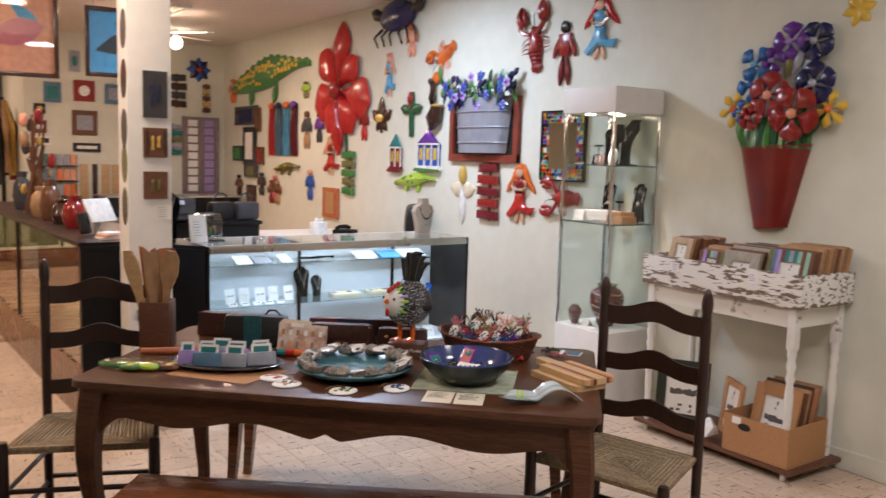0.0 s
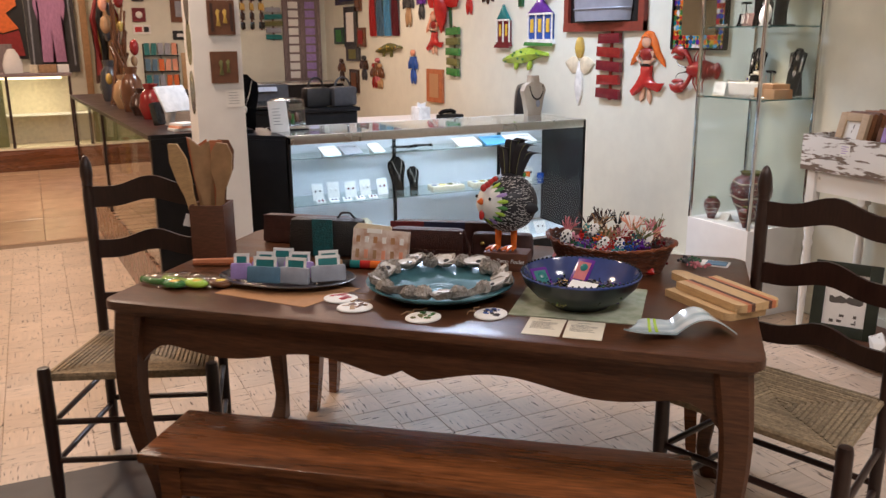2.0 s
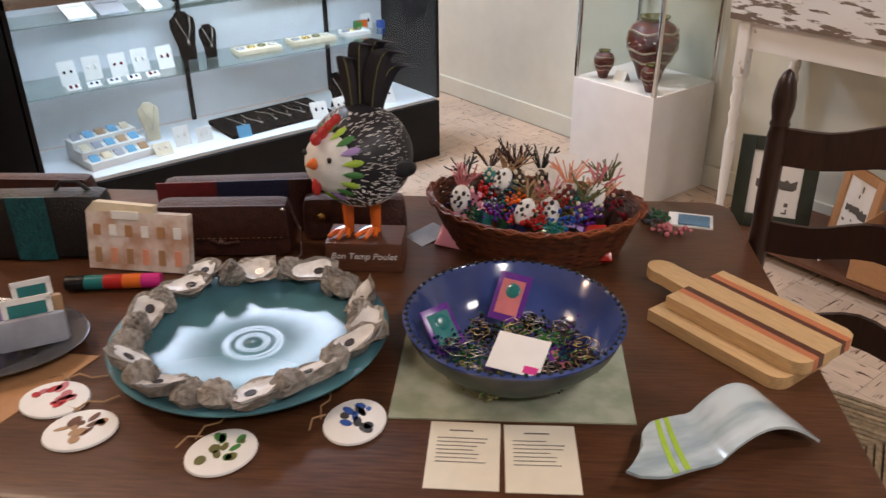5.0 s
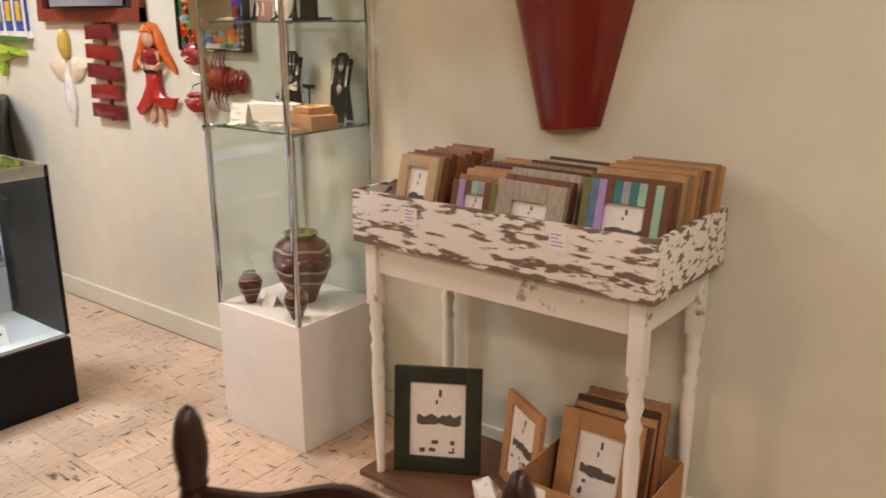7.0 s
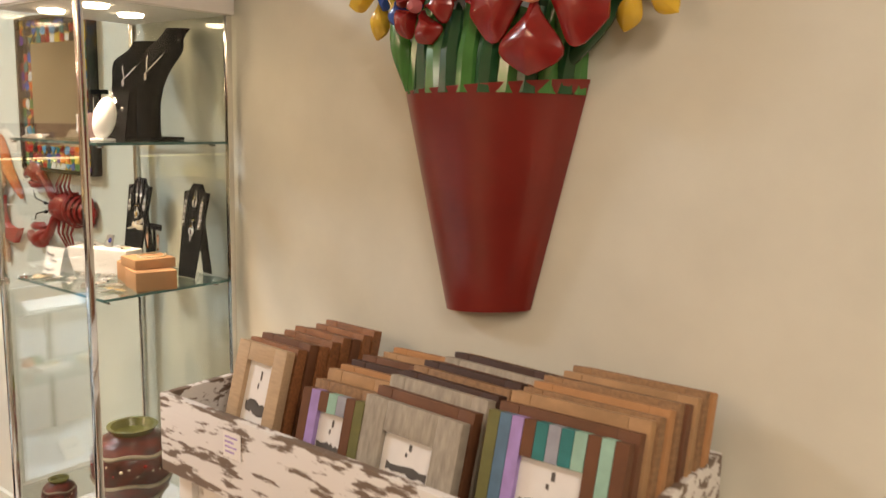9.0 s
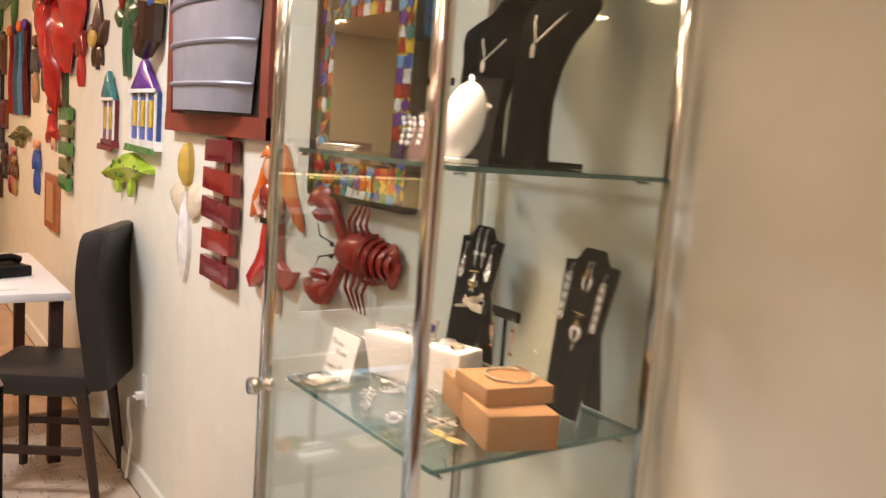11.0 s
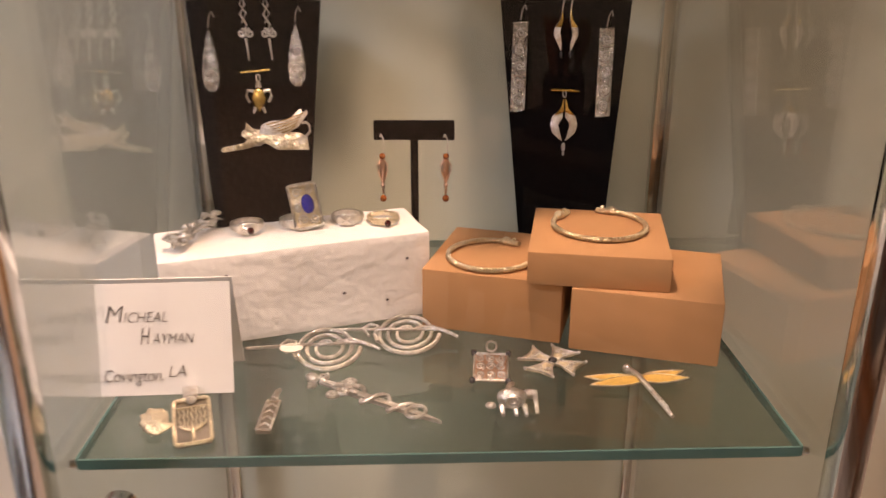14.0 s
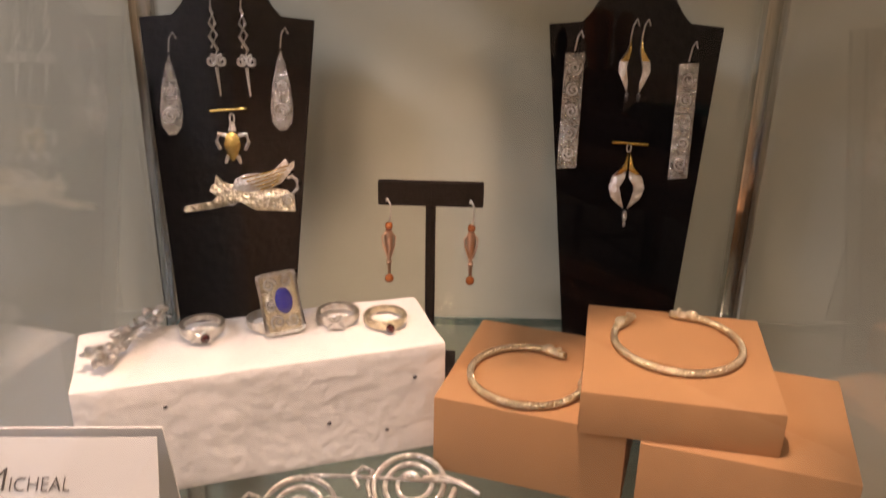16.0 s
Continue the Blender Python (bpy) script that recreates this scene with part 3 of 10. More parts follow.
# ---- colours of small things ----
COLOURS = {
    "red": (0.5, 0.025, 0.02), "dark_red": (0.27, 0.018, 0.015), "wine": (0.16, 0.012, 0.02), "orange": (0.75, 0.16, 0.02), "peach": (0.8, 0.36, 0.22), "yellow": (0.75, 0.5, 0.05),
    "lime": (0.4, 0.6, 0.05), "green": (0.06, 0.22, 0.05), "dark_green": (0.02, 0.09, 0.035), "teal": (0.02, 0.2, 0.2), "blue": (0.03, 0.1, 0.42), "sky": (0.12, 0.38, 0.62),
    "navy": (0.012, 0.015, 0.08), "purple": (0.13, 0.03, 0.3), "lilac": (0.4, 0.28, 0.62), "pink": (0.75, 0.3, 0.38), "white": (0.82, 0.81, 0.78), "cream": (0.75, 0.66, 0.48),
    "black": (0.012, 0.012, 0.012), "charcoal": (0.05, 0.05, 0.055), "grey": (0.3, 0.3, 0.32), "brown": (0.15, 0.06, 0.025), "dark_brown": (0.05, 0.02, 0.012), "tan": (0.42, 0.25, 0.12),
    "kraft": (0.5, 0.3, 0.15), "maple": (0.58, 0.38, 0.18), "padauk": (0.5, 0.17, 0.07), "walnut": (0.1, 0.035, 0.02), "steel_blue": (0.1, 0.2, 0.3), "gold": (0.6, 0.4, 0.08),
    "magenta": (0.65, 0.03, 0.25), "olive": (0.16, 0.16, 0.05), "skin": (0.7, 0.42, 0.28), "rose": (0.6, 0.18, 0.2), "slate_grey": (0.34, 0.36, 0.42),
}
for key, colour in COLOURS.items():
    paint("gloss_" + key, colour, 0.2, vary=0.16, scale=22, spec=0.6)
    paint(key, colour, 0.6, vary=0.16, scale=28, bump=0.05)
for key in ("maple", "padauk", "walnut"):
    paint(key, COLOURS[key], 0.4, vary=0.14, scale=22, stretch=(1.5, 14, 14))
paint("kraft", (0.44, 0.23, 0.1), 0.8, vary=0.06, scale=60, bump=0.04)
paint("velvet", (0.004, 0.004, 0.0045), 0.95, vary=0.3, scale=150, bump=0.15, spec=0.05)
paint("leather_brown", (0.06, 0.018, 0.012), 0.42, vary=0.3, scale=60, bump=0.35, bump_scale=220)
paint("leather_black", (0.012, 0.011, 0.011), 0.4, vary=0.25, scale=60, bump=0.35, bump_scale=220)
paint("leather_red", (0.16, 0.012, 0.012), 0.5, vary=0.25, scale=60, bump=0.3, bump_scale=260)
paint("leather_navy", (0.012, 0.014, 0.05), 0.5, vary=0.25, scale=60, bump=0.3, bump_scale=260)
paint("leather_teal", (0.01, 0.11, 0.12), 0.4, vary=0.3, scale=90, bump=0.5, bump_scale=160)
paint("silver", (0.97, 0.88, 0.76), 0.3, metal=1.0, vary=0.3, scale=260, bump=0.35, bump_scale=380)
paint("hammered_silver", (0.95, 0.9, 0.84), 0.2, metal=1.0, vary=0.25, scale=200, bump=1.0, bump_scale=160)
paint("gold_metal", (0.75, 0.52, 0.16), 0.24, metal=1.0, vary=0.15, scale=200, bump=0.2, bump_scale=400)
paint("copper_metal", (0.9, 0.6, 0.45), 0.3, metal=1.0, vary=0.15, scale=200)
paint("glaze_blue", (0.1, 0.25, 0.3), 0.26, spec=0.35, vary=0.3, scale=9, colour2=(0.075, 0.18, 0.215))
paint("glaze_bowl", (0.05, 0.08, 0.25), 0.14, vary=0.3, scale=10, coat=0.5)
paint("glaze_bowl_out", (0.012, 0.02, 0.028), 0.28, vary=0.4, scale=14, colour2=(0.03, 0.045, 0.04))
paint("shell_out", (0.58, 0.54, 0.49), 0.8, vary=0.5, scale=65, bump=0.9, bump_scale=110, piece=0.3, colour2=(0.3, 0.26, 0.22), stretch=(1, 2.5, 1))
paint("shell_in", (0.84, 0.82, 0.79), 0.35, vary=0.3, scale=40, piece=0.15)
paint("wicker", (0.13, 0.035, 0.012), 0.45, vary=0.4, scale=70, bump=0.3, piece=0.4)
paint("wicker_rim", (0.2, 0.05, 0.014), 0.4, vary=0.4, scale=90, bump=0.3)
paint("plaster_block", (0.83, 0.82, 0.8), 0.7, vary=0.06, scale=60, bump=0.2, bump_scale=150)
paint("block_wood", (0.13, 0.05, 0.025), 0.5, vary=0.25, scale=18, stretch=(2, 10, 10))
paint("mat_cloth", (0.47, 0.5, 0.38), 0.85, vary=0.1, scale=26, colour2=(0.33, 0.38, 0.26), bump=0.2, bump_scale=400)
paint("fused_glass", (0.62, 0.7, 0.72), 0.12, vary=0.2, scale=7, colour2=(0.33, 0.42, 0.45), stretch=(1, 4, 1), coat=0.3)
paint("feather_black", (0.015, 0.015, 0.022), 0.45, vary=0.3, scale=40)
paint("black_olive", (0.03, 0.035, 0.018), 0.5, vary=0.3, scale=60)
paint("paper", (0.74, 0.69, 0.56), 0.8, vary=0.04, scale=30)
paint("tarnish", (0.42, 0.38, 0.32), 0.35, metal=1.0)
paint("old_brass", (0.45, 0.33, 0.14), 0.35, metal=1.0)
# print paled so that its colour carries the glare on the card
paint("house_print", (0.87, 0.78, 0.7), 0.25, vary=0.2, scale=24, colour2=(0.6, 0.38, 0.27), spec=0.7)
paint("ink", (0.12, 0.11, 0.1), 0.8)
paint("card_white", (0.84, 0.83, 0.8), 0.65, vary=0.03, scale=30)
M["acrylic"] = glass("acrylic", (0.93, 0.97, 0.96), 0.06)
M["gem_blue"] = material("gem_blue", (0.015, 0.02, 0.3), 0.06, coat=0.6)
M["gem_brown"] = material("gem_brown", (0.32, 0.09, 0.02), 0.1, coat=0.5)
M["gem_garnet"] = material("gem_garnet", (0.05, 0.008, 0.008), 0.08, coat=0.5)


def on_table(x, y, turn=0.0, z=0.0):
    return TABLE @ pose(x, y, TOP + z, 0, 0, turn)


def lettering(words, size, m, parent, at, bold=0.0):
    """Raised letters of the built-in font as a mesh part."""
    cu = bpy.data.curves.new("lettering", "FONT")
    cu.shear = 0.25
    cu.body, cu.size, cu.extrude, cu.offset, cu.align_x, cu.align_y = words, size, 0.0003, bold, "CENTER", "CENTER"
    tmp = bpy.data.objects.new("lettering", cu)
    scene.collection.objects.link(tmp)
    me = bpy.data.meshes.new_from_object(tmp.evaluated_get(bpy.context.evaluated_depsgraph_get()))
    bpy.data.objects.remove(tmp)
    me.name = "lettering"
    me.materials.clear()
    me.materials.append(M[m])
    ob = new("lettering", me)
    ob.parent, ob.matrix_basis = parent, at
    return ob


def bars(parent, m, at, rows, width, step, thick=0.0012, seed=1):
    """Lines of writing too small to read: plain bars on a flat face (local x, y)."""
    rnd = random.Random(seed)
    bm = B()
    for i in range(rows):
        w = width * rnd.uniform(0.55, 1.0)
        box(bm, (w, thick, 0.0004), ((w - width) / 2, -i * step, 0.0003))
    return tagged(part("printed_lines", bm, m, parent, smooth=False, at=at), kind="stuff")


# ---- things on the table ----
def oyster(rnd, ln, wd, seed, open_up):
    """An oyster: a lumpy pointed shell in growth layers; open ones show a hollow."""
    bm = B()
    n, rings = 18, 7
    grid = []
    for j in range(rings + 1):
        s = j / rings
        row = []
        for i in range(n):
            a = 6.2832 * i / n
            wob = 1 + 0.16 * noise.noise(Vector((math.cos(a) * 1.7, math.sin(a) * 1.7, seed * 2.3))) + 0.07 * math.sin(5 * a + seed)
            x = ln * math.cos(a) * wob
            y = wd * math.sin(a) * wob * (1.12 - 0.42 * math.cos(a))
            k = math.sin(0.12 + 1.45 * s)
            ridge = 0.0018 * math.sin(s * 19 + 2 * math.sin(2 * a + seed)) + 0.0025 * noise.noise(Vector((x * 60, y * 60, seed)))
            if open_up:
                z = 0.012 - 0.008 * (1 - s) + (0.0035 * math.sin(4 * a + seed) if s > 0.6 else 0)
                row.append(bm.verts.new((x * (0.05 + 0.95 * s), y * (0.05 + 0.95 * s), z + ridge * 0.25)))
            else:
                z = 0.029 * math.cos(1.5 * s) ** 0.8 + 1.6 * ridge
                row.append(bm.verts.new((x * k, y * k, z)))
        grid.append(row)
    low = [bm.verts.new((v.co.x * 0.6, v.co.y * 0.6, -0.006)) for v in grid[-1]]
    grid.append(low)
    for a, b in zip(grid, grid[1:]):
        for i in range(n):
            bm.faces.new((a[i], a[(i + 1) % n], b[(i + 1) % n], b[i]))
    bm.faces.new(grid[0])
    bm.faces.new(low[::-1])
    return bm


def oyster_plate():
    t = thing("oyster_shell_plate", "large blue glazed plate rimmed with oyster shells", "plate", on_table(0.0, -0.133))
    R = 0.205
    prof = [(0, 0), (0.1, 0), (0.115, 0.004), (0.17, 0.012), (R, 0.03), (R + 0.002, 0.034), (R - 0.004, 0.035), (0.165, 0.02), (0.145, 0.015), (0.14, 0.0135), (0.1, 0.011), (0.05, 0.0095)]
    prof += [(0.045, 0.0105), (0.04, 0.0095), (0.03, 0.0095), (0.026, 0.0108), (0.021, 0.0095), (0.012, 0.0098), (0.008, 0.0115), (0, 0.012)]
    part("plate", lathe(B(), prof, 64), "glaze_blue", t)
    rnd = random.Random(5)
    n = 25
    for i in range(n):
        a = 6.2832 * i / n + rnd.uniform(-0.05, 0.05)
        up = i % 5 in (0, 2) or rnd.random() < 0.12
        r = R - 0.03 + rnd.uniform(-0.008, 0.008)
        ln, wd = (rnd.uniform(0.041, 0.049), rnd.uniform(0.022, 0.026)) if up else (rnd.uniform(0.021, 0.029), rnd.uniform(0.017, 0.022))
        m = pose(r * math.cos(a), r * math.sin(a), 0.032 + rnd.uniform(0, 0.006) + (0.006 if up else 0), 0, 0, math.degrees(a)) @ pose(0, 0, 0, 0, -20, 0) @ pose(0, 0, 0, rnd.uniform(-20, 20), rnd.uniform(-14, 14), rnd.uniform(45, 140))
        shell = part("oyster_shell", oyster(rnd, ln, wd, i * 1.7, up), "shell_out", t, at=m)
        if up:
            bm = B()
            pts = []
            for k in range(18):
                q = 6.2832 * k / 18
                wob = 0.9 + 0.14 * noise.noise(Vector((math.cos(q) * 1.7, math.sin(q) * 1.7, i * 1.7 * 2.3)))
                wob *= 1 + 0.1 * math.sin(4 * q + i)
                pts.append((ln * 0.84 * math.cos(q) * wob, wd * 0.84 * math.sin(q) * wob * (1.12 - 0.42 * math.cos(q))))
            rim = [bm.verts.new((x, y, 0.0128)) for x, y in pts]
            mid = [bm.verts.new((x * 0.7, y * 0.7, 0.0098)) for x, y in pts]
            deep = [bm.verts.new((x * 0.3, y * 0.3, 0.0082)) for x, y in pts]
            under = [bm.verts.new((x * 0.9, y * 0.9, 0.006)) for x, y in pts]
            for p, q in ((under, rim), (rim, mid), (mid, deep)):
                for k in range(18):
                    bm.faces.new((p[k], p[(k + 1) % 18], q[(k + 1) % 18], q[k]))
            bm.faces.new(deep)
            bm.faces.new(under[::-1])
            part("shell_lining", bm, "shell_in", shell, "pearly white shell lining")
            part("muscle_scar", flat(B(), oval(-ln * 0.25, wd * 0.12, ln * 0.2, wd * 0.3, 10, turn=rnd.uniform(-30, 30)), 0.0022, 0.0078), "gloss_charcoal", shell, "dark scar spot")


def blue_bowl():
    c = solid("table_mat", flat(B(), [(-0.165, -0.16), (0.165, -0.152), (0.167, 0.15), (-0.163, 0.155)], 0.0025), "mat_cloth", "pale green patterned fabric mat under the bowl", "mat", on_table(0.392, -0.127))
    t = thing("pottery_bowl", "deep blue glazed pottery bowl with a beaded rim", "bowl", on_table(0.393, -0.155, 0, 0.003))
    out = [(0, 0), (0.075, 0), (0.08, 0.006), (0.12, 0.03), (0.147, 0.06), (0.157, 0.084)]
    inn = [(0.157, 0.084), (0.158, 0.088), (0.153, 0.09), (0.149, 0.086), (0.138, 0.058), (0.112, 0.03), (0.08, 0.014), (0.04, 0.009), (0, 0.008)]
    part("outer_wall", lathe(B(), out, 48), "glaze_bowl_out", t, "dark green-black glazed outside")
    part("inner_wall", lathe(B(), inn, 48), "glaze_bowl", t, "glossy cobalt blue inside")
    bm = B()
    for i in range(64):
        a = 6.2832 * i / 64
        bmesh.ops.create_icosphere(bm, subdivisions=1, radius=0.0036, matrix=Matrix.Translation((0.153 * math.cos(a), 0.153 * math.sin(a), 0.0905)))
    tagged(part("beaded_rim", bm, "glaze_bowl_out", t, "beaded dark rim"), kind="stuff")
    # bead bracelets in bags and cards in the bowl
    rnd = random.Random(11)
    for i, (x, y, z, rz, tilt, c1, c2, w, h) in enumerate([(-0.005, 0.075, 0.072, -24, 48, "purple", "rose", 0.052, 0.075), (-0.1, -0.01, 0.066, 42, 46, "purple", "teal", 0.05, 0.07), (0.075, -0.035, 0.036, 20, 12, "purple", "rose", 0.045, 0.06)]):
        p = thing("packet", "small purple backing card packet in the bowl", "packet", on_table(0.393 + x, -0.155 + y, rz, z) @ pose(0, 0, 0, tilt, 0, 0), "purple packets in the bowl")
        part("card", box(B(), (w, h, 0.003), (0, 0, 0), bevel=0.001), "gloss_" + c1, p)
        part("picture", box(B(), (w * 0.7, h * 0.72, 0.0012), (0, 0, 0.0022)), c2, p)
        part("motif", ball(B(), (0.002, h * 0.14, 0.003), 0.012, (1, 1, 0.15), 10, 6), "gloss_teal", p)
    card = thing("price_card", "blank white folded card with a pink sticker", "card", on_table(0.4, -0.215, -20, 0.062) @ pose(0, 0, 0, 24, 0, 0))
    part("sheet", box(B(), (0.075, 0.06, 0.0015)), "card_white", card)
    part("sticker", box(B(), (0.02, 0.011, 0.0006), (0.024, -0.021, 0.0011)), "magenta", card, "pink sticker")
    for k, (x, y, z) in enumerate([(-0.06, -0.035, 0.034), (-0.045, 0.01, 0.044), (-0.065, -0.075, 0.032), (0.01, -0.01, 0.03), (0.05, 0.0, 0.034), (0.085, -0.015, 0.042), (0.06, -0.08, 0.04), (0.0, 0.03, 0.034), (0.03, 0.045, 0.036), (-0.03, -0.1, 0.03), (0.075, 0.025, 0.036), (0.02, -0.05, 0.026), (-0.09, -0.03, 0.045), (0.095, -0.055, 0.046)]):
        bm = B()
        for j in range(130):
            d = Vector((rnd.gauss(0, 0.0125), rnd.gauss(0, 0.0125), abs(rnd.gauss(0.002, 0.009))))
            bmesh.ops.create_icosphere(bm, subdivisions=1, radius=rnd.uniform(0.0013, 0.0034), matrix=Matrix.Translation(d))
        cl = ("dark_green", "black", "olive", "charcoal", "green", "navy", "black")[k % 7]
        solid("bead_bracelet", bm, "gloss_" + cl, "coiled bracelet of small dark green and silver beads", "bracelet", on_table(0.393 + x, -0.155 + y, 0, z), "beads in the bowl", "stuff")
        bm = B()
        for j in range(4):
            r0, ph, tl = rnd.uniform(0.008, 0.019), rnd.uniform(0, 6.28), rnd.uniform(-0.5, 0.5)
            cx, cy = rnd.gauss(0, 0.008), rnd.gauss(0, 0.008)
            pts = [(cx + r0 * math.cos(q), cy + r0 * math.sin(q) * 0.8, 0.011 + tl * r0 * math.sin(q + ph) + 0.001 * math.sin(5 * q)) for q in [6.2832 * i / 22 for i in range(22)]]
            tube(bm, pts, 0.00042, 4, closed=True)
        solid("wire_bracelet", bm, ("tarnish", "old_brass")[k % 2], "thin tarnished wire bracelets among the beads", "bracelet", on_table(0.393 + x, -0.155 + y, 0, z + 0.004), "wires in the bowl", "stuff")
        bm = B()
        for j in range(6):
            d = Vector((rnd.gauss(0, 0.017), rnd.gauss(0, 0.017), 0.008 + abs(rnd.gauss(0.003, 0.006))))
            bmesh.ops.create_icosphere(bm, subdivisions=1, radius=rnd.uniform(0.0014, 0.0028), matrix=Matrix.Translation(d))
        solid("loose_beads", bm, ("gloss_olive", "gloss_green", "gloss_purple", "gloss_slate_grey")[k % 4], "tiny glass beads scattered among the wires", "beads", on_table(0.393 + x, -0.155 + y, 0, z), "beads in the bowl", "stuff")


def hen():
    blk = thing("painted_block", "brown wooden block with white hand lettering", "block", on_table(0.13, 0.157))
    part("body", box(B(), (0.135, 0.08, 0.055), (0, 0, 0.0275), bevel=0.002), "block_wood", blk)
    lettering("Bon Temp Poulet", 0.0165, "white", blk, pose(0, -0.0405, 0.03, 90, 0, 0), 0.0002)
    t = thing("hen_figurine", "round black and white speckled hen figurine with orange legs", "figurine", on_table(0.128, 0.16, 4, 0.056))
    Z, R = 0.148, 0.088
    bm = B()
    ball(bm, (0, 0, Z), R, (1.02, 1.0, 1.0), 30, 18)
    part("body", bm, "feather_black", t)
    # white flecks lie in rings round the body
    rnd = random.Random(3)
    bm = B()
    for i in range(1900):
        u, a = rnd.uniform(-0.95, 0.95), rnd.uniform(0, 6.2832)
        d = Vector((math.sqrt(1 - u * u) * math.cos(a), math.sqrt(1 - u * u) * math.sin(a), u))
        if d.dot(Vector((-0.62, -0.72, 0.1)).normalized()) > 0.72:
            continue
        along = (Vector((-0.62, -0.72, 0.1)) - d * d.dot(Vector((-0.62, -0.72, 0.1)))).normalized()
        q = Matrix((along, d.cross(along), d)).transposed().to_quaternion()
        bmesh.ops.create_cube(bm, size=1, matrix=Matrix.Translation(Vector((0, 0, Z)) + d * (R * 1.002)) @ q.to_matrix().to_4x4() @ pose(0, 0, 0, 0, 0, rnd.uniform(-12, 12)) @ Matrix.Diagonal((rnd.uniform(0.0045, 0.0075), 0.0008, 0.0012, 1)))
    tagged(part("brush_fleck", bm, "white", t, "white brush flecks", smooth=False), kind="stuff")
    face = Vector((-0.62, -0.72, 0.1)).normalized()
    q = face.to_track_quat("Z", "Y").to_matrix().to_4x4()
    fm = Matrix.Translation(Vector((0, 0, Z)) + face * R * 0.56) @ q
    bm = B()
    ball(bm, (0, 0, 0.006), 0.056, (1, 1, 0.92), 24, 14)
    part("face", bm, "white", t, "white painted face", at=fm)
    cols = ("lime", "lilac", "green", "lime", "green")
    for i in range(11):
        a = -1.5 + 3.4 * i / 10
        m = fm @ pose(0.058 * math.cos(a), 0.058 * math.sin(a), 0.02, 0, 0, math.degrees(a)) @ pose(0, 0, 0, 0, 56, 0)
        bm = B()
        lathe(bm, [(0, -0.02), (0.0045, -0.01), (0.0065, 0.002), (0.004, 0.012), (0, 0.016)], 8, squash=0.45)
        bmesh.ops.rotate(bm, verts=bm.verts, cent=(0, 0, 0), matrix=Matrix.Rotation(1.5708, 3, "Y") @ Matrix.Rotation(1.5708, 3, "Z"))
        part("collar_feather", bm, cols[i % 5], t, at=m)
    part("beak", lathe(B(), [(0.011, 0), (0.009, 0.006), (0, 0.02)], 10), "gloss_orange", t, "orange beak", at=fm @ pose(0.0, 0.004, 0.054))
    for s in (-1, 1):
        part("eye", ball(B(), (0, 0, 0), 0.0055, (1, 1, 0.5), 10, 6), "gloss_black", t, at=fm @ pose(s * 0.03, 0.016, 0.05))
    up = Vector((0, 0, 1))
    for i in range(4):
        part("comb", ball(B(), (0, 0, 0), 0.0115, (0.5, 1.0, 1.0), 10, 7), "gloss_red", t, at=fm @ pose(0.0, 0.045 + 0.008 * i, 0.052 - 0.014 * i))
    part("wattle", ball(B(), (0, 0, 0), 0.013, (0.7, 1.3, 0.6), 10, 7), "gloss_red", t, at=fm @ pose(0, -0.035, 0.05))
    # broad plumes that rise and curl over
    for i, (x0, lean, top, wd) in enumerate(((-0.012, -0.012, 0.095, 0.017), (0.0, 0.006, 0.115, 0.02), (0.012, 0.024, 0.118, 0.021), (0.02, 0.036, 0.105, 0.021), (0.028, 0.042, 0.08, 0.02))):
        bm = B()
        rows = []
        for k in range(10):
            q = k / 9
            hook_over = max(0.0, q - 0.7) / 0.3
            px = x0 + lean * q ** 1.4 + 0.018 * hook_over ** 2
            pz = Z + R * 0.8 + top * math.sin(q * 1.75) / 0.985
            w = wd * (0.45 + 0.6 * math.sin(math.pi * (0.1 + q * 0.72))) * 0.8
            py = 0.016 + 0.008 * (i % 3 - 1)
            rows.append([bm.verts.new((px + dx * w, py + dy, pz + dz * w)) for dx, dy, dz in ((-1, 0, 0.25), (0, -0.006, 0), (1, 0, -0.25), (0, 0.006, 0))])
        for p, q in zip(rows, rows[1:]):
            for j in range(4):
                bm.faces.new((p[j], p[(j + 1) % 4], q[(j + 1) % 4], q[j]))
        bm.faces.new(rows[0])
        bm.faces.new(rows[-1])
        plume = part("tail_feather", bm, "feather_black", t)
        part("feather_line", tube(B(), [(x0 + lean * (k / 6) ** 1.4 + 0.002, 0.016 + 0.008 * (i % 3 - 1) - 0.0068, Z + R * 0.8 + top * math.sin(k / 6 * 1.75) / 0.985) for k in range(6)], 0.0009, 5), "olive", plume, "thin olive line")
    for s in (-1, 1):
        bm = B()
        ball(bm, (0, 0, 0), 0.02, (1.3, 0.3, 0.8), 12, 8)
        part("wing", bm, "feather_black", t, at=pose(0.045 + 0.03 * s, -0.06 * s + 0.01, Z - 0.005, 0, 15, 30))
        bm = B()
        lx = 0.024 * s - 0.004
        rod(bm, (lx, 0, 0.004), (lx, 0, Z - R * 0.8), 0.0085, 0.0115, 10)
        for k in (-1, 0, 1):
            tube(bm, [(lx, 0, 0.012), (lx - 0.012 + 0.012 * k, -0.018 + abs(k) * 0.004, 0.009), (lx - 0.018 + 0.017 * k, -0.032 + 0.008 * abs(k), 0.004)], 0.0065, 6, taper=0.004)
        ball(bm, (lx, 0.008, 0.006), 0.008, (0.8, 1.5, 0.7), 8, 6)
        part("leg", bm, "gloss_orange", t, "orange leg with three toes")


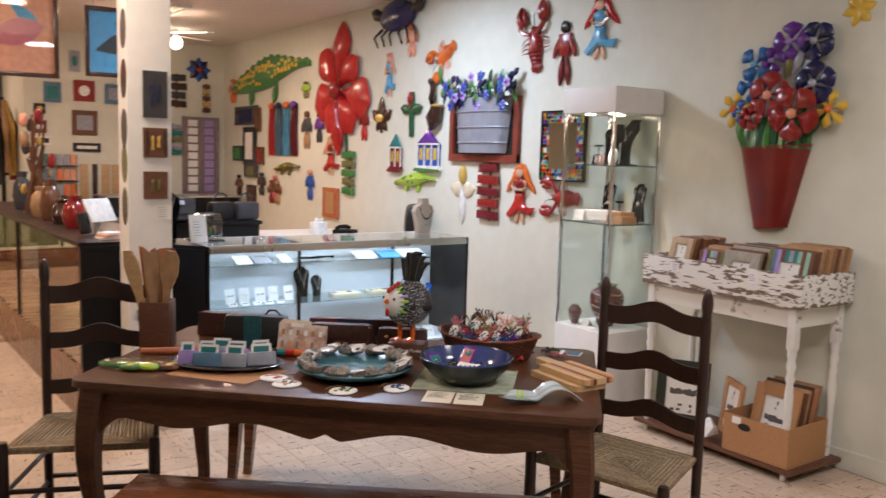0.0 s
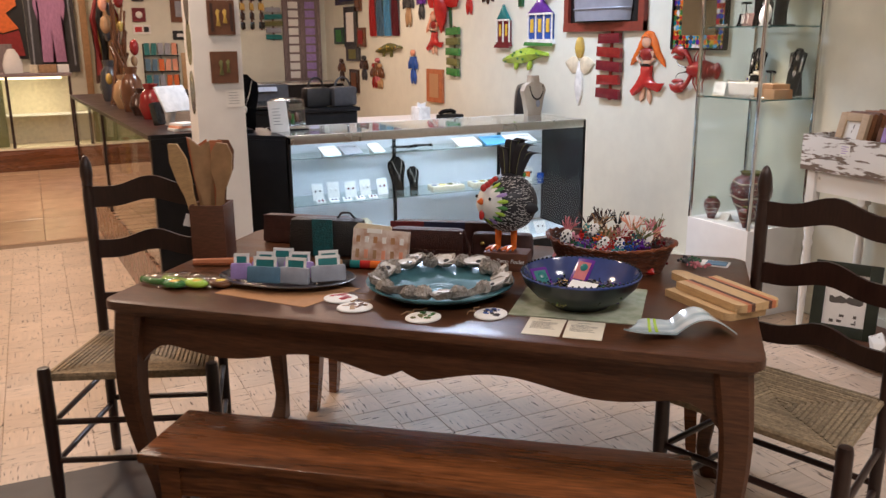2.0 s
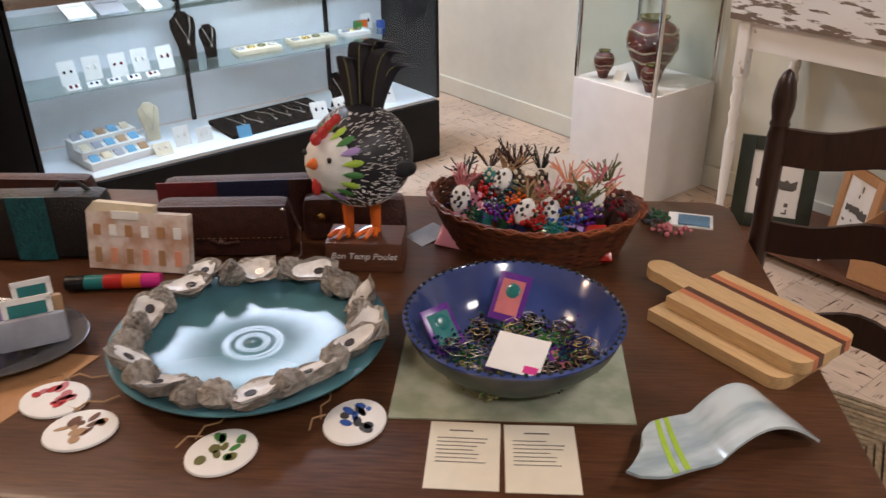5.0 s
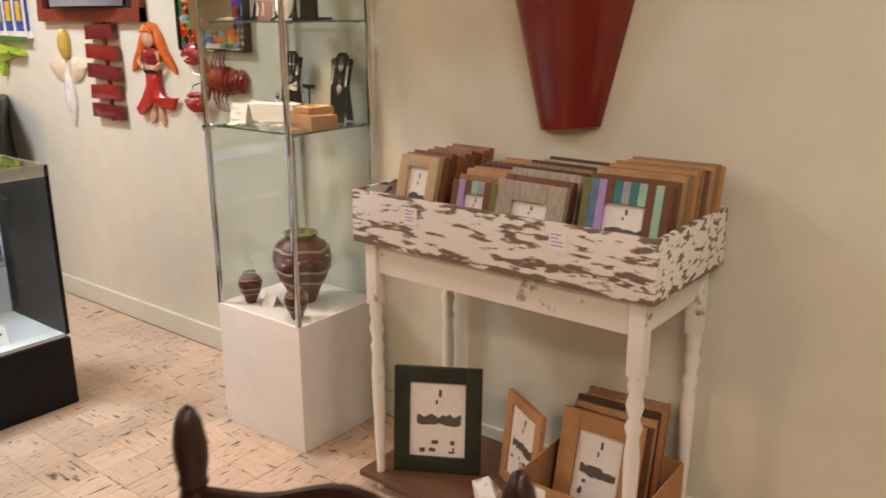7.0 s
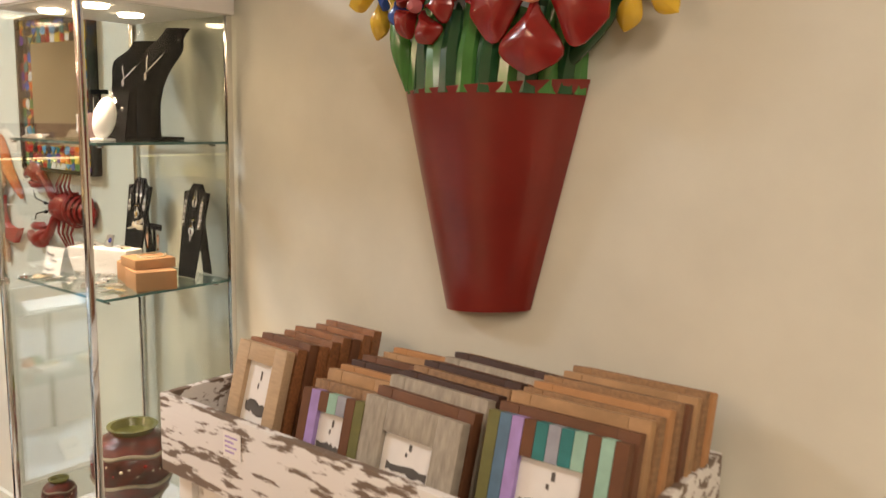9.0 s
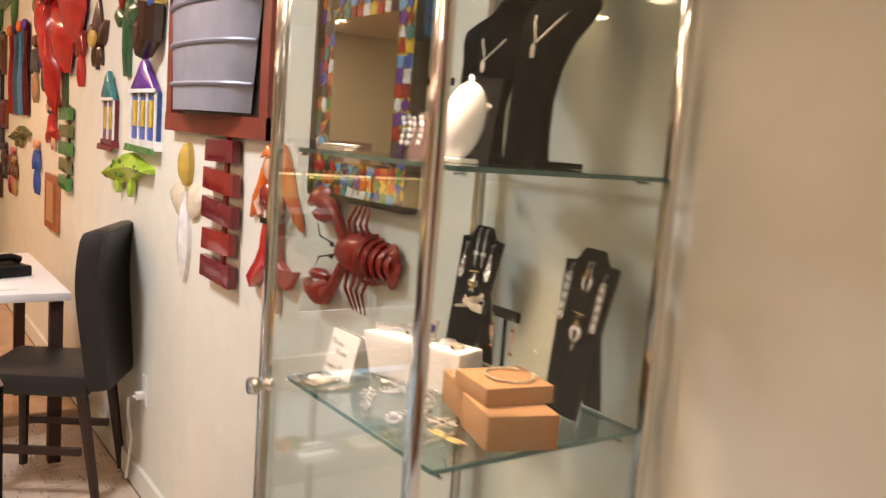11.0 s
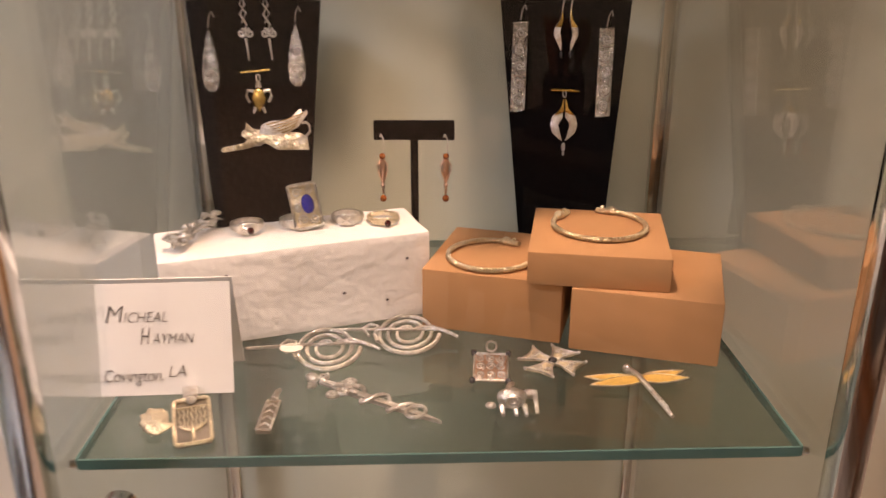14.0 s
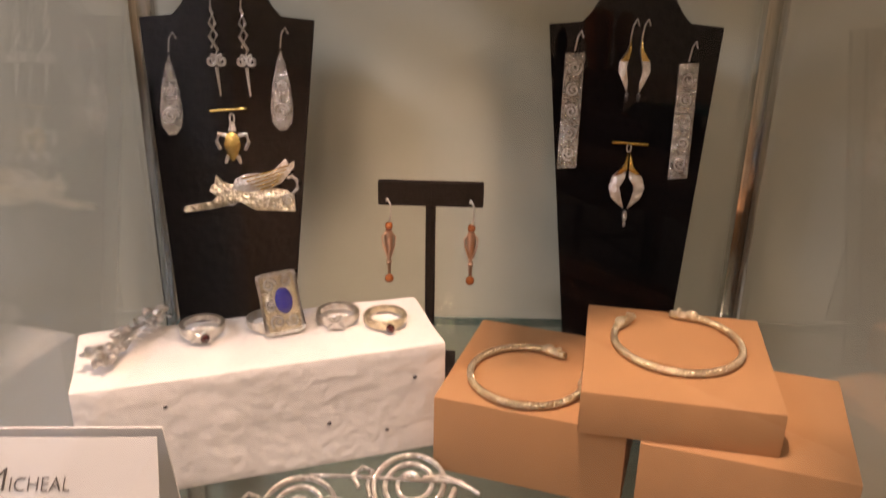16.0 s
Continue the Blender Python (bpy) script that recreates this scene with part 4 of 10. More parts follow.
def doll_basket():
    t = thing("wicker_basket", "oval dark wicker basket full of small beaded dolls", "basket", on_table(0.43, 0.25, -12))
    RX, RY, H = 0.195, 0.125, 0.075
    bm = B()
    for k in range(15):
        z = 0.006 + H * k / 15
        g = 0.82 + 0.18 * (k / 15)
        pts = [(RX * g * math.cos(a), RY * g * math.sin(a), z + 0.002 * math.sin(a * 22 + (k % 2) * math.pi) + 0.014 * (math.cos(a) ** 2) * k / 15) for a in [6.2832 * i / 60 for i in range(60)]]
        tube(bm, pts, 0.0042, 5, closed=True)
    tagged(part("weave", bm, "wicker", t), kind="stuff")
    bm = B()
    for k in range(3):
        pts = [(RX * (1.0 + 0.02 * k) * math.cos(a), RY * (1.0 + 0.03 * k) * math.sin(a), H + 0.003 + 0.014 * math.cos(a) ** 2 + 0.004 * math.sin(a * 26 + k * 2.1)) for a in [6.2832 * i / 72 for i in range(72)]]
        tube(bm, pts, 0.003, 5, closed=True)
    part("braided_rim", bm, "wicker_rim", t, "orange-brown braided rim")
    part("bottom", flat(B(), oval(0, 0, RX * 0.82, RY * 0.82, 28), 0.006), "wicker", t)
    rnd = random.Random(21)
    body = ["pink", "dark_green", "wine", "red", "red", "blue", "purple", "teal", "lilac", "charcoal", "olive", "red", "green"]
    hair = ["rose", "black", "olive", "tan", "peach", "dark_brown"]
    for i in range(15):
        x = -0.14 + 0.28 * ((i * 7) % 15) / 14
        y = rnd.uniform(-0.06, 0.07) * math.sqrt(max(0.1, 1 - (x / RX) ** 2))
        back = y > 0
        m = on_table(0.43, 0.25, -12) @ pose(x, y, 0.045 + (0.03 if back else 0.012), rnd.uniform(-50, -20), rnd.uniform(-18, 18), rnd.uniform(-30, 30))
        d = thing("beaded_doll", "small handmade beaded doll with a spotted white face", "doll", m, "dolls in the basket")
        d.matrix_basis = m @ Matrix.Diagonal((1.22, 1.22, 1.22, 1))
        bm = B()
        c = body[i % len(body)]
        if i % 4 == 0:
            slab(bm, [(-0.014, 0), (0.014, 0), (0.024, -0.055), (-0.024, -0.055)], 0.01, 0.005, 0.006)
        else:
            for j in range(44):
                ang, zz = rnd.uniform(0, 6.28), rnd.uniform(-0.05, 0.01)
                ball(bm, (0.014 * math.cos(ang), 0.01 * math.sin(ang), zz), rnd.uniform(0.0026, 0.0052), seg=7, rings=5)
        part("body", bm, "gloss_" + c, d)
        bm = B()
        skull = i % 3 == 0
        ball(bm, (0, 0, 0.022), 0.0175 if skull else 0.011, (0.9, 0.55, 1.3), 12, 8)
        for v in bm.verts:
            v.co.x *= 1 - 9 * max(0, 0.02 - v.co.z)
        part("head", bm, "white" if skull else ("charcoal", "dark_brown", "wine", "teal")[i % 4], d, "white painted head" if skull else "dark cloth head")
        bm = B()
        for sx, sz in ((-0.006, 0.03), (0.006, 0.03), (0, 0.022), (-0.005, 0.015), (0.005, 0.015)):
            ball(bm, (sx, -0.0098 if skull else -0.0075, sz), rnd.uniform(0.002, 0.0036), (1, 0.5, 1.2), 7, 5)
        tagged(part("face_spots", bm, "black" if skull else "cream", d, "painted spots"), kind="stuff")
        bm = B()
        for j in range(16):
            a = rnd.uniform(-1.0, 1.0)
            tube(bm, [(0.006 * a, 0, 0.038), (0.02 * a, rnd.uniform(-0.008, 0.008), 0.055), (0.034 * a + rnd.uniform(-0.005, 0.005), rnd.uniform(-0.012, 0.012), rnd.uniform(0.058, 0.078))], 0.0012, 4)
        tagged(part("hair", bm, hair[i % len(hair)], d), kind="stuff")
    for k, (x, y, z, c) in enumerate([(-0.06, -0.05, 0.075, "purple"), (0.02, -0.06, 0.075, "red"), (0.07, -0.05, 0.08, "blue"), (0.0, -0.02, 0.085, "red"), (0.1, -0.02, 0.085, "purple"), (-0.1, -0.05, 0.07, "dark_green"), (0.04, 0.0, 0.09, "dark_red"), (0.05, -0.075, 0.07, "teal"), (-0.03, 0.0, 0.085, "orange"), (0.08, 0.02, 0.09, "teal"), (-0.13, -0.02, 0.07, "navy"), (0.12, 0.02, 0.08, "charcoal")]):
        bm = B()
        for j in range(40):
            ball(bm, (rnd.gauss(0, 0.014), rnd.gauss(0, 0.01), rnd.gauss(0, 0.009)), rnd.uniform(0.002, 0.0042), seg=6, rings=4)
        solid("bead_strand", bm, "gloss_" + c, "strand of small coloured beads on the dolls", "beads", on_table(0.43, 0.25, -12, z) @ pose(x, y, 0), "beads in the basket", "stuff")
    # scraps of cloth that dress the dolls
    for k, (x, y, z, c, w) in enumerate([(-0.125, 0.0, 0.088, "pink", 0.032), (-0.08, -0.06, 0.08, "teal", 0.03), (-0.04, -0.075, 0.078, "dark_green", 0.03), (0.0, 0.06, 0.1, "charcoal", 0.026), (0.03, 0.085, 0.108, "black", 0.036), (0.14, -0.01, 0.085, "dark_brown", 0.03), (-0.015, -0.085, 0.072, "navy", 0.028), (0.09, -0.07, 0.07, "black", 0.03)]):
        bm = B()
        grid = [[bm.verts.new((w * (u / 4 - 0.5) * (1.2 - 0.1 * v), 0.007 * math.sin(u * 1.9 + k) + 0.004 * v, -w * v / 3 + 0.004 * math.sin(u + k))) for u in range(5)] for v in range(4)]
        for v in range(3):
            for u in range(4):
                bm.faces.new((grid[v][u], grid[v][u + 1], grid[v + 1][u + 1], grid[v + 1][u]))
        bmesh.ops.solidify(bm, geom=bm.faces[:], thickness=0.0012)
        solid("cloth_scrap", bm, c, "small gathered scrap of cloth among the dolls", "cloth", on_table(0.43, 0.25, -12, z) @ pose(x, y, 0, -38, 0, rnd.uniform(-30, 30)), "cloth in the basket")
    for x, y, rz, rx in ((0.04, 0.075, 10, 60), (-0.2, -0.03, -35, 8)):
        p = solid("paper_tag", box(B(), (0.055, 0.075, 0.001)), "card_white" if x > 0 else "grey", "small paper tag tucked beside the basket", "tag", on_table(0.43, 0.25, -12, 0.115 if x > 0 else 0.004) @ pose(x, y, 0, rx, 0, rz))
    # leaflets and a loose doll beside the basket
    solid("leaflet", box(B(), (0.085, 0.06, 0.004), (0, 0, 0.002)), "card_white", "small white printed leaflet lying on the table", "leaflet", on_table(0.745, 0.36, -12))
    solid("leaflet", box(B(), (0.06, 0.045, 0.003), (0, 0, 0.0055)), "steel_blue", "small blue picture card on a leaflet", "leaflet", on_table(0.75, 0.353, -12))
    for k, (x, y, c) in enumerate(((0.68, 0.37, "dark_green"), (0.7, 0.3, "rose"), (0.66, 0.35, "charcoal"))):
        bm = B()
        for j in range(18):
            ball(bm, (rnd.gauss(0, 0.015), rnd.gauss(0, 0.012), 0.005 + abs(rnd.gauss(0, 0.006))), rnd.uniform(0.004, 0.006), seg=7, rings=5)
        solid("bead_ornament", bm, "gloss_" + c, "small heap of coloured beads on the table", "beads", on_table(x, y), "loose beads", "stuff")


def cutting_boards():
    g = on_table(0.745, -0.03, -50)

    def board(m, label, handle):
        t = thing("cutting_board", label, "cutting board", m, "striped cutting boards")
        th = 0.02
        wid = [(-0.07, -0.043, "maple"), (-0.043, -0.03, "padauk"), (-0.03, -0.017, "walnut"), (-0.017, 0.026, "maple"), (0.026, 0.037, "walnut"), (0.037, 0.05, "padauk"), (0.05, 0.07, "maple")]
        for y0, y1, c in wid:
            low = [(0.115 + 0.025 * math.sin(radians(g)), y0 + 0.025 - 0.025 * math.cos(radians(g))) for g in range(0, 91, 18)] if y0 < -0.06 else [(0.14, y0)]
            high = [(0.115 + 0.025 * math.cos(radians(g)), y1 - 0.02 + 0.02 * math.sin(radians(g))) for g in range(0, 91, 18)] if y1 > 0.06 else [(0.14, y1)]
            if y0 < -0.06:
                low = [p for p in low if p[1] < y1]
            pts = [(-0.1, y0)] + low + high + [(-0.1, y1)]
            part("strip", flat(B(), pts, th), c if handle or c == "maple" else "maple", t)
        if handle:
            pts = [(-0.1005, -0.028), (-0.1005, 0.022)] + [(-0.165 + 0.03 * math.cos(radians(a)), 0.0 + 0.024 * math.sin(radians(a))) for a in range(70, 291, 20)]
            part("handle", flat(B(), pts, th * 0.98), "maple", t)
        return t
    board(g @ pose(-0.0, -0.026, 0, 0, 0, 0), "pale maple cutting board lying under another", False)
    board(g @ pose(0.012, 0.0, 0.021), "maple, walnut and padauk striped cutting board with a handle", True)


def wave_dish():
    bm = B()
    nx, ny = 26, 8
    top, low = [], []
    for i in range(nx + 1):
        s = i / nx
        z = 0.012 + 0.014 * math.cos(s * 3.1 + 0.3) + 0.05 * math.sin(max(0, s - 0.45) * 1.72 * math.pi) * (1 if s > 0.45 else 0)
        ends = 0.35 + 0.65 * min(1, s / 0.16) ** 0.5
        ra, rb = [], []
        for j in range(ny + 1):
            v = (j / ny - 0.5)
            x, y = -0.135 + 0.27 * s + 0.05 * v * (1 - s), v * 0.1 * ends + 0.012 * math.sin(s * 3.14)
            zz = max(0.0035, z + 0.008 * (abs(v) * 2) ** 2 * (1 - s))
            ra.append(bm.verts.new((x, y, zz + 0.005)))
            rb.append(bm.verts.new((x, y, zz)))
        top.append(ra)
        low.append(rb)
    for i in range(nx):
        for j in range(ny):
            bm.faces.new((top[i][j], top[i + 1][j], top[i + 1][j + 1], top[i][j + 1]))
            bm.faces.new((low[i][j], low[i][j + 1], low[i + 1][j + 1], low[i + 1][j]))
        bm.faces.new((top[i][0], low[i][0], low[i + 1][0], top[i + 1][0]))
        bm.faces.new((top[i][ny], top[i + 1][ny], low[i + 1][ny], low[i][ny]))
    for j in range(ny):
        bm.faces.new((top[0][j], top[0][j + 1], low[0][j + 1], low[0][j]))
        bm.faces.new((top[nx][j], low[nx][j], low[nx][j + 1], top[nx][j + 1]))
    t = thing("glass_wave_dish", "wavy grey-blue fused glass dish with yellow stripes", "dish", on_table(0.65, -0.322, 27) @ Matrix.Diagonal((0.92, 0.92, 0.85, 1)))
    part("dish", bm, "fused_glass", t)
    for x0 in (-0.084, -0.066):
        bm = B()
        rows = []
        for j in range(17):
            v = -0.49 + 0.98 * j / 16
            row = []
            for x in (x0, x0 + 0.009):
                q = (x + 0.135) / 0.27
                z = max(0.0035, 0.012 + 0.014 * math.cos(q * 3.1 + 0.3) + 0.008 * (abs(v) * 2) ** 2 * (1 - q)) + 0.0054
                px, py = x + 0.05 * v * (1 - q), v * 0.1 + 0.012 * math.sin(q * 3.14)
                row += [bm.verts.new((px, py, z + 0.0008)), bm.verts.new((px, py, z - 0.001))]
            rows.append((row[1], row[0], row[2], row[3]))
        for p, q in zip(rows, rows[1:]):
            for k in range(4):
                bm.faces.new((p[k], p[(k + 1) % 4], q[(k + 1) % 4], q[k]))
        bm.faces.new(rows[0])
        bm.faces.new(rows[-1])
        part("stripe", bm, "gloss_lime", t, "bright yellow stripe")


def table_papers():
    for k, x in enumerate((0.332, 0.43)):
        c = thing("info_card", "small cream printed card on the table", "card", on_table(x, -0.352, 1.5 * k), "printed cards")
        part("sheet", box(B(), (0.092, 0.125, 0.0012), (0, 0, 0.0006), bevel=0.0004), "paper", c, smooth=False)
        bars(c, "ink", pose(0, 0.03, 0.0014), 7, 0.07, 0.0075, 0.0011, k)
        bars(c, "ink", pose(0, 0.045, 0.0014), 1, 0.04, 0.01, 0.002, k + 9)
    solid("kraft_paper", flat(B(), [(-0.17, -0.04), (0.13, -0.09), (0.21, 0.11), (-0.13, 0.13)], 0.0012), "kraft", "sheet of brown kraft paper under the tray", "paper", on_table(-0.435, -0.28))
    for k, (x, y, c, c2) in enumerate([(-0.239, -0.28, "rose", "red"), (-0.173, -0.341, "tan", "brown"), (0.026, -0.371, "green", "olive"), (0.185, -0.3, "blue", "charcoal")]):
        t = thing("painted_shell", "round white ceramic ornament with a painted picture and raffia tie", "ornament", on_table(x, y, 25 * k, 0), "round painted ornaments")
        part("disc", lathe(B(), [(0, 0), (0.044, 0), (0.048, 0.002), (0.047, 0.005), (0.04, 0.007), (0, 0.008)], 28, squash=0.86), "card_white", t)
        rnd = random.Random(k)
        for j in range(11):
            a = rnd.uniform(0, 6.28)
            r = rnd.uniform(0.006, 0.031)
            part("painted_patch", flat(B(), oval(r * math.cos(a), r * math.sin(a) * 0.8, rnd.uniform(0.004, 0.013), rnd.uniform(0.003, 0.008), 10, turn=rnd.uniform(0, 90)), 0.0006, 0.0076), c if j % 2 else c2, t)
        bm = B()
        tube(bm, [(-0.01, 0.045, 0.004), (0.01, 0.055, 0.008), (0.03, 0.052, 0.004), (0.05, 0.06, 0.003)], 0.0014, 5)
        tube(bm, [(0.0, 0.043, 0.004), (-0.015, 0.055, 0.006), (-0.035, 0.05, 0.003)], 0.0014, 5)
        part("raffia_tie", bm, "tan", t)


def wallet_tray():
    t = thing("serving_tray", "oval dark ceramic tray with small bags on it", "tray", on_table(-0.455, -0.17, 6))
    bm = B()
    lathe(bm, [(0, 0), (0.13, 0), (0.2, 0.018), (0.205, 0.022), (0.2, 0.023), (0.13, 0.006), (0, 0.006)], 40, squash=0.6)
    part("tray", bm, "gloss_charcoal", t)
    base = on_table(-0.455, -0.17, 6)
    for i, (x, y, rz, c, w) in enumerate([(-0.05, -0.055, 0, "steel_blue", 0.1), (0.04, -0.05, -4, "slate_grey", 0.09), (-0.13, -0.03, 8, "lilac", 0.06), (0.03, 0.015, 4, "lilac", 0.09), (-0.07, 0.0, 3, "lilac", 0.075), (0.13, -0.01, 22, "slate_grey", 0.1), (0.115, 0.045, 24, "tan", 0.08), (-0.035, 0.05, 0, "slate_grey", 0.09)]):
        p = thing("zip_pouch", "small colourful fabric pouch with a white label", "pouch", base @ pose(x, y, 0.012, -14, 0, rz), "pouches on the tray")
        bm = B()
        h = 0.048
        box(bm, (w, 0.02, h), (0, 0, h / 2), bevel=0.007)
        part("pouch", bm, c, p)
        bm = B()
        z0, lw, lh = h - 0.004, w * 0.62, 0.028
        for bx, bz, bw, bh in ((0, lh, lw + 0.008, 0.009), (-lw / 2, lh / 2, 0.008, lh), (lw / 2, lh / 2, 0.008, lh)):
            box(bm, (bw, 0.002, bh), (bx, 0.004, z0 + bz))
        part("label_frame", bm, "card_white", p, "white card label", smooth=False)
        part("label_window", box(B(), (lw, 0.001, lh), (0, 0.005, z0 + lh / 2)), "teal", p, smooth=False)
    for i, (x, c) in enumerate(((-0.78, "green"), (-0.72, "lime"), (-0.655, "brown"))):
        bm = B()
        tube(bm, [(-0.07, 0.05, 0.012), (-0.03, 0.02, 0.012), (0, 0, 0.014)], 0.01, 10)
        ball(bm, (0.03, -0.02, 0.014), 0.04, (1.0, 0.62, 0.33), 16, 10, (0, 0, -35))
        s = thing("glass_spoon_rest", "shiny coloured art-glass spoon rest in clear wrap", "spoon rest", on_table(x, -0.3 + 0.02 * i, 25), "glass spoon rests")
        part("spoon", bm, "gloss_" + c, s)
        part("yellow_spot", ball(B(), (0.035, -0.03, 0.024), 0.012, (1.3, 0.8, 0.35), 10, 6), "gloss_yellow", s)
        w = part("wrap", ball(B(), (0.0, 0.0, 0.02), 0.055, (1.45, 0.75, 0.36), 14, 8, (0, 0, -35)), "acrylic", s, "clear plastic wrap")
        w.visible_shadow = False
    bm = B()
    rnd = random.Random(8)
    for j in range(10):
        tube(bm, [(rnd.uniform(-0.03, 0.03), rnd.uniform(-0.02, 0.02), rnd.uniform(0.004, 0.02)) for _ in range(4)], 0.0035, 5)
    solid("raffia_bundle", bm, "tan", "tangled bundle of tan raffia cord", "raffia", on_table(-0.615, -0.245, 0))


def utensil_box():
    m = on_table(-0.815, 0.03, 14)
    t = thing("utensil_box", "tall brown wooden box holding carved spoons", "box", m)
    H, W, k = 0.182, 0.11, 0.008
    for s in (-1, 1):
        part("side_panel", box(B(), (W, k, H), (0, s * (W / 2 - k / 2), H / 2), bevel=0.0015), "block_wood", t)
        part("side_panel", box(B(), (k, W - 2 * k, H), (s * (W / 2 - k / 2), 0, H / 2), bevel=0.0015), "block_wood", t)
    part("bottom", box(B(), (W - 2 * k, W - 2 * k, 0.008), (0, 0, 0.004)), "block_wood", t)
    for i, (x, y, lean, roll, c, kind) in enumerate([(-0.025, -0.02, -22, 4, "maple", 0), (0.0, -0.015, -6, 0, "tan", 1), (0.015, 0.0, 4, -3, "padauk", 2), (0.028, -0.022, 12, 2, "tan", 2), (-0.005, 0.02, -12, -4, "padauk", 1), (0.02, 0.02, 8, -6, "brown", 2)]):
        bm = B()
        L = 0.29
        if kind == 0:
            pts = [(-0.011, 0), (0.011, 0), (0.013, 0.16), (0.022, 0.2), (0.026, 0.25), (0.012, L), (-0.014, L + 0.005), (-0.026, 0.25), (-0.022, 0.2), (-0.013, 0.16)]
        elif kind == 1:
            pts = [(-0.01, 0), (0.01, 0), (0.012, 0.15), (0.026, 0.2), (0.028, L), (0.0, L - 0.012), (-0.026, L + 0.012), (-0.024, 0.2), (-0.012, 0.15)]
        else:
            pts = [(-0.01, 0), (0.01, 0), (0.011, 0.17), (0.03, 0.22), (0.03, 0.265), (0.015, L), (-0.015, L), (-0.03, 0.265), (-0.03, 0.22), (-0.011, 0.17)]
        slab(bm, [(px * 1.15, pz * 1.28) for px, pz in pts], 0.009, 0.0045)
        bmesh.ops.triangulate(bm, faces=[f for f in bm.faces if len(f.verts) > 4])
        solid("wooden_spoon", bm, c, "flat carved wooden cooking spoon", "spoon", m @ pose(x * 0.7, y * 0.7, 0.009, roll, lean * 0.55, 10 * (i % 3) - 10), "carved wooden spoons")
    tg = solid("price_tag", box(B(), (0.03, 0.001, 0.04)), "card_white", "small white price tag on the box", "tag", m @ pose(-0.066, -0.03, 0.13, 0, 20, 30))
    bm = B()
    tube(bm, [(-0.17, -0.02, 0.012), (-0.05, 0, 0.012), (0.12, 0.02, 0.012)], 0.011, 8, taper=0.016)
    solid("rolling_stick", bm, "padauk", "turned brown wooden stick lying on the table", "stick", on_table(-0.66, -0.035, 8))


def bags():
    def bag(name, label, x, y, rz, w, h, d, m, extra, group=""):
        t = thing(name, label, "bag", on_table(x, y, rz), group)
        bm = B()
        box(bm, (w, d, h), (0, 0, h / 2), bevel=min(d, h) * 0.3)
        for v in bm.verts:
            k = v.co.z / h
            v.co.y *= 1.0 - 0.35 * k
            v.co.x *= 1.0 - 0.04 * k
        part("body", bm, m, t)
        extra(t, w, h, d)
        return t

    def flap(col):
        def f(t, w, h, d):
            bm = B()
            slab(bm, [(-w * 0.47, h * 1.0), (w * 0.47, h * 1.0), (w * 0.47, h * 0.42), (w * 0.4, h * 0.36), (-w * 0.4, h * 0.36), (-w * 0.47, h * 0.42)], 0.006, -d * 0.5 + 0.006, 0.004)
            part("flap", bm, col, t)
            bm = B()
            for i in range(22):
                box(bm, (0.0035, 0.0012, 0.0012), (-w * 0.42 + w * 0.84 * i / 21, -d * 0.5 - 0.002, h * 0.41))
            tagged(part("stitching", bm, "tan", t, smooth=False), kind="stuff")
            bm = B()
            tube(bm, [(-0.02, -d * 0.5 - 0.006, h * 0.4), (0, -d * 0.5 - 0.012, h * 0.34), (0.03, -d * 0.5 - 0.008, h * 0.37)], 0.003, 6)
            ball(bm, (0, -d * 0.5 - 0.009, h * 0.36), 0.007, seg=10, rings=6)
            part("knot_closure", bm, col, t)
            part("rivet", ball(B(), (-w * 0.45, -d * 0.48, h * 0.93), 0.005, seg=10, rings=6), "chrome", t)
            part("rivet", ball(B(), (w * 0.45, -d * 0.48, h * 0.93), 0.005, seg=10, rings=6), "chrome", t)
            bm = B()
            tube(bm, [(w * 0.48, 0, h * 0.8), (w * 0.56, -0.03, h * 0.5), (w * 0.58, -0.06, 0.02), (w * 0.45, -0.075, 0.006), (w * 0.2, -0.07, 0.005)], 0.003, 6)
            part("strap", bm, col, t)
        return f
    bag("leather_purse", "brown leather purse with a stitched flap and strap", -0.135, 0.185, 5, 0.25, 0.105, 0.07, "leather_brown", flap("leather_brown"))

    def bands(t, w, h, d):
        for x0, x1, c in ((-0.5, -0.22, "leather_red"), (-0.22, 0.12, "leather_navy"), (0.12, 0.5, "leather_brown")):
            bm = B()
            slab(bm, [(w * x0, h * 1.01), (w * x1, h * 1.01), (w * x1, h * 0.3), (w * x0, h * 0.3)], 0.004, -d * 0.5 + 0.01, 0.001)
            part("leather_panel", bm, c, t)
        part("snap", ball(B(), (w * 0.42, -d * 0.46, h * 0.45), 0.006, seg=10, rings=6), "gold_metal", t)
    bag("leather_clutch", "red, navy and brown leather clutch bag", -0.09, 0.3, 8, 0.4, 0.105, 0.07, "leather_brown", bands)

    def teal_band(t, w, h, d):
        bm = B()
        slab(bm, [(-w * 0.16, h * 1.01), (w * 0.1, h * 1.01), (w * 0.1, h * 0.02), (-w * 0.16, h * 0.02)], 0.004, -d * 0.5 + 0.006, 0.001)
        part("teal_band", bm, "leather_teal", t, "teal reptile leather band")
        bm = B()
        tube(bm, [(w * 0.38, 0, h * 0.95), (w * 0.3, -0.01, h * 1.16), (w * 0.2, -0.01, h * 1.16), (w * 0.12, 0, h * 0.97)], 0.004, 6)
        part("strap", bm, "leather_black", t)
    bag("black_handbag", "black leather handbag with a teal band", -0.47, 0.16, 6, 0.26, 0.125, 0.08, "leather_black", teal_band)

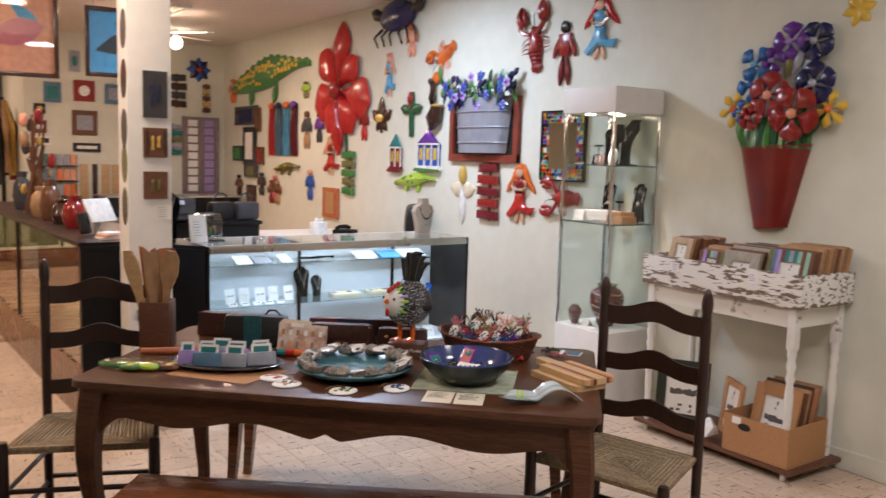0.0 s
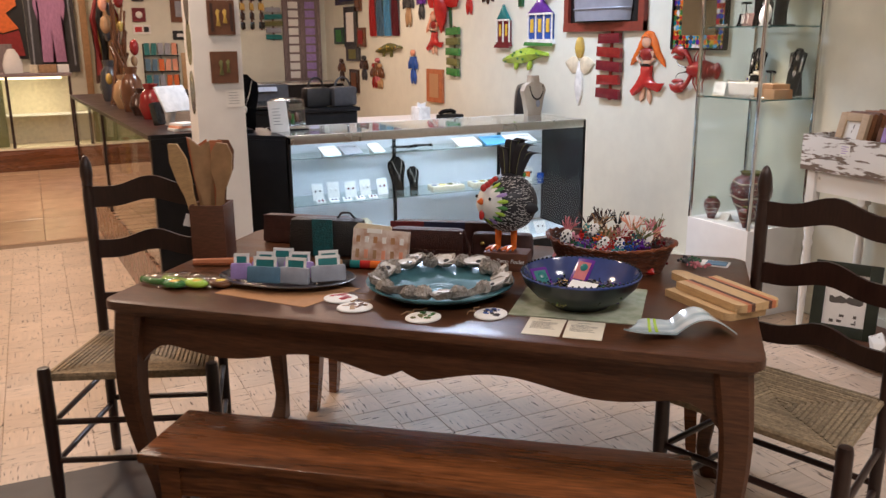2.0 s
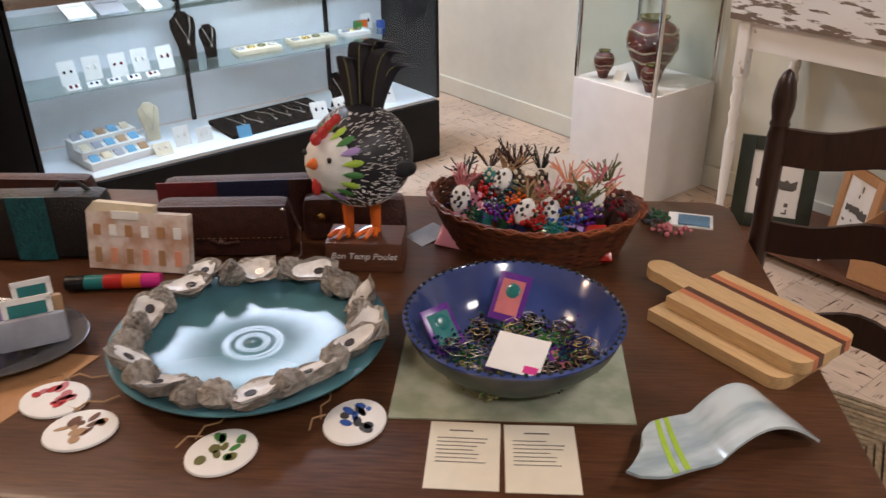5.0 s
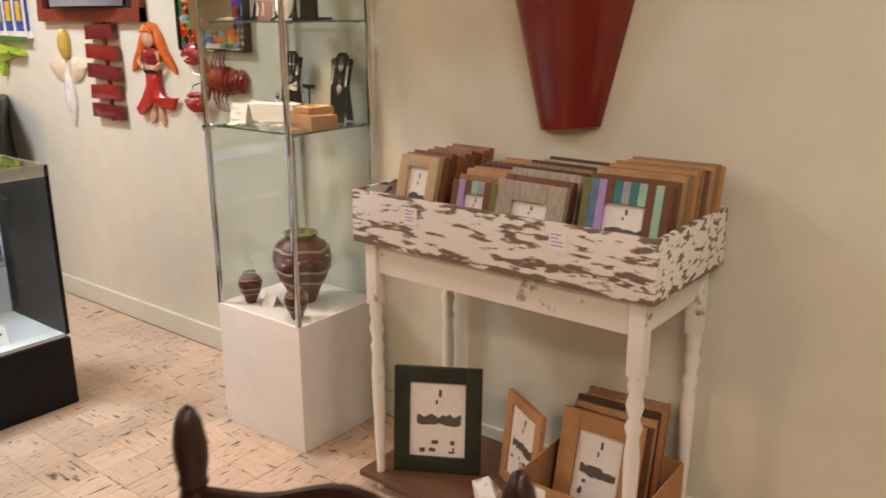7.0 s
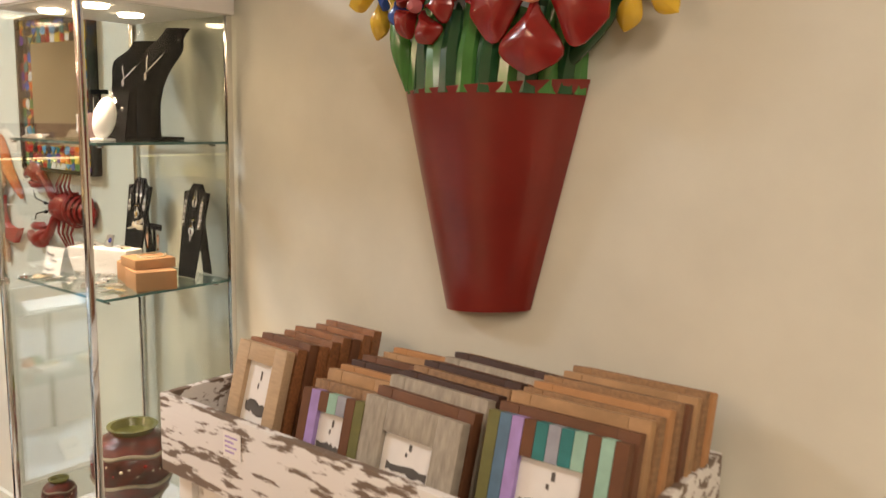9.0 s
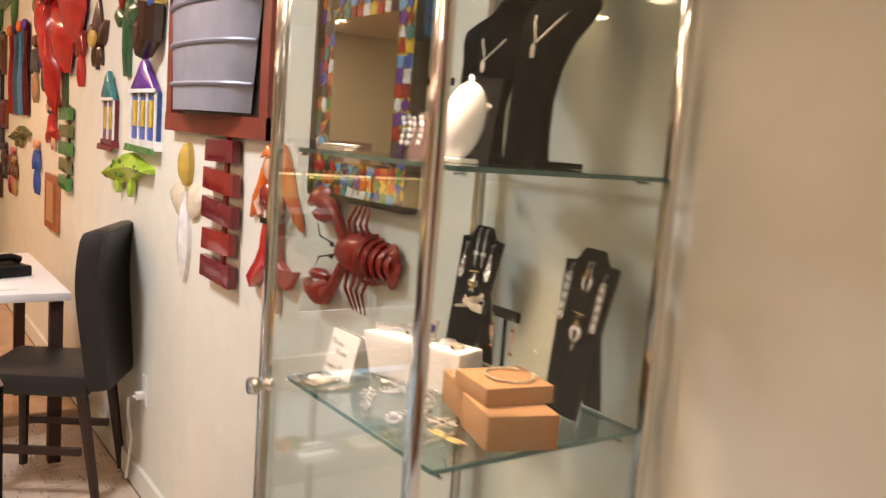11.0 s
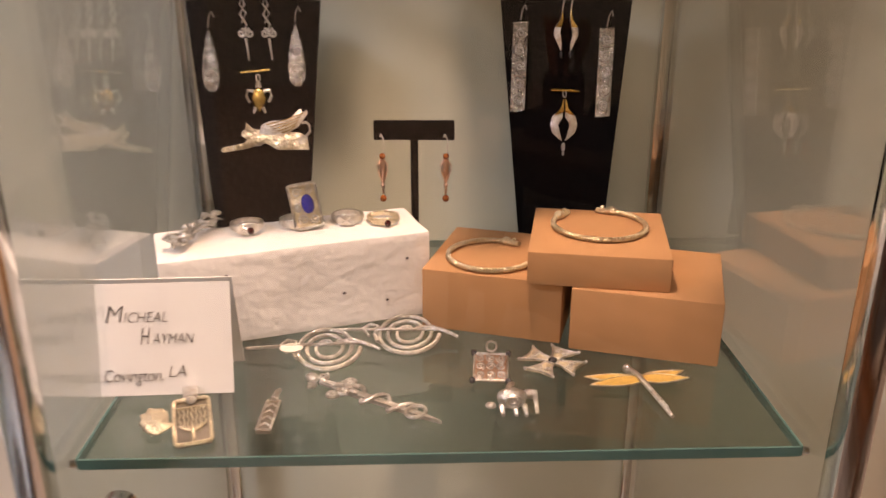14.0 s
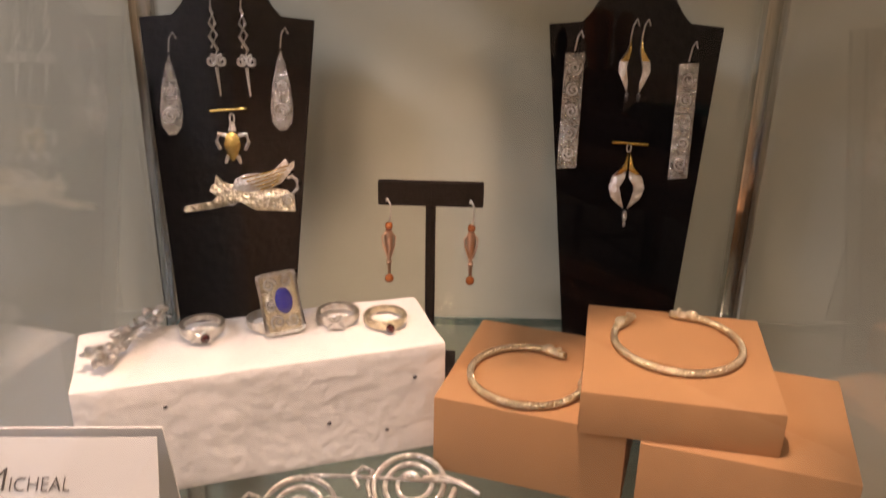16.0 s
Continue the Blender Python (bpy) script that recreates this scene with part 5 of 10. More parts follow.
    def plain(t, w, h, d):
        bm = B()
        slab(bm, [(-w * 0.47, h), (w * 0.47, h), (w * 0.44, h * 0.5), (-w * 0.44, h * 0.5)], 0.004, -d * 0.5 + 0.008, 0.002)
        part("flap", bm, "leather_brown", t)
    bag("leather_clutch", "plum brown leather clutch bag lying behind others", -0.6, 0.29, 2, 0.34, 0.1, 0.06, "leather_brown", plain)

    def tan_tie(t, w, h, d):
        part("clasp", ball(B(), (-w * 0.3, -d * 0.5, h * 0.6), 0.008, (1, 0.5, 1), 10, 6), "gold_metal", t)
    bag("leather_clutch", "brown pebbled leather clutch with a brass button", 0.09, 0.265, 4, 0.2, 0.085, 0.06, "leather_brown", tan_tie)
    # boxed postcards of a street and a bright roll
    t = thing("house_model", "printed cardboard street-house card standing on the table", "card", on_table(-0.27, 0.1, -4) @ pose(0, 0, 0.001, -13, 0, 0))
    part("front", box(B(), (0.19, 0.02, 0.105), (0, 0, 0.0525)), "house_print", t, smooth=False)
    part("gable", slab(B(), [(-0.095, 0.105), (0.03, 0.105), (0.03, 0.118), (-0.08, 0.122)], 0.02, 0.01), "cream", t, smooth=False)
    for i in range(6):
        part("window", box(B(), (0.013, 0.003, 0.02), (-0.075 + 0.03 * i, -0.0105, 0.072)), "card_white" if i % 2 else "kraft", t, smooth=False)
        part("door", box(B(), (0.012, 0.003, 0.028), (-0.075 + 0.03 * i, -0.0105, 0.026)), "peach" if i % 2 else "tan", t, smooth=False)
    part("sign", box(B(), (0.05, 0.003, 0.014), (-0.02, -0.0115, 0.1)), "card_white", t, smooth=False)
    t = thing("striped_roll", "roll with orange, red, teal and black bands", "roll", on_table(-0.27, 0.035, 8))
    for i, c in enumerate(("black", "teal", "red", "orange", "magenta")):
        part("band", rod(B(), (-0.1 + 0.032 * i, 0, 0.013), (-0.0685 + 0.032 * i, 0, 0.013), 0.013, seg=14), "gloss_" + c, t)


oyster_plate()
blue_bowl()
hen()
doll_basket()
cutting_boards()
wave_dish()
table_papers()
wallet_tray()
utensil_box()
bags()


# ---- things in the tall case ----
paint("black_green", (0.022, 0.03, 0.018), 0.5, vary=0.2, scale=20)
paint("pale_gold", (0.9, 0.76, 0.56), 0.32, metal=1.0, vary=0.2, scale=260, bump=0.5, bump_scale=300)
paint("amber", (0.62, 0.4, 0.1), 0.3, vary=0.25, scale=260, spec=0.6)
paint("pencil", (0.47, 0.45, 0.44), 0.8)
SHELF = 1.1275


def in_case(x, y, z=0.0, turn=-90.0):
    """A pose on the case's middle shelf: local -y looks into the room."""
    return pose(x, y, SHELF + z, 0, 0, turn)


def written(words, width, height, m, parent, at):
    """Hand-written letters fitted to a width and a height."""
    ob = lettering(words, height / 0.73, m, parent, at, -0.00022)
    xs = [v.co.x for v in ob.data.vertices]
    ob.matrix_basis = at @ Matrix.Diagonal((width / (max(xs) - min(xs)), 1, 1, 1))
    return ob


def case_boxes():
    # rough plaster-coated riser: a gridded box with uneven faces and a few pits
    rnd = random.Random(21)
    bm = box(B(), (0.192, 0.064, 0.067), (0, 0, 0.0335), bevel=0.003)
    bmesh.ops.subdivide_edges(bm, edges=[e for e in bm.edges if e.calc_length() > 0.03], cuts=16, use_grid_fill=True)
    for v in bm.verts:
        n = noise.noise(v.co * 70) * 0.0005 + noise.noise(v.co * 24) * 0.0011
        if v.co.z > 0.002:
            v.co += Vector((v.co.x * 0.2, v.co.y, v.co.z - 0.0335)).normalized() * n
    t = thing("display_block", "white rough painted block used as a riser", "block", in_case(3.754, 3.813, 0, -72))
    part("body", bm, "plaster_block", t)
    # charcoal beads on the front face stand in for shade inside pits
    for x, z in ((-0.052, 0.052), (0.078, 0.048), (0.03, 0.027), (0.062, 0.017)):
        part("nail_hole", ball(B(), (x, -0.0322, z), 0.0011 + 0.0004 * rnd.random(), (1, 0.5, 0.8), 8, 6), "charcoal", t, "charcoal bead drawn for a shaded pit")
    boxes = "brown boxes in the case"
    solid("kraft_box", box(B(), (0.102, 0.097, 0.046), (0, 0, 0.023), bevel=0.0014), "kraft", "plain brown cardboard jewellery box", "box", in_case(3.762, 3.655, 0, -108), boxes)
    solid("kraft_box", box(B(), (0.1, 0.097, 0.046), (0, 0, 0.023), bevel=0.0014), "kraft", "plain brown cardboard jewellery box", "box", in_case(3.724, 3.5545, 0, -107.5), boxes)
    solid("kraft_box", box(B(), (0.096, 0.1, 0.024), (0, 0, 0.012), bevel=0.0014), "kraft", "flat brown cardboard box resting on two others", "box", in_case(3.74, 3.59, 0.0462, -101), boxes)
    t = thing("name_sign", "folded white card with hand-written words", "sign", in_case(3.641, 3.879, 0, -88))
    lean = pose(0, -0.002, 0, -14, 0, 0)
    part("sheet", box(B(), (0.082, 0.0008, 0.071), (0, 0, 0.0355)), "card_white", t, at=lean, smooth=False)
    part("sheet", box(B(), (0.082, 0.0008, 0.071), (0, 0, 0.0355)), "card_white", t, at=pose(0, 0.04, 0, 14, 0, 0), smooth=False)
    for words, x, z, w, h in (("M", -0.031, 0.0515, 0.011, 0.0115), ("ICHEAL", -0.0115, 0.0495, 0.0262, 0.0072), ("H", -0.0126, 0.0372, 0.006, 0.0115), ("AYMAN", 0.0047, 0.0355, 0.0255, 0.0072), ("Covington,", -0.0205, 0.0125, 0.036, 0.0085), ("LA", 0.0062, 0.0145, 0.0105, 0.008)):
        written(words, w, h, "ink", t, lean @ pose(x, -0.0006, z, 90, 0, 0))


def hook(parent, x, z):
    bm = B()
    tube(bm, [(x, -0.0062, z), (x + 0.001, -0.008, z + 0.008), (x + 0.0035, -0.007, z + 0.012), (x + 0.005, -0.0055, z + 0.008)], 0.0005, 5)
    return part("ear_wire", bm, "silver", parent)


def velvet_easel(y, width_top, width_bottom, turn):
    """A black velvet neck-shaped board that leans on the case's back."""
    m = pose(3.856, y, SHELF + 0.001, -10, 0, -90 + turn)
    t = thing("velvet_display_board", "black velvet neck-shaped jewellery board", "jewellery display", m, "black display boards")
    a, b = width_top / 2, width_bottom / 2
    pts = [(-b, 0), (b, 0), (b + 0.001, 0.02), (a, 0.222), (a * 0.62, 0.224), (a * 0.52, 0.23), (a * 0.4, 0.241), (a * 0.3, 0.244), (-a * 0.3, 0.244), (-a * 0.4, 0.241), (-a * 0.52, 0.23), (-a * 0.62, 0.224), (-a, 0.222), (-b - 0.001, 0.02)]
    part("board", slab(B(), pts, 0.005, 0.0), "velvet", t)
    part("easel_leg", box(B(), (0.036, 0.003, 0.2), (0, 0.031, 0.109), (17, 0, 0)), "velvet", t)
    return t


def curl(cx, cz, r, turns, y, start=0.0, wind=1):
    """Points of a spiral in an upright plane."""
    n = int(turns * 16)
    out = []
    for i in range(n + 1):
        q = r * (1 - 0.85 * i / n)
        a = start + wind * 6.2832 * turns * i / n
        out.append((cx + q * math.cos(a), y, cz + q * math.sin(a)))
    return out


def boards():
    t = velvet_easel(3.854, 0.11, 0.074, 0)
    for x, top, turn in ((-0.037, 0.199, 84), (0.034, 0.203, 97)):
        pts = [(x + 0.0004, top), (x + 0.003, top - 0.008), (x + 0.0062, top - 0.022), (x + 0.0078, top - 0.036), (x + 0.0066, top - 0.045), (x + 0.003, top - 0.05), (x - 0.002, top - 0.05), (x - 0.0058, top - 0.045), (x - 0.007, top - 0.035), (x - 0.0052, top - 0.02), (x - 0.0024, top - 0.007)]
        e = part("silver_earring", slab(B(), pts, 0.0016, -0.006, 0.0012), "hammered_silver", t, "long hammered silver teardrop earring")
        bm = B()
        tube(bm, curl(x + 0.0003, top - 0.038, 0.0052, 2.3, -0.0092), 0.0007, 5)
        tube(bm, curl(x + 0.0003, top - 0.022, 0.0034, 1.7, -0.0092, 1.5, -1), 0.0006, 5)
        part("raised_swirl", bm, "silver", e)
        hook(t, x, top + 0.002)
    for x in (-0.0095, 0.0095):
        bm = B()
        tube(bm, [(x, -0.007, 0.228), (x + 0.003, -0.007, 0.219), (x - 0.001, -0.007, 0.211), (x + 0.004, -0.007, 0.203), (x + 0.002, -0.007, 0.198)], 0.0011, 6)
        tube(bm, [(x + 0.002, -0.0072, 0.226), (x - 0.001, -0.0072, 0.219), (x + 0.004, -0.0072, 0.212), (x, -0.0072, 0.204)], 0.0008, 6)
        for s in (-1, 1):
            tube(bm, curl(x + 0.003 + s * 0.0034, 0.196, 0.0038, 1.4, -0.0072, 1.57, s), 0.0011, 6)
        tube(bm, [(x + 0.003, -0.007, 0.192), (x + 0.004, -0.007, 0.183), (x + 0.005, -0.007, 0.174)], 0.0012, 6, taper=0.0005)
        part("dangle_earring", bm, "silver", t, "curled silver dangle earring")
        hook(t, x, 0.228)
    part("toggle_bar", rod(B(), (-0.012, -0.007, 0.1645), (0.012, -0.007, 0.1665), 0.0011, seg=8), "gold_metal", t)
    bm = B()
    tube(bm, [(0.002 + 0.0016 * math.cos(a), -0.007, 0.16 + 0.0028 * math.sin(a)) for a in [0.6283 * i for i in range(10)]], 0.0006, 5, closed=True)
    rod(bm, (0.002, -0.007, 0.158), (0.002, -0.007, 0.152), 0.0012, 0.003, 8)
    for s in (-1, 1):
        tube(bm, [(0.002 + s * 0.004, -0.007, 0.149), (0.002 + s * 0.009, -0.007, 0.15), (0.002 + s * 0.0105, -0.007, 0.145), (0.002 + s * 0.008, -0.007, 0.14)], 0.0017, 6, taper=0.0012)
        tube(bm, [(0.002 + s * 0.003, -0.007, 0.136), (0.002 + s * 0.005, -0.007, 0.131)], 0.0016, 6, taper=0.001)
    part("turtle_limb", bm, "silver", t, "silver turtle flippers and head")
    part("turtle_pendant", slab(B(), [(0.002, 0.152), (0.006, 0.1495), (0.0075, 0.143), (0.005, 0.136), (0.002, 0.132), (-0.001, 0.136), (-0.0035, 0.143), (-0.002, 0.1495)], 0.0016, -0.0066, 0.0026), "gold_metal", t, "small gold turtle pendant")
    # crouching winged cat
    ox, oz, k = 0.006, 0.115, 0.000218

    def drawn(*pts):
        return [(ox + (px - 512) * k, oz + (235 - pz) * k) for px, pz in pts]
    cat = part("winged_cat_brooch", slab(B(), drawn((338, 305), (346, 292), (425, 278), (442, 262), (420, 246), (424, 230), (436, 222), (440, 197), (462, 218), (482, 224), (520, 225), (600, 232), (650, 238), (673, 256), (677, 302), (556, 301), (550, 290), (605, 282), (560, 270), (500, 278), (440, 297), (348, 311)), 0.002, -0.006, 0.0022), "pale_gold", t, "crouching silver-gold winged cat brooch")
    part("wing", slab(B(), drawn((490, 238), (500, 206), (530, 192), (600, 185), (640, 168), (650, 144), (660, 160), (676, 150), (677, 166), (640, 214), (600, 236), (540, 246)), 0.001, -0.0088, 0.0012), "silver", cat, "ribbed silver wing")
    bm = B()
    for i in range(5):
        a, b = drawn((520 + 14 * i, 205 + 8 * i), (662 - 8 * i, 162 + 12 * i))
        tube(bm, [(a[0], -0.0105, a[1]), ((a[0] + b[0]) / 2, -0.0112, (a[1] + b[1]) / 2 - 0.0008), (b[0], -0.0102, b[1])], 0.0006, 5)
    part("wing_rib", bm, "gold_metal", cat, "thin gold wing ribs")
    bm = B()
    sx, sz = drawn((655, 266))[0]
    tube(bm, curl(sx, sz, 0.004, 1.8, -0.0092), 0.0006, 5)
    sx, sz = drawn((488, 270))[0]
    tube(bm, curl(sx, sz, 0.0042, 1.8, -0.0092, 2), 0.0006, 5)
    tube(bm, [(p[0], -0.0075, p[1]) for p in drawn((668, 250), (684, 232), (682, 208), (668, 196), (654, 202))], 0.0012, 6)
    part("tail", bm, "silver", cat, "curled tail and spiral ornaments")

    t = velvet_easel(3.5965, 0.109, 0.07, -2)
    for x, top in ((-0.038, 0.204), (0.034, 0.199)):
        e = part("silver_earring", slab(B(), [(x - 0.0062, top), (x + 0.0062, top + 0.001), (x + 0.0046, top - 0.072), (x - 0.0078, top - 0.073)], 0.0016, -0.006, 0.0005), "hammered_silver", t, "long rectangular hammered silver earring")
        bm = B()
        for i in range(5):
            tube(bm, curl(x - 0.0012 * (i / 5), top - 0.009 - 0.0135 * i, 0.0045, 1.6, -0.0086, i * 1.3, 1 if i % 2 else -1), 0.0006, 5)
        part("raised_swirl", bm, "silver", e)
        hook(t, x, top + 0.002)
    for s in (-1, 1):
        leaf = [(s * 0.0035, 0.214), (s * 0.0048, 0.207), (s * 0.0095, 0.2), (s * 0.0102, 0.194), (s * 0.007, 0.187), (s * 0.004, 0.181), (s * 0.0036, 0.187), (s * 0.0055, 0.193), (s * 0.0042, 0.2), (s * 0.0028, 0.207)]
        e = part("leaf_earring", slab(B(), leaf, 0.0014, -0.006, 0.0012), "silver", t, "silver and gold curved leaf earring")
        part("gold_tip", slab(B(), [leaf[i] for i in (0, 1, 2, 8, 9)], 0.0006, -0.0082, 0.0006), "gold_metal", e, "gold leaf tip")
        part("drop", ball(B(), (s * 0.0038, -0.007, 0.178), 0.0014, (1, 1, 2.4), 8, 6), "gloss_charcoal", e)
        hook(t, s * 0.0035, 0.214)
    part("toggle_bar", rod(B(), (-0.011, -0.007, 0.149), (0.012, -0.007, 0.148), 0.0011, seg=8), "gold_metal", t)
    for s in (-1, 1):
        half = [(s * 0.001, 0.137), (s * 0.004, 0.132), (s * 0.0095, 0.127), (s * 0.0115, 0.12), (s * 0.0095, 0.113), (s * 0.004, 0.108), (s * 0.0012, 0.106), (s * 0.0038, 0.112), (s * 0.0052, 0.117), (s * 0.0042, 0.1225), (s * 0.0012, 0.126)]
        part("pendant_wing", slab(B(), half, 0.0016, -0.006, 0.0012), "silver", t, "silver wing of a drop pendant")
        part("pendant_tip", slab(B(), [(s * 0.0006, 0.143), (s * 0.003, 0.134), (s * 0.0085, 0.1275), (s * 0.004, 0.129), (s * 0.0006, 0.131)], 0.001, -0.0082, 0.0006), "gold_metal", t)
    bm = B()
    tube(bm, [(0.0014 * math.cos(a), -0.007, 0.1455 + 0.0026 * math.sin(a)) for a in [0.6283 * i for i in range(10)]], 0.0005, 5, closed=True)
    ball(bm, (0, -0.007, 0.101), 0.0018, (1, 1, 2.2), 8, 6)
    ball(bm, (0, -0.007, 0.0955), 0.0012, (1, 1, 1.6), 8, 6)
    part("pendant_drop", bm, "silver", t)
    # small T stand with two earrings
    t = thing("earring_stand", "black T-shaped stand with copper earrings", "earring stand", pose(3.845, 3.723, SHELF, 0, 0, -92))
    part("stem", rod(B(), (0, 0, 0), (0, 0, 0.125), 0.0032, seg=8), "velvet", t)
    part("cross_bar", box(B(), (0.066, 0.006, 0.0155), (0, 0, 0.122), bevel=0.001), "velvet", t)
    part("foot", box(B(), (0.035, 0.03, 0.003), (0, 0, 0.0015)), "velvet", t)
    for s in (-1, 1):
        x = s * 0.026
        bm = B()
        lathe(bm, [(0, 0.068), (0.0009, 0.069), (0.0012, 0.075), (0.002, 0.077), (0.001, 0.079), (0.0014, 0.082), (0.0029, 0.09), (0.0031, 0.0945), (0.0022, 0.097), (0.0022, 0.099), (0, 0.0995)], 10, (x, -0.005, 0))
        for q in (-1, 1):
            tube(bm, [(x + q * 0.0015, -0.0062, 0.098), (x + q * 0.0042, -0.0062, 0.0945), (x + q * 0.0036, -0.0062, 0.089), (x + q * 0.001, -0.0062, 0.081)], 0.0007, 5)
        e = part("copper_earring", bm, "copper_metal", t, "copper filigree dangle earring")
        part("ear_wire", tube(B(), [(x, -0.005, 0.103), (x + 0.0014, -0.0058, 0.11), (x + 0.001, -0.006, 0.1165), (x - 0.001, -0.0045, 0.1195), (x - 0.0016, -0.003, 0.117)], 0.0006, 5), "silver", e)
        part("bead", ball(B(), (x, -0.005, 0.1015), 0.0026, seg=10, rings=7), "gem_brown", e, "brown glass bead")
        part("bead", ball(B(), (x, -0.005, 0.0655), 0.003, seg=10, rings=7), "gem_brown", e, "brown glass bead")


def petal(cx, cz, length, width, angle, n=9, blunt=False):
    """Outline of a leaf or petal that starts at (cx, cz) and points along angle."""
    up, lo = [], []
    for i in range(n + 1):
        s = i / n
        w = width / 2 * (math.sin(math.pi * min(1, s * 0.92 + 0.08) ** (1.35 if not blunt else 0.75)))
        up.append((s * length, w))
        lo.append((s * length, -w))
    pts = lo + up[::-1]
    c, k = math.cos(radians(angle)), math.sin(radians(angle))
    out = []
    for x, z in pts:
        p = (cx + x * c - z * k, cz + x * k + z * c)
        if not out or (abs(p[0] - out[-1][0]) + abs(p[1] - out[-1][1])) > 1e-5:
            out.append(p)
    if abs(out[0][0] - out[-1][0]) + abs(out[0][1] - out[-1][1]) < 1e-5:
        out.pop()
    return out


def spiral(turns, r, step, z=0.0):
    n = int(turns * 26)
    return [((r - (r - step) * i / n) * math.cos(6.2832 * turns * i / n), (r - (r - step) * i / n) * math.sin(6.2832 * turns * i / n) * 0.95, z) for i in range(n + 1)]


def band_ring(bm, r, low, high, thick=0.0011, gap=0.0):
    """An upright finger-ring band, taller at its front (-y)."""
    n = 28
    rows = []
    for i in range(n + 1):
        a = -1.5708 + gap / 2 + (6.2832 - gap) * i / n
        h = low + (high - low) * max(0.0, math.cos(a + 1.5708)) ** 3
        c, s = math.cos(a), math.sin(a)
        mid = high / 2
        rows.append([bm.verts.new((q * c, q * s, mid + e * h / 2)) for q, e in ((r, -1), (r + thick * 0.9, -0.8), (r + thick, 0.8), (r, 1), (r - thick, 0.8), (r - thick, -0.8))])
    for p, q in zip(rows, rows[1:]):
        for j in range(6):
            bm.faces.new((p[j], p[(j + 1) % 6], q[(j + 1) % 6], q[j]))
    bm.faces.new(rows[0])
    bm.faces.new(rows[-1])
    return bm


def case_jewels():
    TOPZ = SHELF + 0.0675

    def ring(x, y, turn, m, high, stone=None, gap=0.0):
        t = thing("finger_ring", "silver finger ring on the white block", "ring", pose(x, y, TOPZ, 0, 0, turn) @ Matrix.Diagonal((1.2, 1.2, 1.25, 1)), "rings on the block")
        bm = band_ring(B(), 0.0092, 0.0032, high, gap=gap)
        if high > 0.006:
            tube(bm, [(-0.004, -0.0108, high * 0.2), (0, -0.0116, high * 0.55), (0.004, -0.0106, high * 0.9)], 0.0009, 5)
            tube(bm, [(0.004, -0.0106, high * 0.15), (0.0005, -0.0116, high * 0.5), (-0.004, -0.0108, high * 0.85)], 0.0009, 5)
        else:
            tube(bm, [(0.0105 * math.cos(a), 0.0105 * math.sin(a), high * 0.5 + 0.0008 * math.sin(9 * a)) for a in [-2.6 + 2.1 * i / 18 for i in range(19)]], 0.0008, 5)
        part("band", bm, m, t)
        if stone:
            part("stone", ball(B(), (0.002, -0.0122, high * 0.45), 0.0022, seg=10, rings=7), stone, t)
    ring(3.757, 3.846, -78, "silver", 0.0078, "gem_garnet")
    ring(3.776, 3.774, -86, "silver", 0.0072, None)
    ring(3.776, 3.747, -84, "pale_gold", 0.0048, "gem_garnet", 0.0)
    # large plate ring that leans back on its band
    t = thing("statement_ring", "large silver ring with an oval blue stone", "ring", pose(3.763, 3.806, TOPZ, 0, 0, -66) @ Matrix.Diagonal((1.05, 1.05, 1.05, 1)))
    lean = pose(0.003, -0.006, 0.0006, -25, -3, 0)
    plate = part("face_plate", box(B(), (0.0205, 0.0026, 0.032), (0, 0, 0.016), bevel=0.0012), "pale_gold", t, "figured silver-gold face plate", at=lean)
    rim = [(sx * 0.0078 + 0.002 * math.cos(radians(a)), -0.0022, 0.016 + sz * 0.0135 + 0.002 * math.sin(radians(a))) for sx, sz, a0 in ((1, 1, 0), (-1, 1, 90), (-1, -1, 180), (1, -1, 270)) for a in (a0, a0 + 45, a0 + 90)]
    part("rim", tube(B(), rim, 0.0012, 6, closed=True), "silver", plate)
    bm = B()
    for cx, cz, r, st, wd in ((-0.004, 0.026, 0.0036, 0, 1), (0.0045, 0.027, 0.003, 2, -1), (-0.0052, 0.015, 0.003, 1, 1), (-0.003, 0.0065, 0.0038, 4, -1), (0.0048, 0.0062, 0.0034, 3, 1)):
        tube(bm, curl(cx, cz, r, 1.5, -0.0018, st, wd), 0.0008, 5)
    part("scrollwork", bm, "silver", plate)
    part("stone", ball(B(), (0.0018, -0.0028, 0.017), 0.0054, (0.86, 0.5, 1.3), 18, 11), "gem_blue", plate, "oval lapis blue stone")
    part("band", band_ring(B(), 0.0088, 0.005, 0.008), "silver", t, at=pose(-0.005, 0.006, 0.0))
    # twig brooch
    rnd = random.Random(4)
    bm = B()
    for i in range(7):
        y0 = rnd.uniform(-0.004, 0.004)
        tube(bm, [(-0.036 + 0.012 * k, (y0 + rnd.uniform(-0.003, 0.003)) * (1 - 0.12 * k), 0.003 + rnd.uniform(0, 0.006) * (1 - k / 8)) for k in range(7)], 0.0011, 6, taper=0.0007)
    for i in range(26):
        x = rnd.uniform(-0.032, 0.03)
        ball(bm, (x, rnd.uniform(-0.005, 0.005), 0.005 + rnd.uniform(0, 0.005)), rnd.uniform(0.0012, 0.0023), (1.5, 1, 0.8), 7, 5, (0, 0, rnd.uniform(0, 180)))
    for i in range(9):
        x = rnd.uniform(-0.03, 0.02)
        s = rnd.choice((-1, 1))
        tube(bm, [(x, 0, 0.005), (x + 0.006, s * 0.005, 0.007), (x + 0.011, s * 0.007, 0.005)], 0.0008, 5, taper=0.0004)
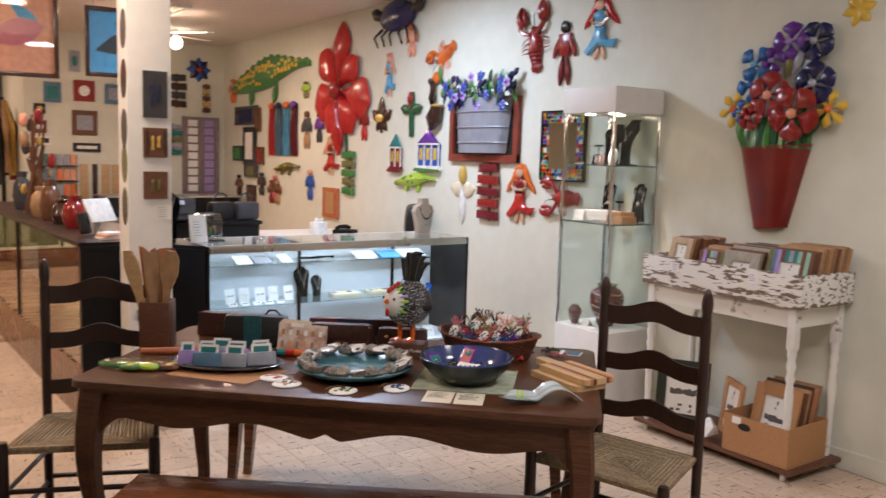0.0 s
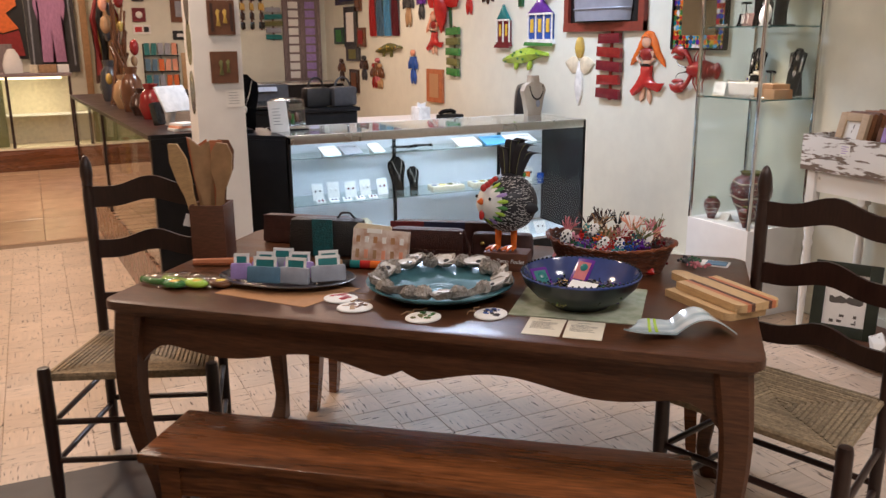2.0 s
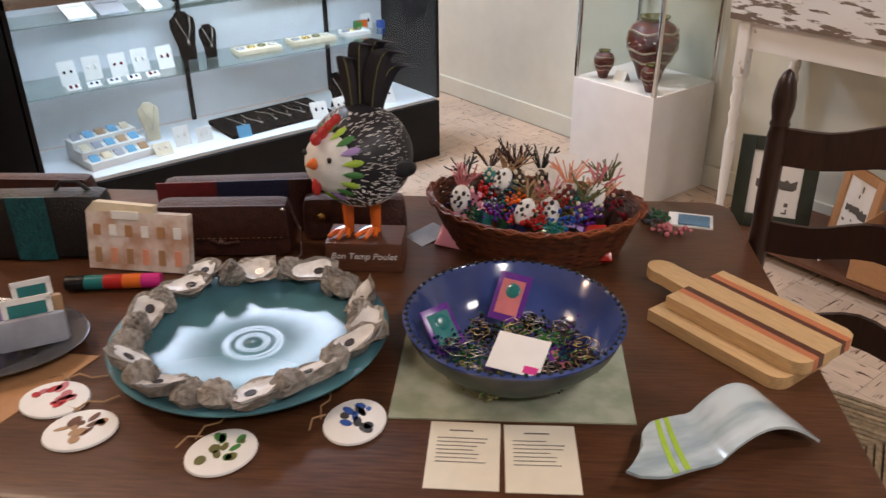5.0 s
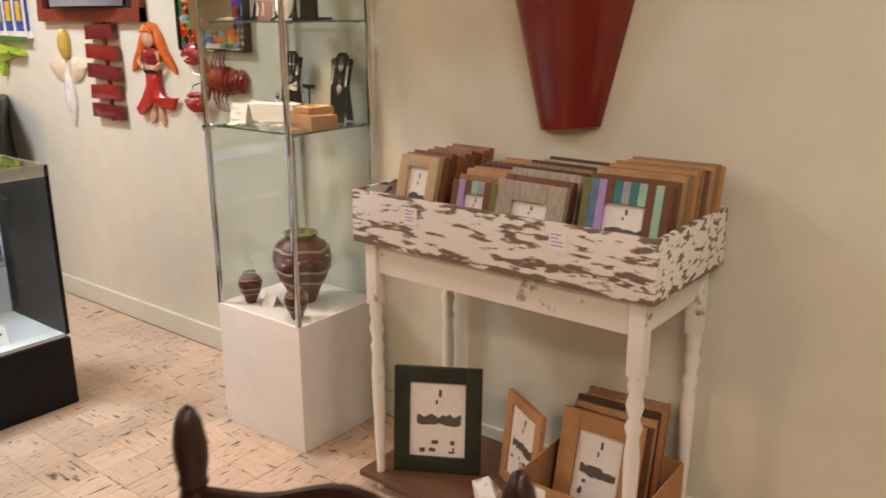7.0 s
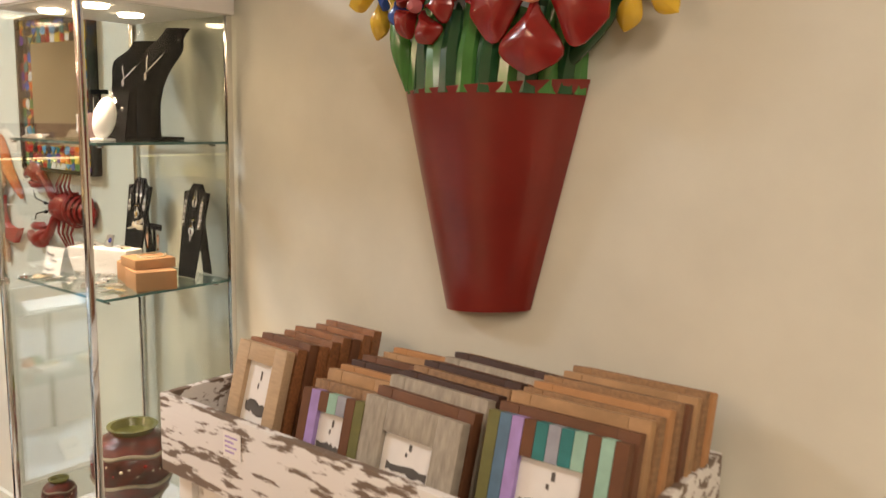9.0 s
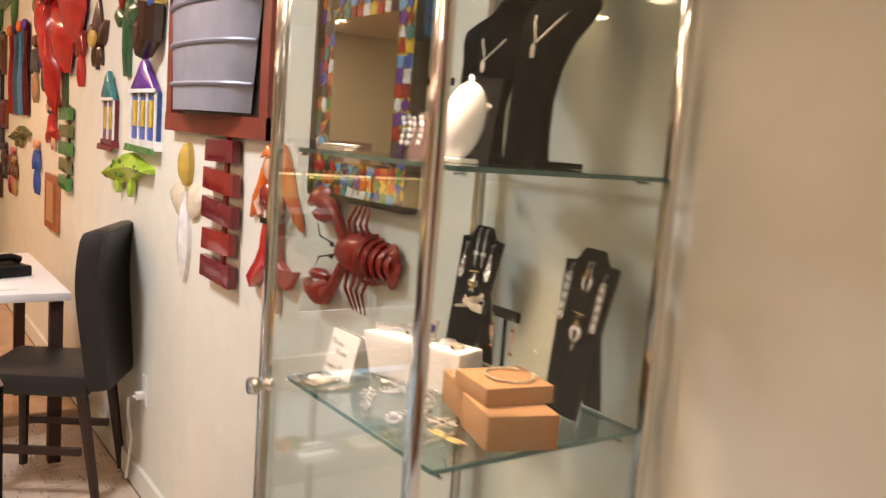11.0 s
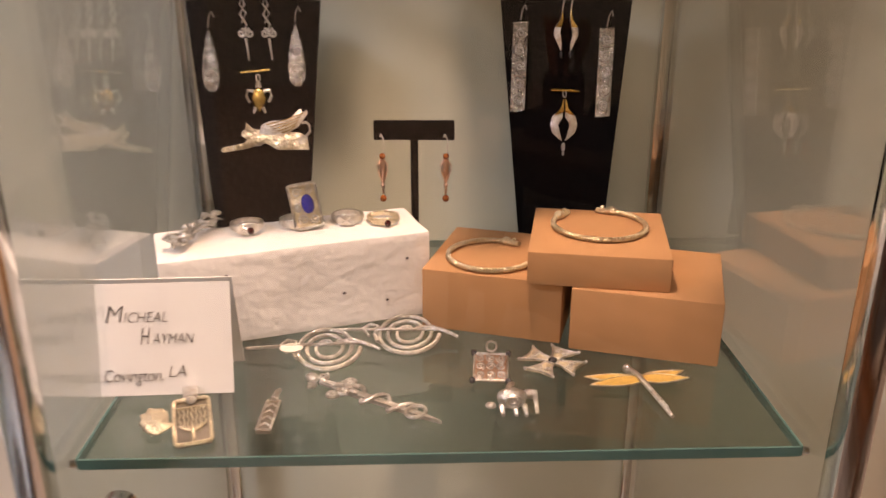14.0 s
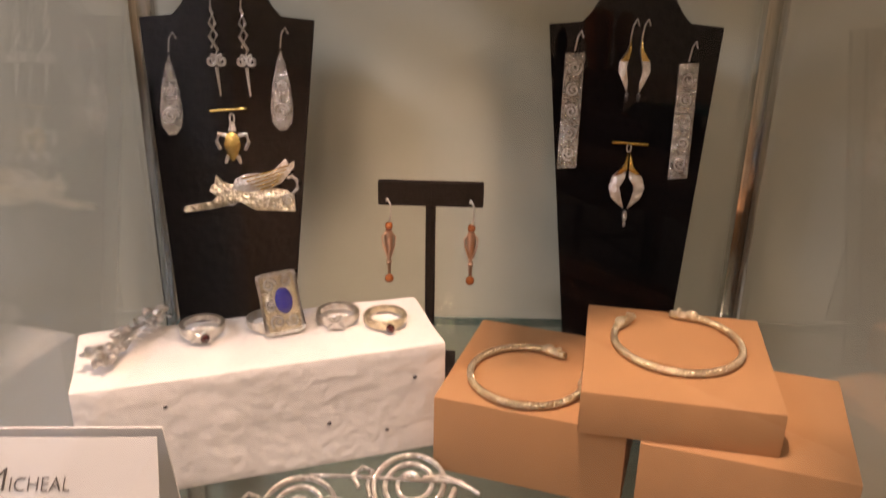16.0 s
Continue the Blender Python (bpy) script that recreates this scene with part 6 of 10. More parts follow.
    solid("twig_brooch", bm, "silver", "twisted silver twig brooch on the block", "brooch", pose(3.742, 3.88, TOPZ, 0, 0, -14) @ Matrix.Diagonal((0.86, 1.25, 1.2, 1)))

    def cuff(x, y, z, r, opening):
        t = thing("cuff_bracelet", "open twisted silver rope cuff bracelet", "bracelet", pose(x, y, SHELF + z, 0, 0, opening), "cuff bracelets on boxes")
        half, n = radians(40), 190
        bm = B()
        for s in (0, 3.1416):
            pts = []
            for i in range(n + 1):
                a = half + (6.2832 - 2 * half) * i / n
                w = i * 0.95 + s
                rr = r + 0.0009 * math.cos(w)
                pts.append((rr * math.cos(a), rr * math.sin(a), 0.0024 + 0.0009 * math.sin(w)))
            tube(bm, pts, 0.0012, 6)
        part("rope_band", bm, "pale_gold", t)
        for s in (-1, 1):
            pts = [(r * math.cos(s * q), r * math.sin(s * q), 0.003 + 0.001 * math.sin(9 * q)) for q in [half - 0.36 * k / 5 for k in range(6)]]
            bm = tube(B(), pts, 0.0031, 8, taper=0.0019)
            ball(bm, pts[0], 0.0037, (1, 1, 0.9), 10, 7)
            ball(bm, (pts[3][0], pts[3][1], 0.0052), 0.0016, seg=7, rings=5)
            part("beast_head", bm, "pale_gold", t, "carved beast-head end")
    cuff(3.751, 3.667, 0.0464, 0.0315, -68)
    cuff(3.748, 3.588, 0.0704, 0.0335, 12)

    def spiral_pin(x, y, turn, tilt, tag):
        t = thing("spiral_brooch", "spiral silver wire pin lying on the glass", "brooch", pose(x, y, SHELF + 0.0035, 0, 0, turn) @ pose(0, 0, 0, tilt, 0, 0), "spiral pins")
        n = 80
        pts = []
        for i in range(n + 1):
            a = 0.6 + 6.2832 * 2.9 * i / n
            q = 0.004 + 0.0185 * (i / n) ** 0.9
            pts.append((q * math.cos(a) * 1.02, q * math.sin(a) * 1.08, 0.0016 + 0.0016 * math.sin(a)))
        part("spiral", tube(B(), pts, 0.0012, 6, taper=0.0017), "silver", t)
        bm = B()
        tube(bm, [(-0.055, -0.001, 0.0025), (-0.03, 0.0, 0.0035), (0.0, 0.0005, 0.0042), (0.014, 0.001, 0.0046), (0.026, 0.002, 0.004), (0.036, -0.004, 0.0025)], 0.0011, 6)
        tube(bm, [(0.006, 0.001, 0.0046), (0.016, 0.0035, 0.0052), (0.025, 0.001, 0.0045), (0.03, -0.001, 0.003)], 0.002, 6, taper=0.0011)
        tube(bm, [(-0.027, -0.006, 0.002), (-0.032, 0.001, 0.003), (-0.028, 0.009, 0.002), (-0.022, 0.006, 0.0025), (-0.023, -0.004, 0.002), (-0.02, -0.012, 0.0015)], 0.0013, 6)
        part("pin", bm, "silver", t)
        if tag:
            part("price_tag", flat(B(), oval(-0.024, -0.003, 0.008, 0.0055, 14), 0.0006, 0.0036), "card_white", t, "tiny white price tag")
    spiral_pin(3.69, 3.784, -90, 7, True)
    spiral_pin(3.711, 3.729, -96, 7, False)
    # sword brooch with a serpent wound round its blade
    t = thing("figured_brooch", "silver sword brooch wound with a serpent", "brooch", pose(3.624, 3.751, SHELF + 0.0005, 0, 0, -123))
    bm = flat(B(), [(-0.022, -0.0026), (0.036, -0.002), (0.051, 0), (0.036, 0.002), (-0.022, 0.0026)], 0.0026, 0.0016)
    tube(bm, [(-0.022, 0, 0.003), (-0.03, 0.0004, 0.0034), (-0.039, 0, 0.0034)], 0.0026, 8, taper=0.002)
    part("blade", bm, "silver", t)
    bm = B()
    for s in (-1, 1):
        tube(bm, [(x, y, 0.0036) for x, _, y in curl(-0.023, s * 0.009, 0.0046, 1.3, 0, -s * 1.57, s)], 0.0015, 6)
        tube(bm, [(-0.018, 0, 0.004), (-0.015, s * 0.006, 0.0046), (-0.02, s * 0.008, 0.004)], 0.0018, 6, taper=0.001)
        tube(bm, [(x, y, 0.0034) for x, _, y in curl(-0.042, s * 0.006, 0.0036, 1.2, 0, s * 1.57, -s)], 0.0013, 6)
    ball(bm, (-0.047, 0.001, 0.0036), 0.0042, (1.2, 0.9, 0.7), 10, 7)
    for i in range(9):
        ball(bm, (-0.025 + 0.0018 * i, 0.0045 * math.sin(i * 2.3), 0.0052), 0.0021, (1.2, 1, 0.8), 8, 5)
    part("hilt", bm, "silver", t, "ornate beast-head hilt")
    snake = []
    for i in range(60):
        q = i / 59
        snake.append((-0.014 + 0.048 * q, (0.0072 - 0.001 * q) * math.sin(q * 15.5 + 0.6), 0.0036 + 0.0022 * math.cos(q * 15.5 + 0.6)))
    part("serpent", tube(B(), snake, 0.0017, 7, taper=0.0011), "silver", t)
    part("tail_loop", tube(B(), [(0.033 + 0.0055 * math.cos(a), 0.0068 * math.sin(a), 0.0044) for a in [6.2832 * i / 18 for i in range(18)]], 0.0013, 6, closed=True), "silver", t)
    # upright-tree pendant
    t = thing("silver_pendant", "rectangular openwork silver pendant with a bail", "pendant", pose(3.604, 3.855, SHELF + 0.0005, 0, 0, -74), "pendants on the glass")
    part("plate", box(B(), (0.02, 0.05, 0.0014), (0, 0, 0.0008), bevel=0.0005), "tarnish", t, "dark back plate")
    rim = [(sx * 0.0075 + 0.0028 * math.cos(radians(a)), sy * 0.022 + 0.0028 * math.sin(radians(a)), 0.0024) for sx, sy, a0 in ((1, 1, 0), (-1, 1, 90), (-1, -1, 180), (1, -1, 270)) for a in (a0, a0 + 45, a0 + 90)]
    part("rim", tube(B(), rim, 0.0013, 6, closed=True), "pale_gold", t)
    bm = B()
    for k in range(-3, 4):
        x = k * 0.0024
        tube(bm, [(x + 0.0006 * math.sin(j * 2.1 + k), 0.014 - 0.0032 * j, 0.0024) for j in range(7)], 0.0007, 5)
        tube(bm, [(x, -0.005, 0.0024), (x * 0.6, -0.009, 0.0024), (0, -0.0115, 0.0024)], 0.0007, 5)
    rod(bm, (0, -0.004, 0.0024), (0, -0.023, 0.0024), 0.0012, seg=6)
    box(bm, (0.017, 0.0012, 0.0014), (0, 0.0155, 0.002))
    part("openwork", bm, "pale_gold", t, "raised branch pattern")
    bm = B()
    ball(bm, (0, 0.0215, 0.0036), 0.0032, (1, 1, 0.8), 10, 7)
    box(bm, (0.009, 0.012, 0.004), (0, 0.031, 0.0035), bevel=0.0014)
    part("bail", bm, "silver", t)
    t = thing("silver_pendant", "narrow silver bar pendant lying on the glass", "pendant", pose(3.608, 3.811, SHELF + 0.0005, 0, 0, -92), "pendants on the glass")
    part("plate", box(B(), (0.0085, 0.034, 0.0026), (0, 0, 0.0013), bevel=0.0008), "tarnish", t)
    part("rim", tube(B(), [(-0.004, -0.016, 0.0028), (0.004, -0.016, 0.0028), (0.004, 0.016, 0.0028), (-0.004, 0.016, 0.0028)], 0.0009, 5, closed=True), "silver", t)
    bm = B()
    for k in range(4):
        tube(bm, [(-0.003, -0.012 + 0.007 * k, 0.0028), (0, -0.009 + 0.007 * k, 0.003), (0.003, -0.012 + 0.007 * k, 0.0028)], 0.0007, 5)
    part("openwork", bm, "silver", t)
    part("bail", tube(B(), [(0, 0.017, 0.003), (0.001, 0.022, 0.005), (0.0015, 0.028, 0.003)], 0.0024, 7, taper=0.0014), "silver", t)
    face = ball(B(), (0, 0, 0.003), 0.0088, (0.95, 1.5, 0.4), 22, 15)
    for v in face.verts:
        v.co *= 1 + 0.34 * noise.noise(v.co * 190)
    solid("carved_face_pendant", face, "pale_gold", "small carved tan-gold face pendant", "pendant", pose(3.603, 3.876, SHELF, 0, 0, -60))
    # square pendant of wire scrolls
    t = thing("square_pendant", "small square silver filigree pendant with bead corners", "pendant", pose(3.659, 3.674, SHELF + 0.0005, 0, 0, -96) @ pose(0, 0, 0.003, 8, 0, 0) @ Matrix.Diagonal((1, 1.3, 1, 1)))
    part("plate", box(B(), (0.021, 0.021, 0.0012), (0, 0, 0.0008)), "copper_metal", t)
    bm = B()
    tube(bm, [(-0.011, -0.011, 0.002), (0.011, -0.011, 0.002), (0.011, 0.011, 0.002), (-0.011, 0.011, 0.002)], 0.0009, 5, closed=True)
    for i in (-1, 0, 1):
        for j in (-1, 0, 1):
            tube(bm, [(x, y, 0.0022) for x, _, y in curl(i * 0.0068, j * 0.0068, 0.0032, 1.5, 0, i + 2 * j)], 0.0006, 5)
    part("filigree", bm, "silver", t)
    for sx in (-1, 1):
        for sy in (-1, 1):
            part("corner_bead", ball(B(), (sx * 0.0115, sy * 0.0115, 0.002), 0.0021, seg=8, rings=6), "gloss_charcoal", t)
    part("bail", tube(B(), [(0.0035 * math.cos(a), 0.0155 + 0.0045 * math.sin(a), 0.004) for a in [6.2832 * i / 12 for i in range(12)]], 0.0007, 5, closed=True), "silver", t)
    # cross with four flaring arms
    t = thing("cross_brooch", "four-armed ornate silver cross brooch", "brooch", pose(3.672, 3.631, SHELF + 0.0003, 0, 0, -35))
    for k in range(4):
        m = pose(0, 0, 0, 0, 0, 90 * k)
        arm = part("arm", flat(B(), [(0.003, -0.0028), (0.009, -0.004), (0.0195, -0.0098), (0.0175, 0), (0.0195, 0.0098), (0.009, 0.004), (0.003, 0.0028)], 0.0014, 0.0004), "pale_gold", t, at=m)
        bm = tube(B(), [(0.004, -0.003, 0.002), (0.009, -0.004, 0.002), (0.0192, -0.0096, 0.002), (0.0175, 0, 0.002), (0.0192, 0.0096, 0.002), (0.009, 0.004, 0.002), (0.004, 0.003, 0.002)], 0.0008, 5, closed=True)
        for s in (-1, 1):
            tube(bm, [(x, y, 0.0022) for x, _, y in curl(0.0135, s * 0.003, 0.0028, 1.5, 0, s)], 0.0006, 5)
            ball(bm, (0.02, s * 0.0102, 0.002), 0.0013, seg=6, rings=5)
        part("knotwork", bm, "silver", arm)
    part("stone", ball(B(), (0, 0, 0.0022), 0.003, (1, 1, 0.6), 10, 7), "gloss_charcoal", t, "small dark round stone")
    # animal charm
    bm = B()
    ball(bm, (0, 0, 0.007), 0.0085, (1.1, 0.75, 0.75), 14, 9)
    for v in bm.verts:
        v.co *= 1 + 0.1 * noise.noise(v.co * 260)
    tube(bm, curl(0.001, 0.008, 0.0055, 2, -0.0064), 0.0007, 5)
    ball(bm, (0.011, 0.004, 0.008), 0.0036, (1.3, 0.8, 0.9), 10, 7)
    rod(bm, (0.014, 0.004, 0.01), (0.0155, -0.008, 0.002), 0.0017, 0.0012, 7)
    for x in (-0.006, 0.002, 0.008):
        rod(bm, (x, -0.003, 0.004), (x + 0.001, -0.011, 0.0018), 0.0018, 0.0012, 7)
    tube(bm, [(-0.003, 0.004, 0.01), (-0.001, 0.01, 0.011), (0.001, 0.016, 0.008), (-0.002, 0.012, 0.006)], 0.0016, 6)
    ball(bm, (-0.0125, -0.004, 0.004), 0.0034, (1, 0.8, 0.6), 8, 6)
    solid("animal_charm", bm, "silver", "tiny silver animal charm on the glass", "charm", pose(3.616, 3.665, SHELF, 0, 0, -95))
    # dragonfly
    t = thing("dragonfly_brooch", "silver dragonfly brooch with amber yellow wings", "brooch", pose(3.6425, 3.5795, SHELF + 0.0005, 0, 0, -90))
    for k, (a, ln) in enumerate(((20, 0.033), (0, 0.031), (172, 0.036), (192, 0.035))):
        pts = petal(0.001, 0.0, ln, 0.0115, a, blunt=True)
        w = part("wing", flat(B(), pts, 0.0006, 0.0022 + 0.0009 * (k % 2)), "amber", t, "amber yellow wing")
        part("wing_rim", tube(B(), [(x, y, 0.0027 + 0.0009 * (k % 2)) for x, y in pts], 0.0006, 5, closed=True), "pale_gold", w)
    bm = tube(B(), [(-0.004, 0.012, 0.003), (0, 0.001, 0.0042), (0.004, -0.015, 0.0032), (0.009, -0.043, 0.002)], 0.0026, 7, taper=0.0013)
    ball(bm, (-0.0048, 0.0145, 0.003), 0.003, seg=8, rings=6)
    for i in range(6):
        ball(bm, (0.0035 + 0.0008 * i, -0.012 - 0.0045 * i, 0.0034), 0.0022, (0.8, 1, 0.8), 7, 5)
    part("body", bm, "silver", t)


def upper_shelf():
    Z = 1.4805

    def bust(x, y, turn, h, m, label, wide=1.0):
        """A curved neck form that leans back, on a flat foot."""
        t = thing("necklace_bust", label, "necklace bust", pose(x, y, Z, 0, 0, turn), "busts on the top shelf")
        k = h / 0.27
        sections = [(0.0, 0.036, 0.022, 0.0), (0.12, 0.034, 0.021, 0.0), (0.3, 0.034, 0.021, 0.002), (0.46, 0.038, 0.022, 0.01), (0.6, 0.045, 0.023, 0.026), (0.7, 0.056, 0.024, 0.042), (0.78, 0.06, 0.025, 0.056), (0.84, 0.05, 0.025, 0.068), (0.89, 0.036, 0.025, 0.078), (0.95, 0.032, 0.024, 0.092), (1.0, 0.034, 0.025, 0.105)]
        bm, rings = B(), []
        for s, w, d, back in sections:
            rings.append([bm.verts.new((k * wide * w * math.cos(a), k * (back + d * math.sin(a)), 0.007 + s * h)) for a in [6.2832 * i / 24 for i in range(24)]])
        for p, q in zip(rings, rings[1:]):
            for i in range(24):
                bm.faces.new((p[i], p[(i + 1) % 24], q[(i + 1) % 24], q[i]))
        bm.faces.new(rings[0][::-1])
        bm.faces.new(rings[-1])
        part("bust", bm, m, t)
        part("foot", box(B(), (0.085 * k, 0.11 * k, 0.008), (0, 0.02 * k, 0.004), bevel=0.002), m, t)
        return t

    def chain(parent, k, drop):
        pts = [(-0.037 * k, 0.07 * k, 0.245 * k), (-0.034 * k, 0.046 * k, 0.226 * k), (-0.02 * k, 0.018 * k, 0.195 * k), (0, -0.001 * k, drop * k), (0.02 * k, 0.018 * k, 0.195 * k), (0.034 * k, 0.046 * k, 0.226 * k), (0.037 * k, 0.07 * k, 0.245 * k)]
        part("chain", tube(B(), pts, 0.0014, 6), "silver", parent, "silver chain")
        part("pendant", ball(B(), (0, -0.006 * k, (drop - 0.012) * k), 0.006, (0.6, 0.4, 1.8), 10, 7), "silver", parent)
    b = bust(3.79, 3.645, -80, 0.275, "velvet", "black velvet necklace bust with a silver chain")
    chain(b, 1.02, 0.165)
    b = bust(3.815, 3.79, -72, 0.25, "velvet", "black velvet necklace bust with a fine chain", 1.35)
    chain(b, 0.93, 0.165)
    t = thing("necklace_bust", "small white leather bust leaning back", "necklace bust", pose(3.64, 3.605, Z, 0, 0, -70), "busts on the top shelf")
    part("bust", ball(B(), (0, 0.012, 0.052), 0.05, (0.62, 0.3, 1.04), 20, 14, (-16, 0, 0)), "card_white", t)
    part("foot", box(B(), (0.04, 0.04, 0.006), (0, 0.004, 0.003), bevel=0.002), "card_white", t)
    t = thing("earring_stand", "dark easel hung with clustered silver earrings", "earring stand", pose(3.7, 3.665, Z, 0, 0, -75), "earring stands")
    part("easel", slab(B(), [(-0.035, 0), (0.035, 0), (0.028, 0.12), (-0.028, 0.12)], 0.004, 0.01), "velvet", t, at=pose(0, 0, 0, -14, 0, 0))
    bm = B()
    rnd = random.Random(9)
    for i in range(22):
        z = rnd.uniform(0.03, 0.118)
        ball(bm, (rnd.uniform(-0.024, 0.024), 0.25 * z - 0.002, z), rnd.uniform(0.0025, 0.0055), (1, 0.5, 1.4), 8, 6)
    part("silver_cluster", bm, "hammered_silver", t, "cluster of polished silver drops")
    for k, (x, y) in enumerate(((3.69, 3.77), (3.73, 3.85))):
        t = thing("earring_stand", "brown easel with silver dangle earrings", "earring stand", pose(x, y, Z, 0, 0, -80), "earring stands")
        part("easel", slab(B(), [(-0.03, 0), (0.03, 0), (0.026, 0.07), (-0.026, 0.07)], 0.004, 0.01), "dark_brown" if k == 0 else "velvet", t, at=pose(0, 0, 0, -18, 0, 0))
        for sx in (-0.012, 0.012):
            bm = B()
            for i in range(5):
                ball(bm, (sx + 0.003 * math.sin(i), -0.008, 0.055 - 0.009 * i), 0.0042, (1, 0.5, 1.2), 8, 6)
            part("dangle_earring", bm, "silver", t)
    t = thing("earring_stand", "black T-shaped stand with white dangle earrings", "earring stand", pose(3.8, 3.885, Z, 0, 0, -80), "earring stands")
    part("stem", rod(B(), (0, 0, 0), (0, 0, 0.12), 0.003, seg=8), "velvet", t)
    part("cross_bar", box(B(), (0.06, 0.006, 0.012), (0, 0, 0.12)), "velvet", t)
    part("foot", box(B(), (0.05, 0.03, 0.003), (0, 0, 0.0015)), "velvet", t)
    for sx in (-0.02, 0.02):
        part("dangle_earring", lathe(B(), [(0, 0), (0.006, 0.003), (0.003, 0.012), (0.001, 0.02), (0.001, 0.05), (0, 0.05)], 8, (sx, -0.005, 0.055)), "silver", t)
    # silver bangles lying near the corner
    for i in range(3):
        solid("bangle", tube(B(), [(0.026 * math.cos(a), 0.026 * math.sin(a), 0.0018 + 0.0034 * i) for a in [6.2832 * j / 28 for j in range(28)]], 0.0017, 6, closed=True), "silver", "polished silver bangle lying on the glass shelf", "bangle", pose(3.605 + 0.003 * i, 3.86 - 0.004 * i, Z), "bangles on the top shelf")


paint("glaze_vase", (0.2, 0.035, 0.022), 0.3, vary=0.3, scale=26, colour2=(0.07, 0.03, 0.025), bump=0.2, bump_scale=60)
M["glaze_vase"].node_tree.nodes["Mapping"].inputs["Scale"].default_value = (1, 1, 2.4)
paint("glaze_band", (0.42, 0.36, 0.26), 0.35, vary=0.3, scale=30, bump=0.2)


def vases():
    def vase(x, y, h, r, label):
        z = 0.4755
        t = thing("pottery_vase", label, "vase", pose(x, y, z), "red patterned vases")
        prof = [(0, 0), (0.42, 0), (0.44, 0.02), (0.6, 0.2), (0.88, 0.42), (1.0, 0.6), (0.98, 0.72), (0.8, 0.86), (0.55, 0.92), (0.5, 0.94)]
        part("body", lathe(B(), [(a * r, b * h) for a, b in prof], 32), "glaze_vase", t)
        part("neck", lathe(B(), [(0.5 * r, 0.94 * h), (0.55 * r, 0.97 * h), (0.6 * r, h), (0.5 * r, h), (0.42 * r, 0.93 * h), (0, 0.9 * h)], 32), "gloss_olive", t, "pale green glazed neck")
        for zz, rr in ((0.33, 0.77), (0.5, 0.955), (0.79, 0.905)):
            pts = [((rr + 0.012) * r * math.cos(a), (rr + 0.012) * r * math.sin(a), h * (zz + 0.02 * math.sin(a * 5))) for a in [6.2832 * i / 40 for i in range(40)]]
            part("relief_band", tube(B(), pts, r * 0.045, 6, closed=True), "glaze_band", t, "cream wavy relief line")
        for i in range(34):
            a = 6.2832 * i / 34
            zz = 0.66 + 0.05 * math.sin(i * 2.4)
            part("relief_spot", ball(B(), (0.985 * r * math.cos(a), 0.985 * r * math.sin(a), h * zz), r * (0.03 + 0.02 * (i % 3 == 0)), (1, 1, 0.8), 7, 5), "cream" if i % 4 else "gloss_red", t)
    vase(3.74, 3.69, 0.262, 0.108, "large red-brown pottery vase with raised patterns")
    vase(3.607, 3.83, 0.118, 0.044, "small red-brown pottery vase")
    vase(3.592, 3.565, 0.11, 0.042, "small dark pottery vase beside the big one")
    card = thing("folded_card", "small folded white card beside the vases", "card", pose(3.615, 3.75, 0.4755, 0, 0, -90))
    part("sheet", box(B(), (0.06, 0.0008, 0.045), (0, 0, 0.021)), "card_white", card, at=pose(0, 0, 0, -28, 0, 0), smooth=False)
    part("sheet", box(B(), (0.06, 0.0008, 0.045), (0, 0, 0.021)), "card_white", card, at=pose(0, 0.043, 0, 28, 0, 0), smooth=False)


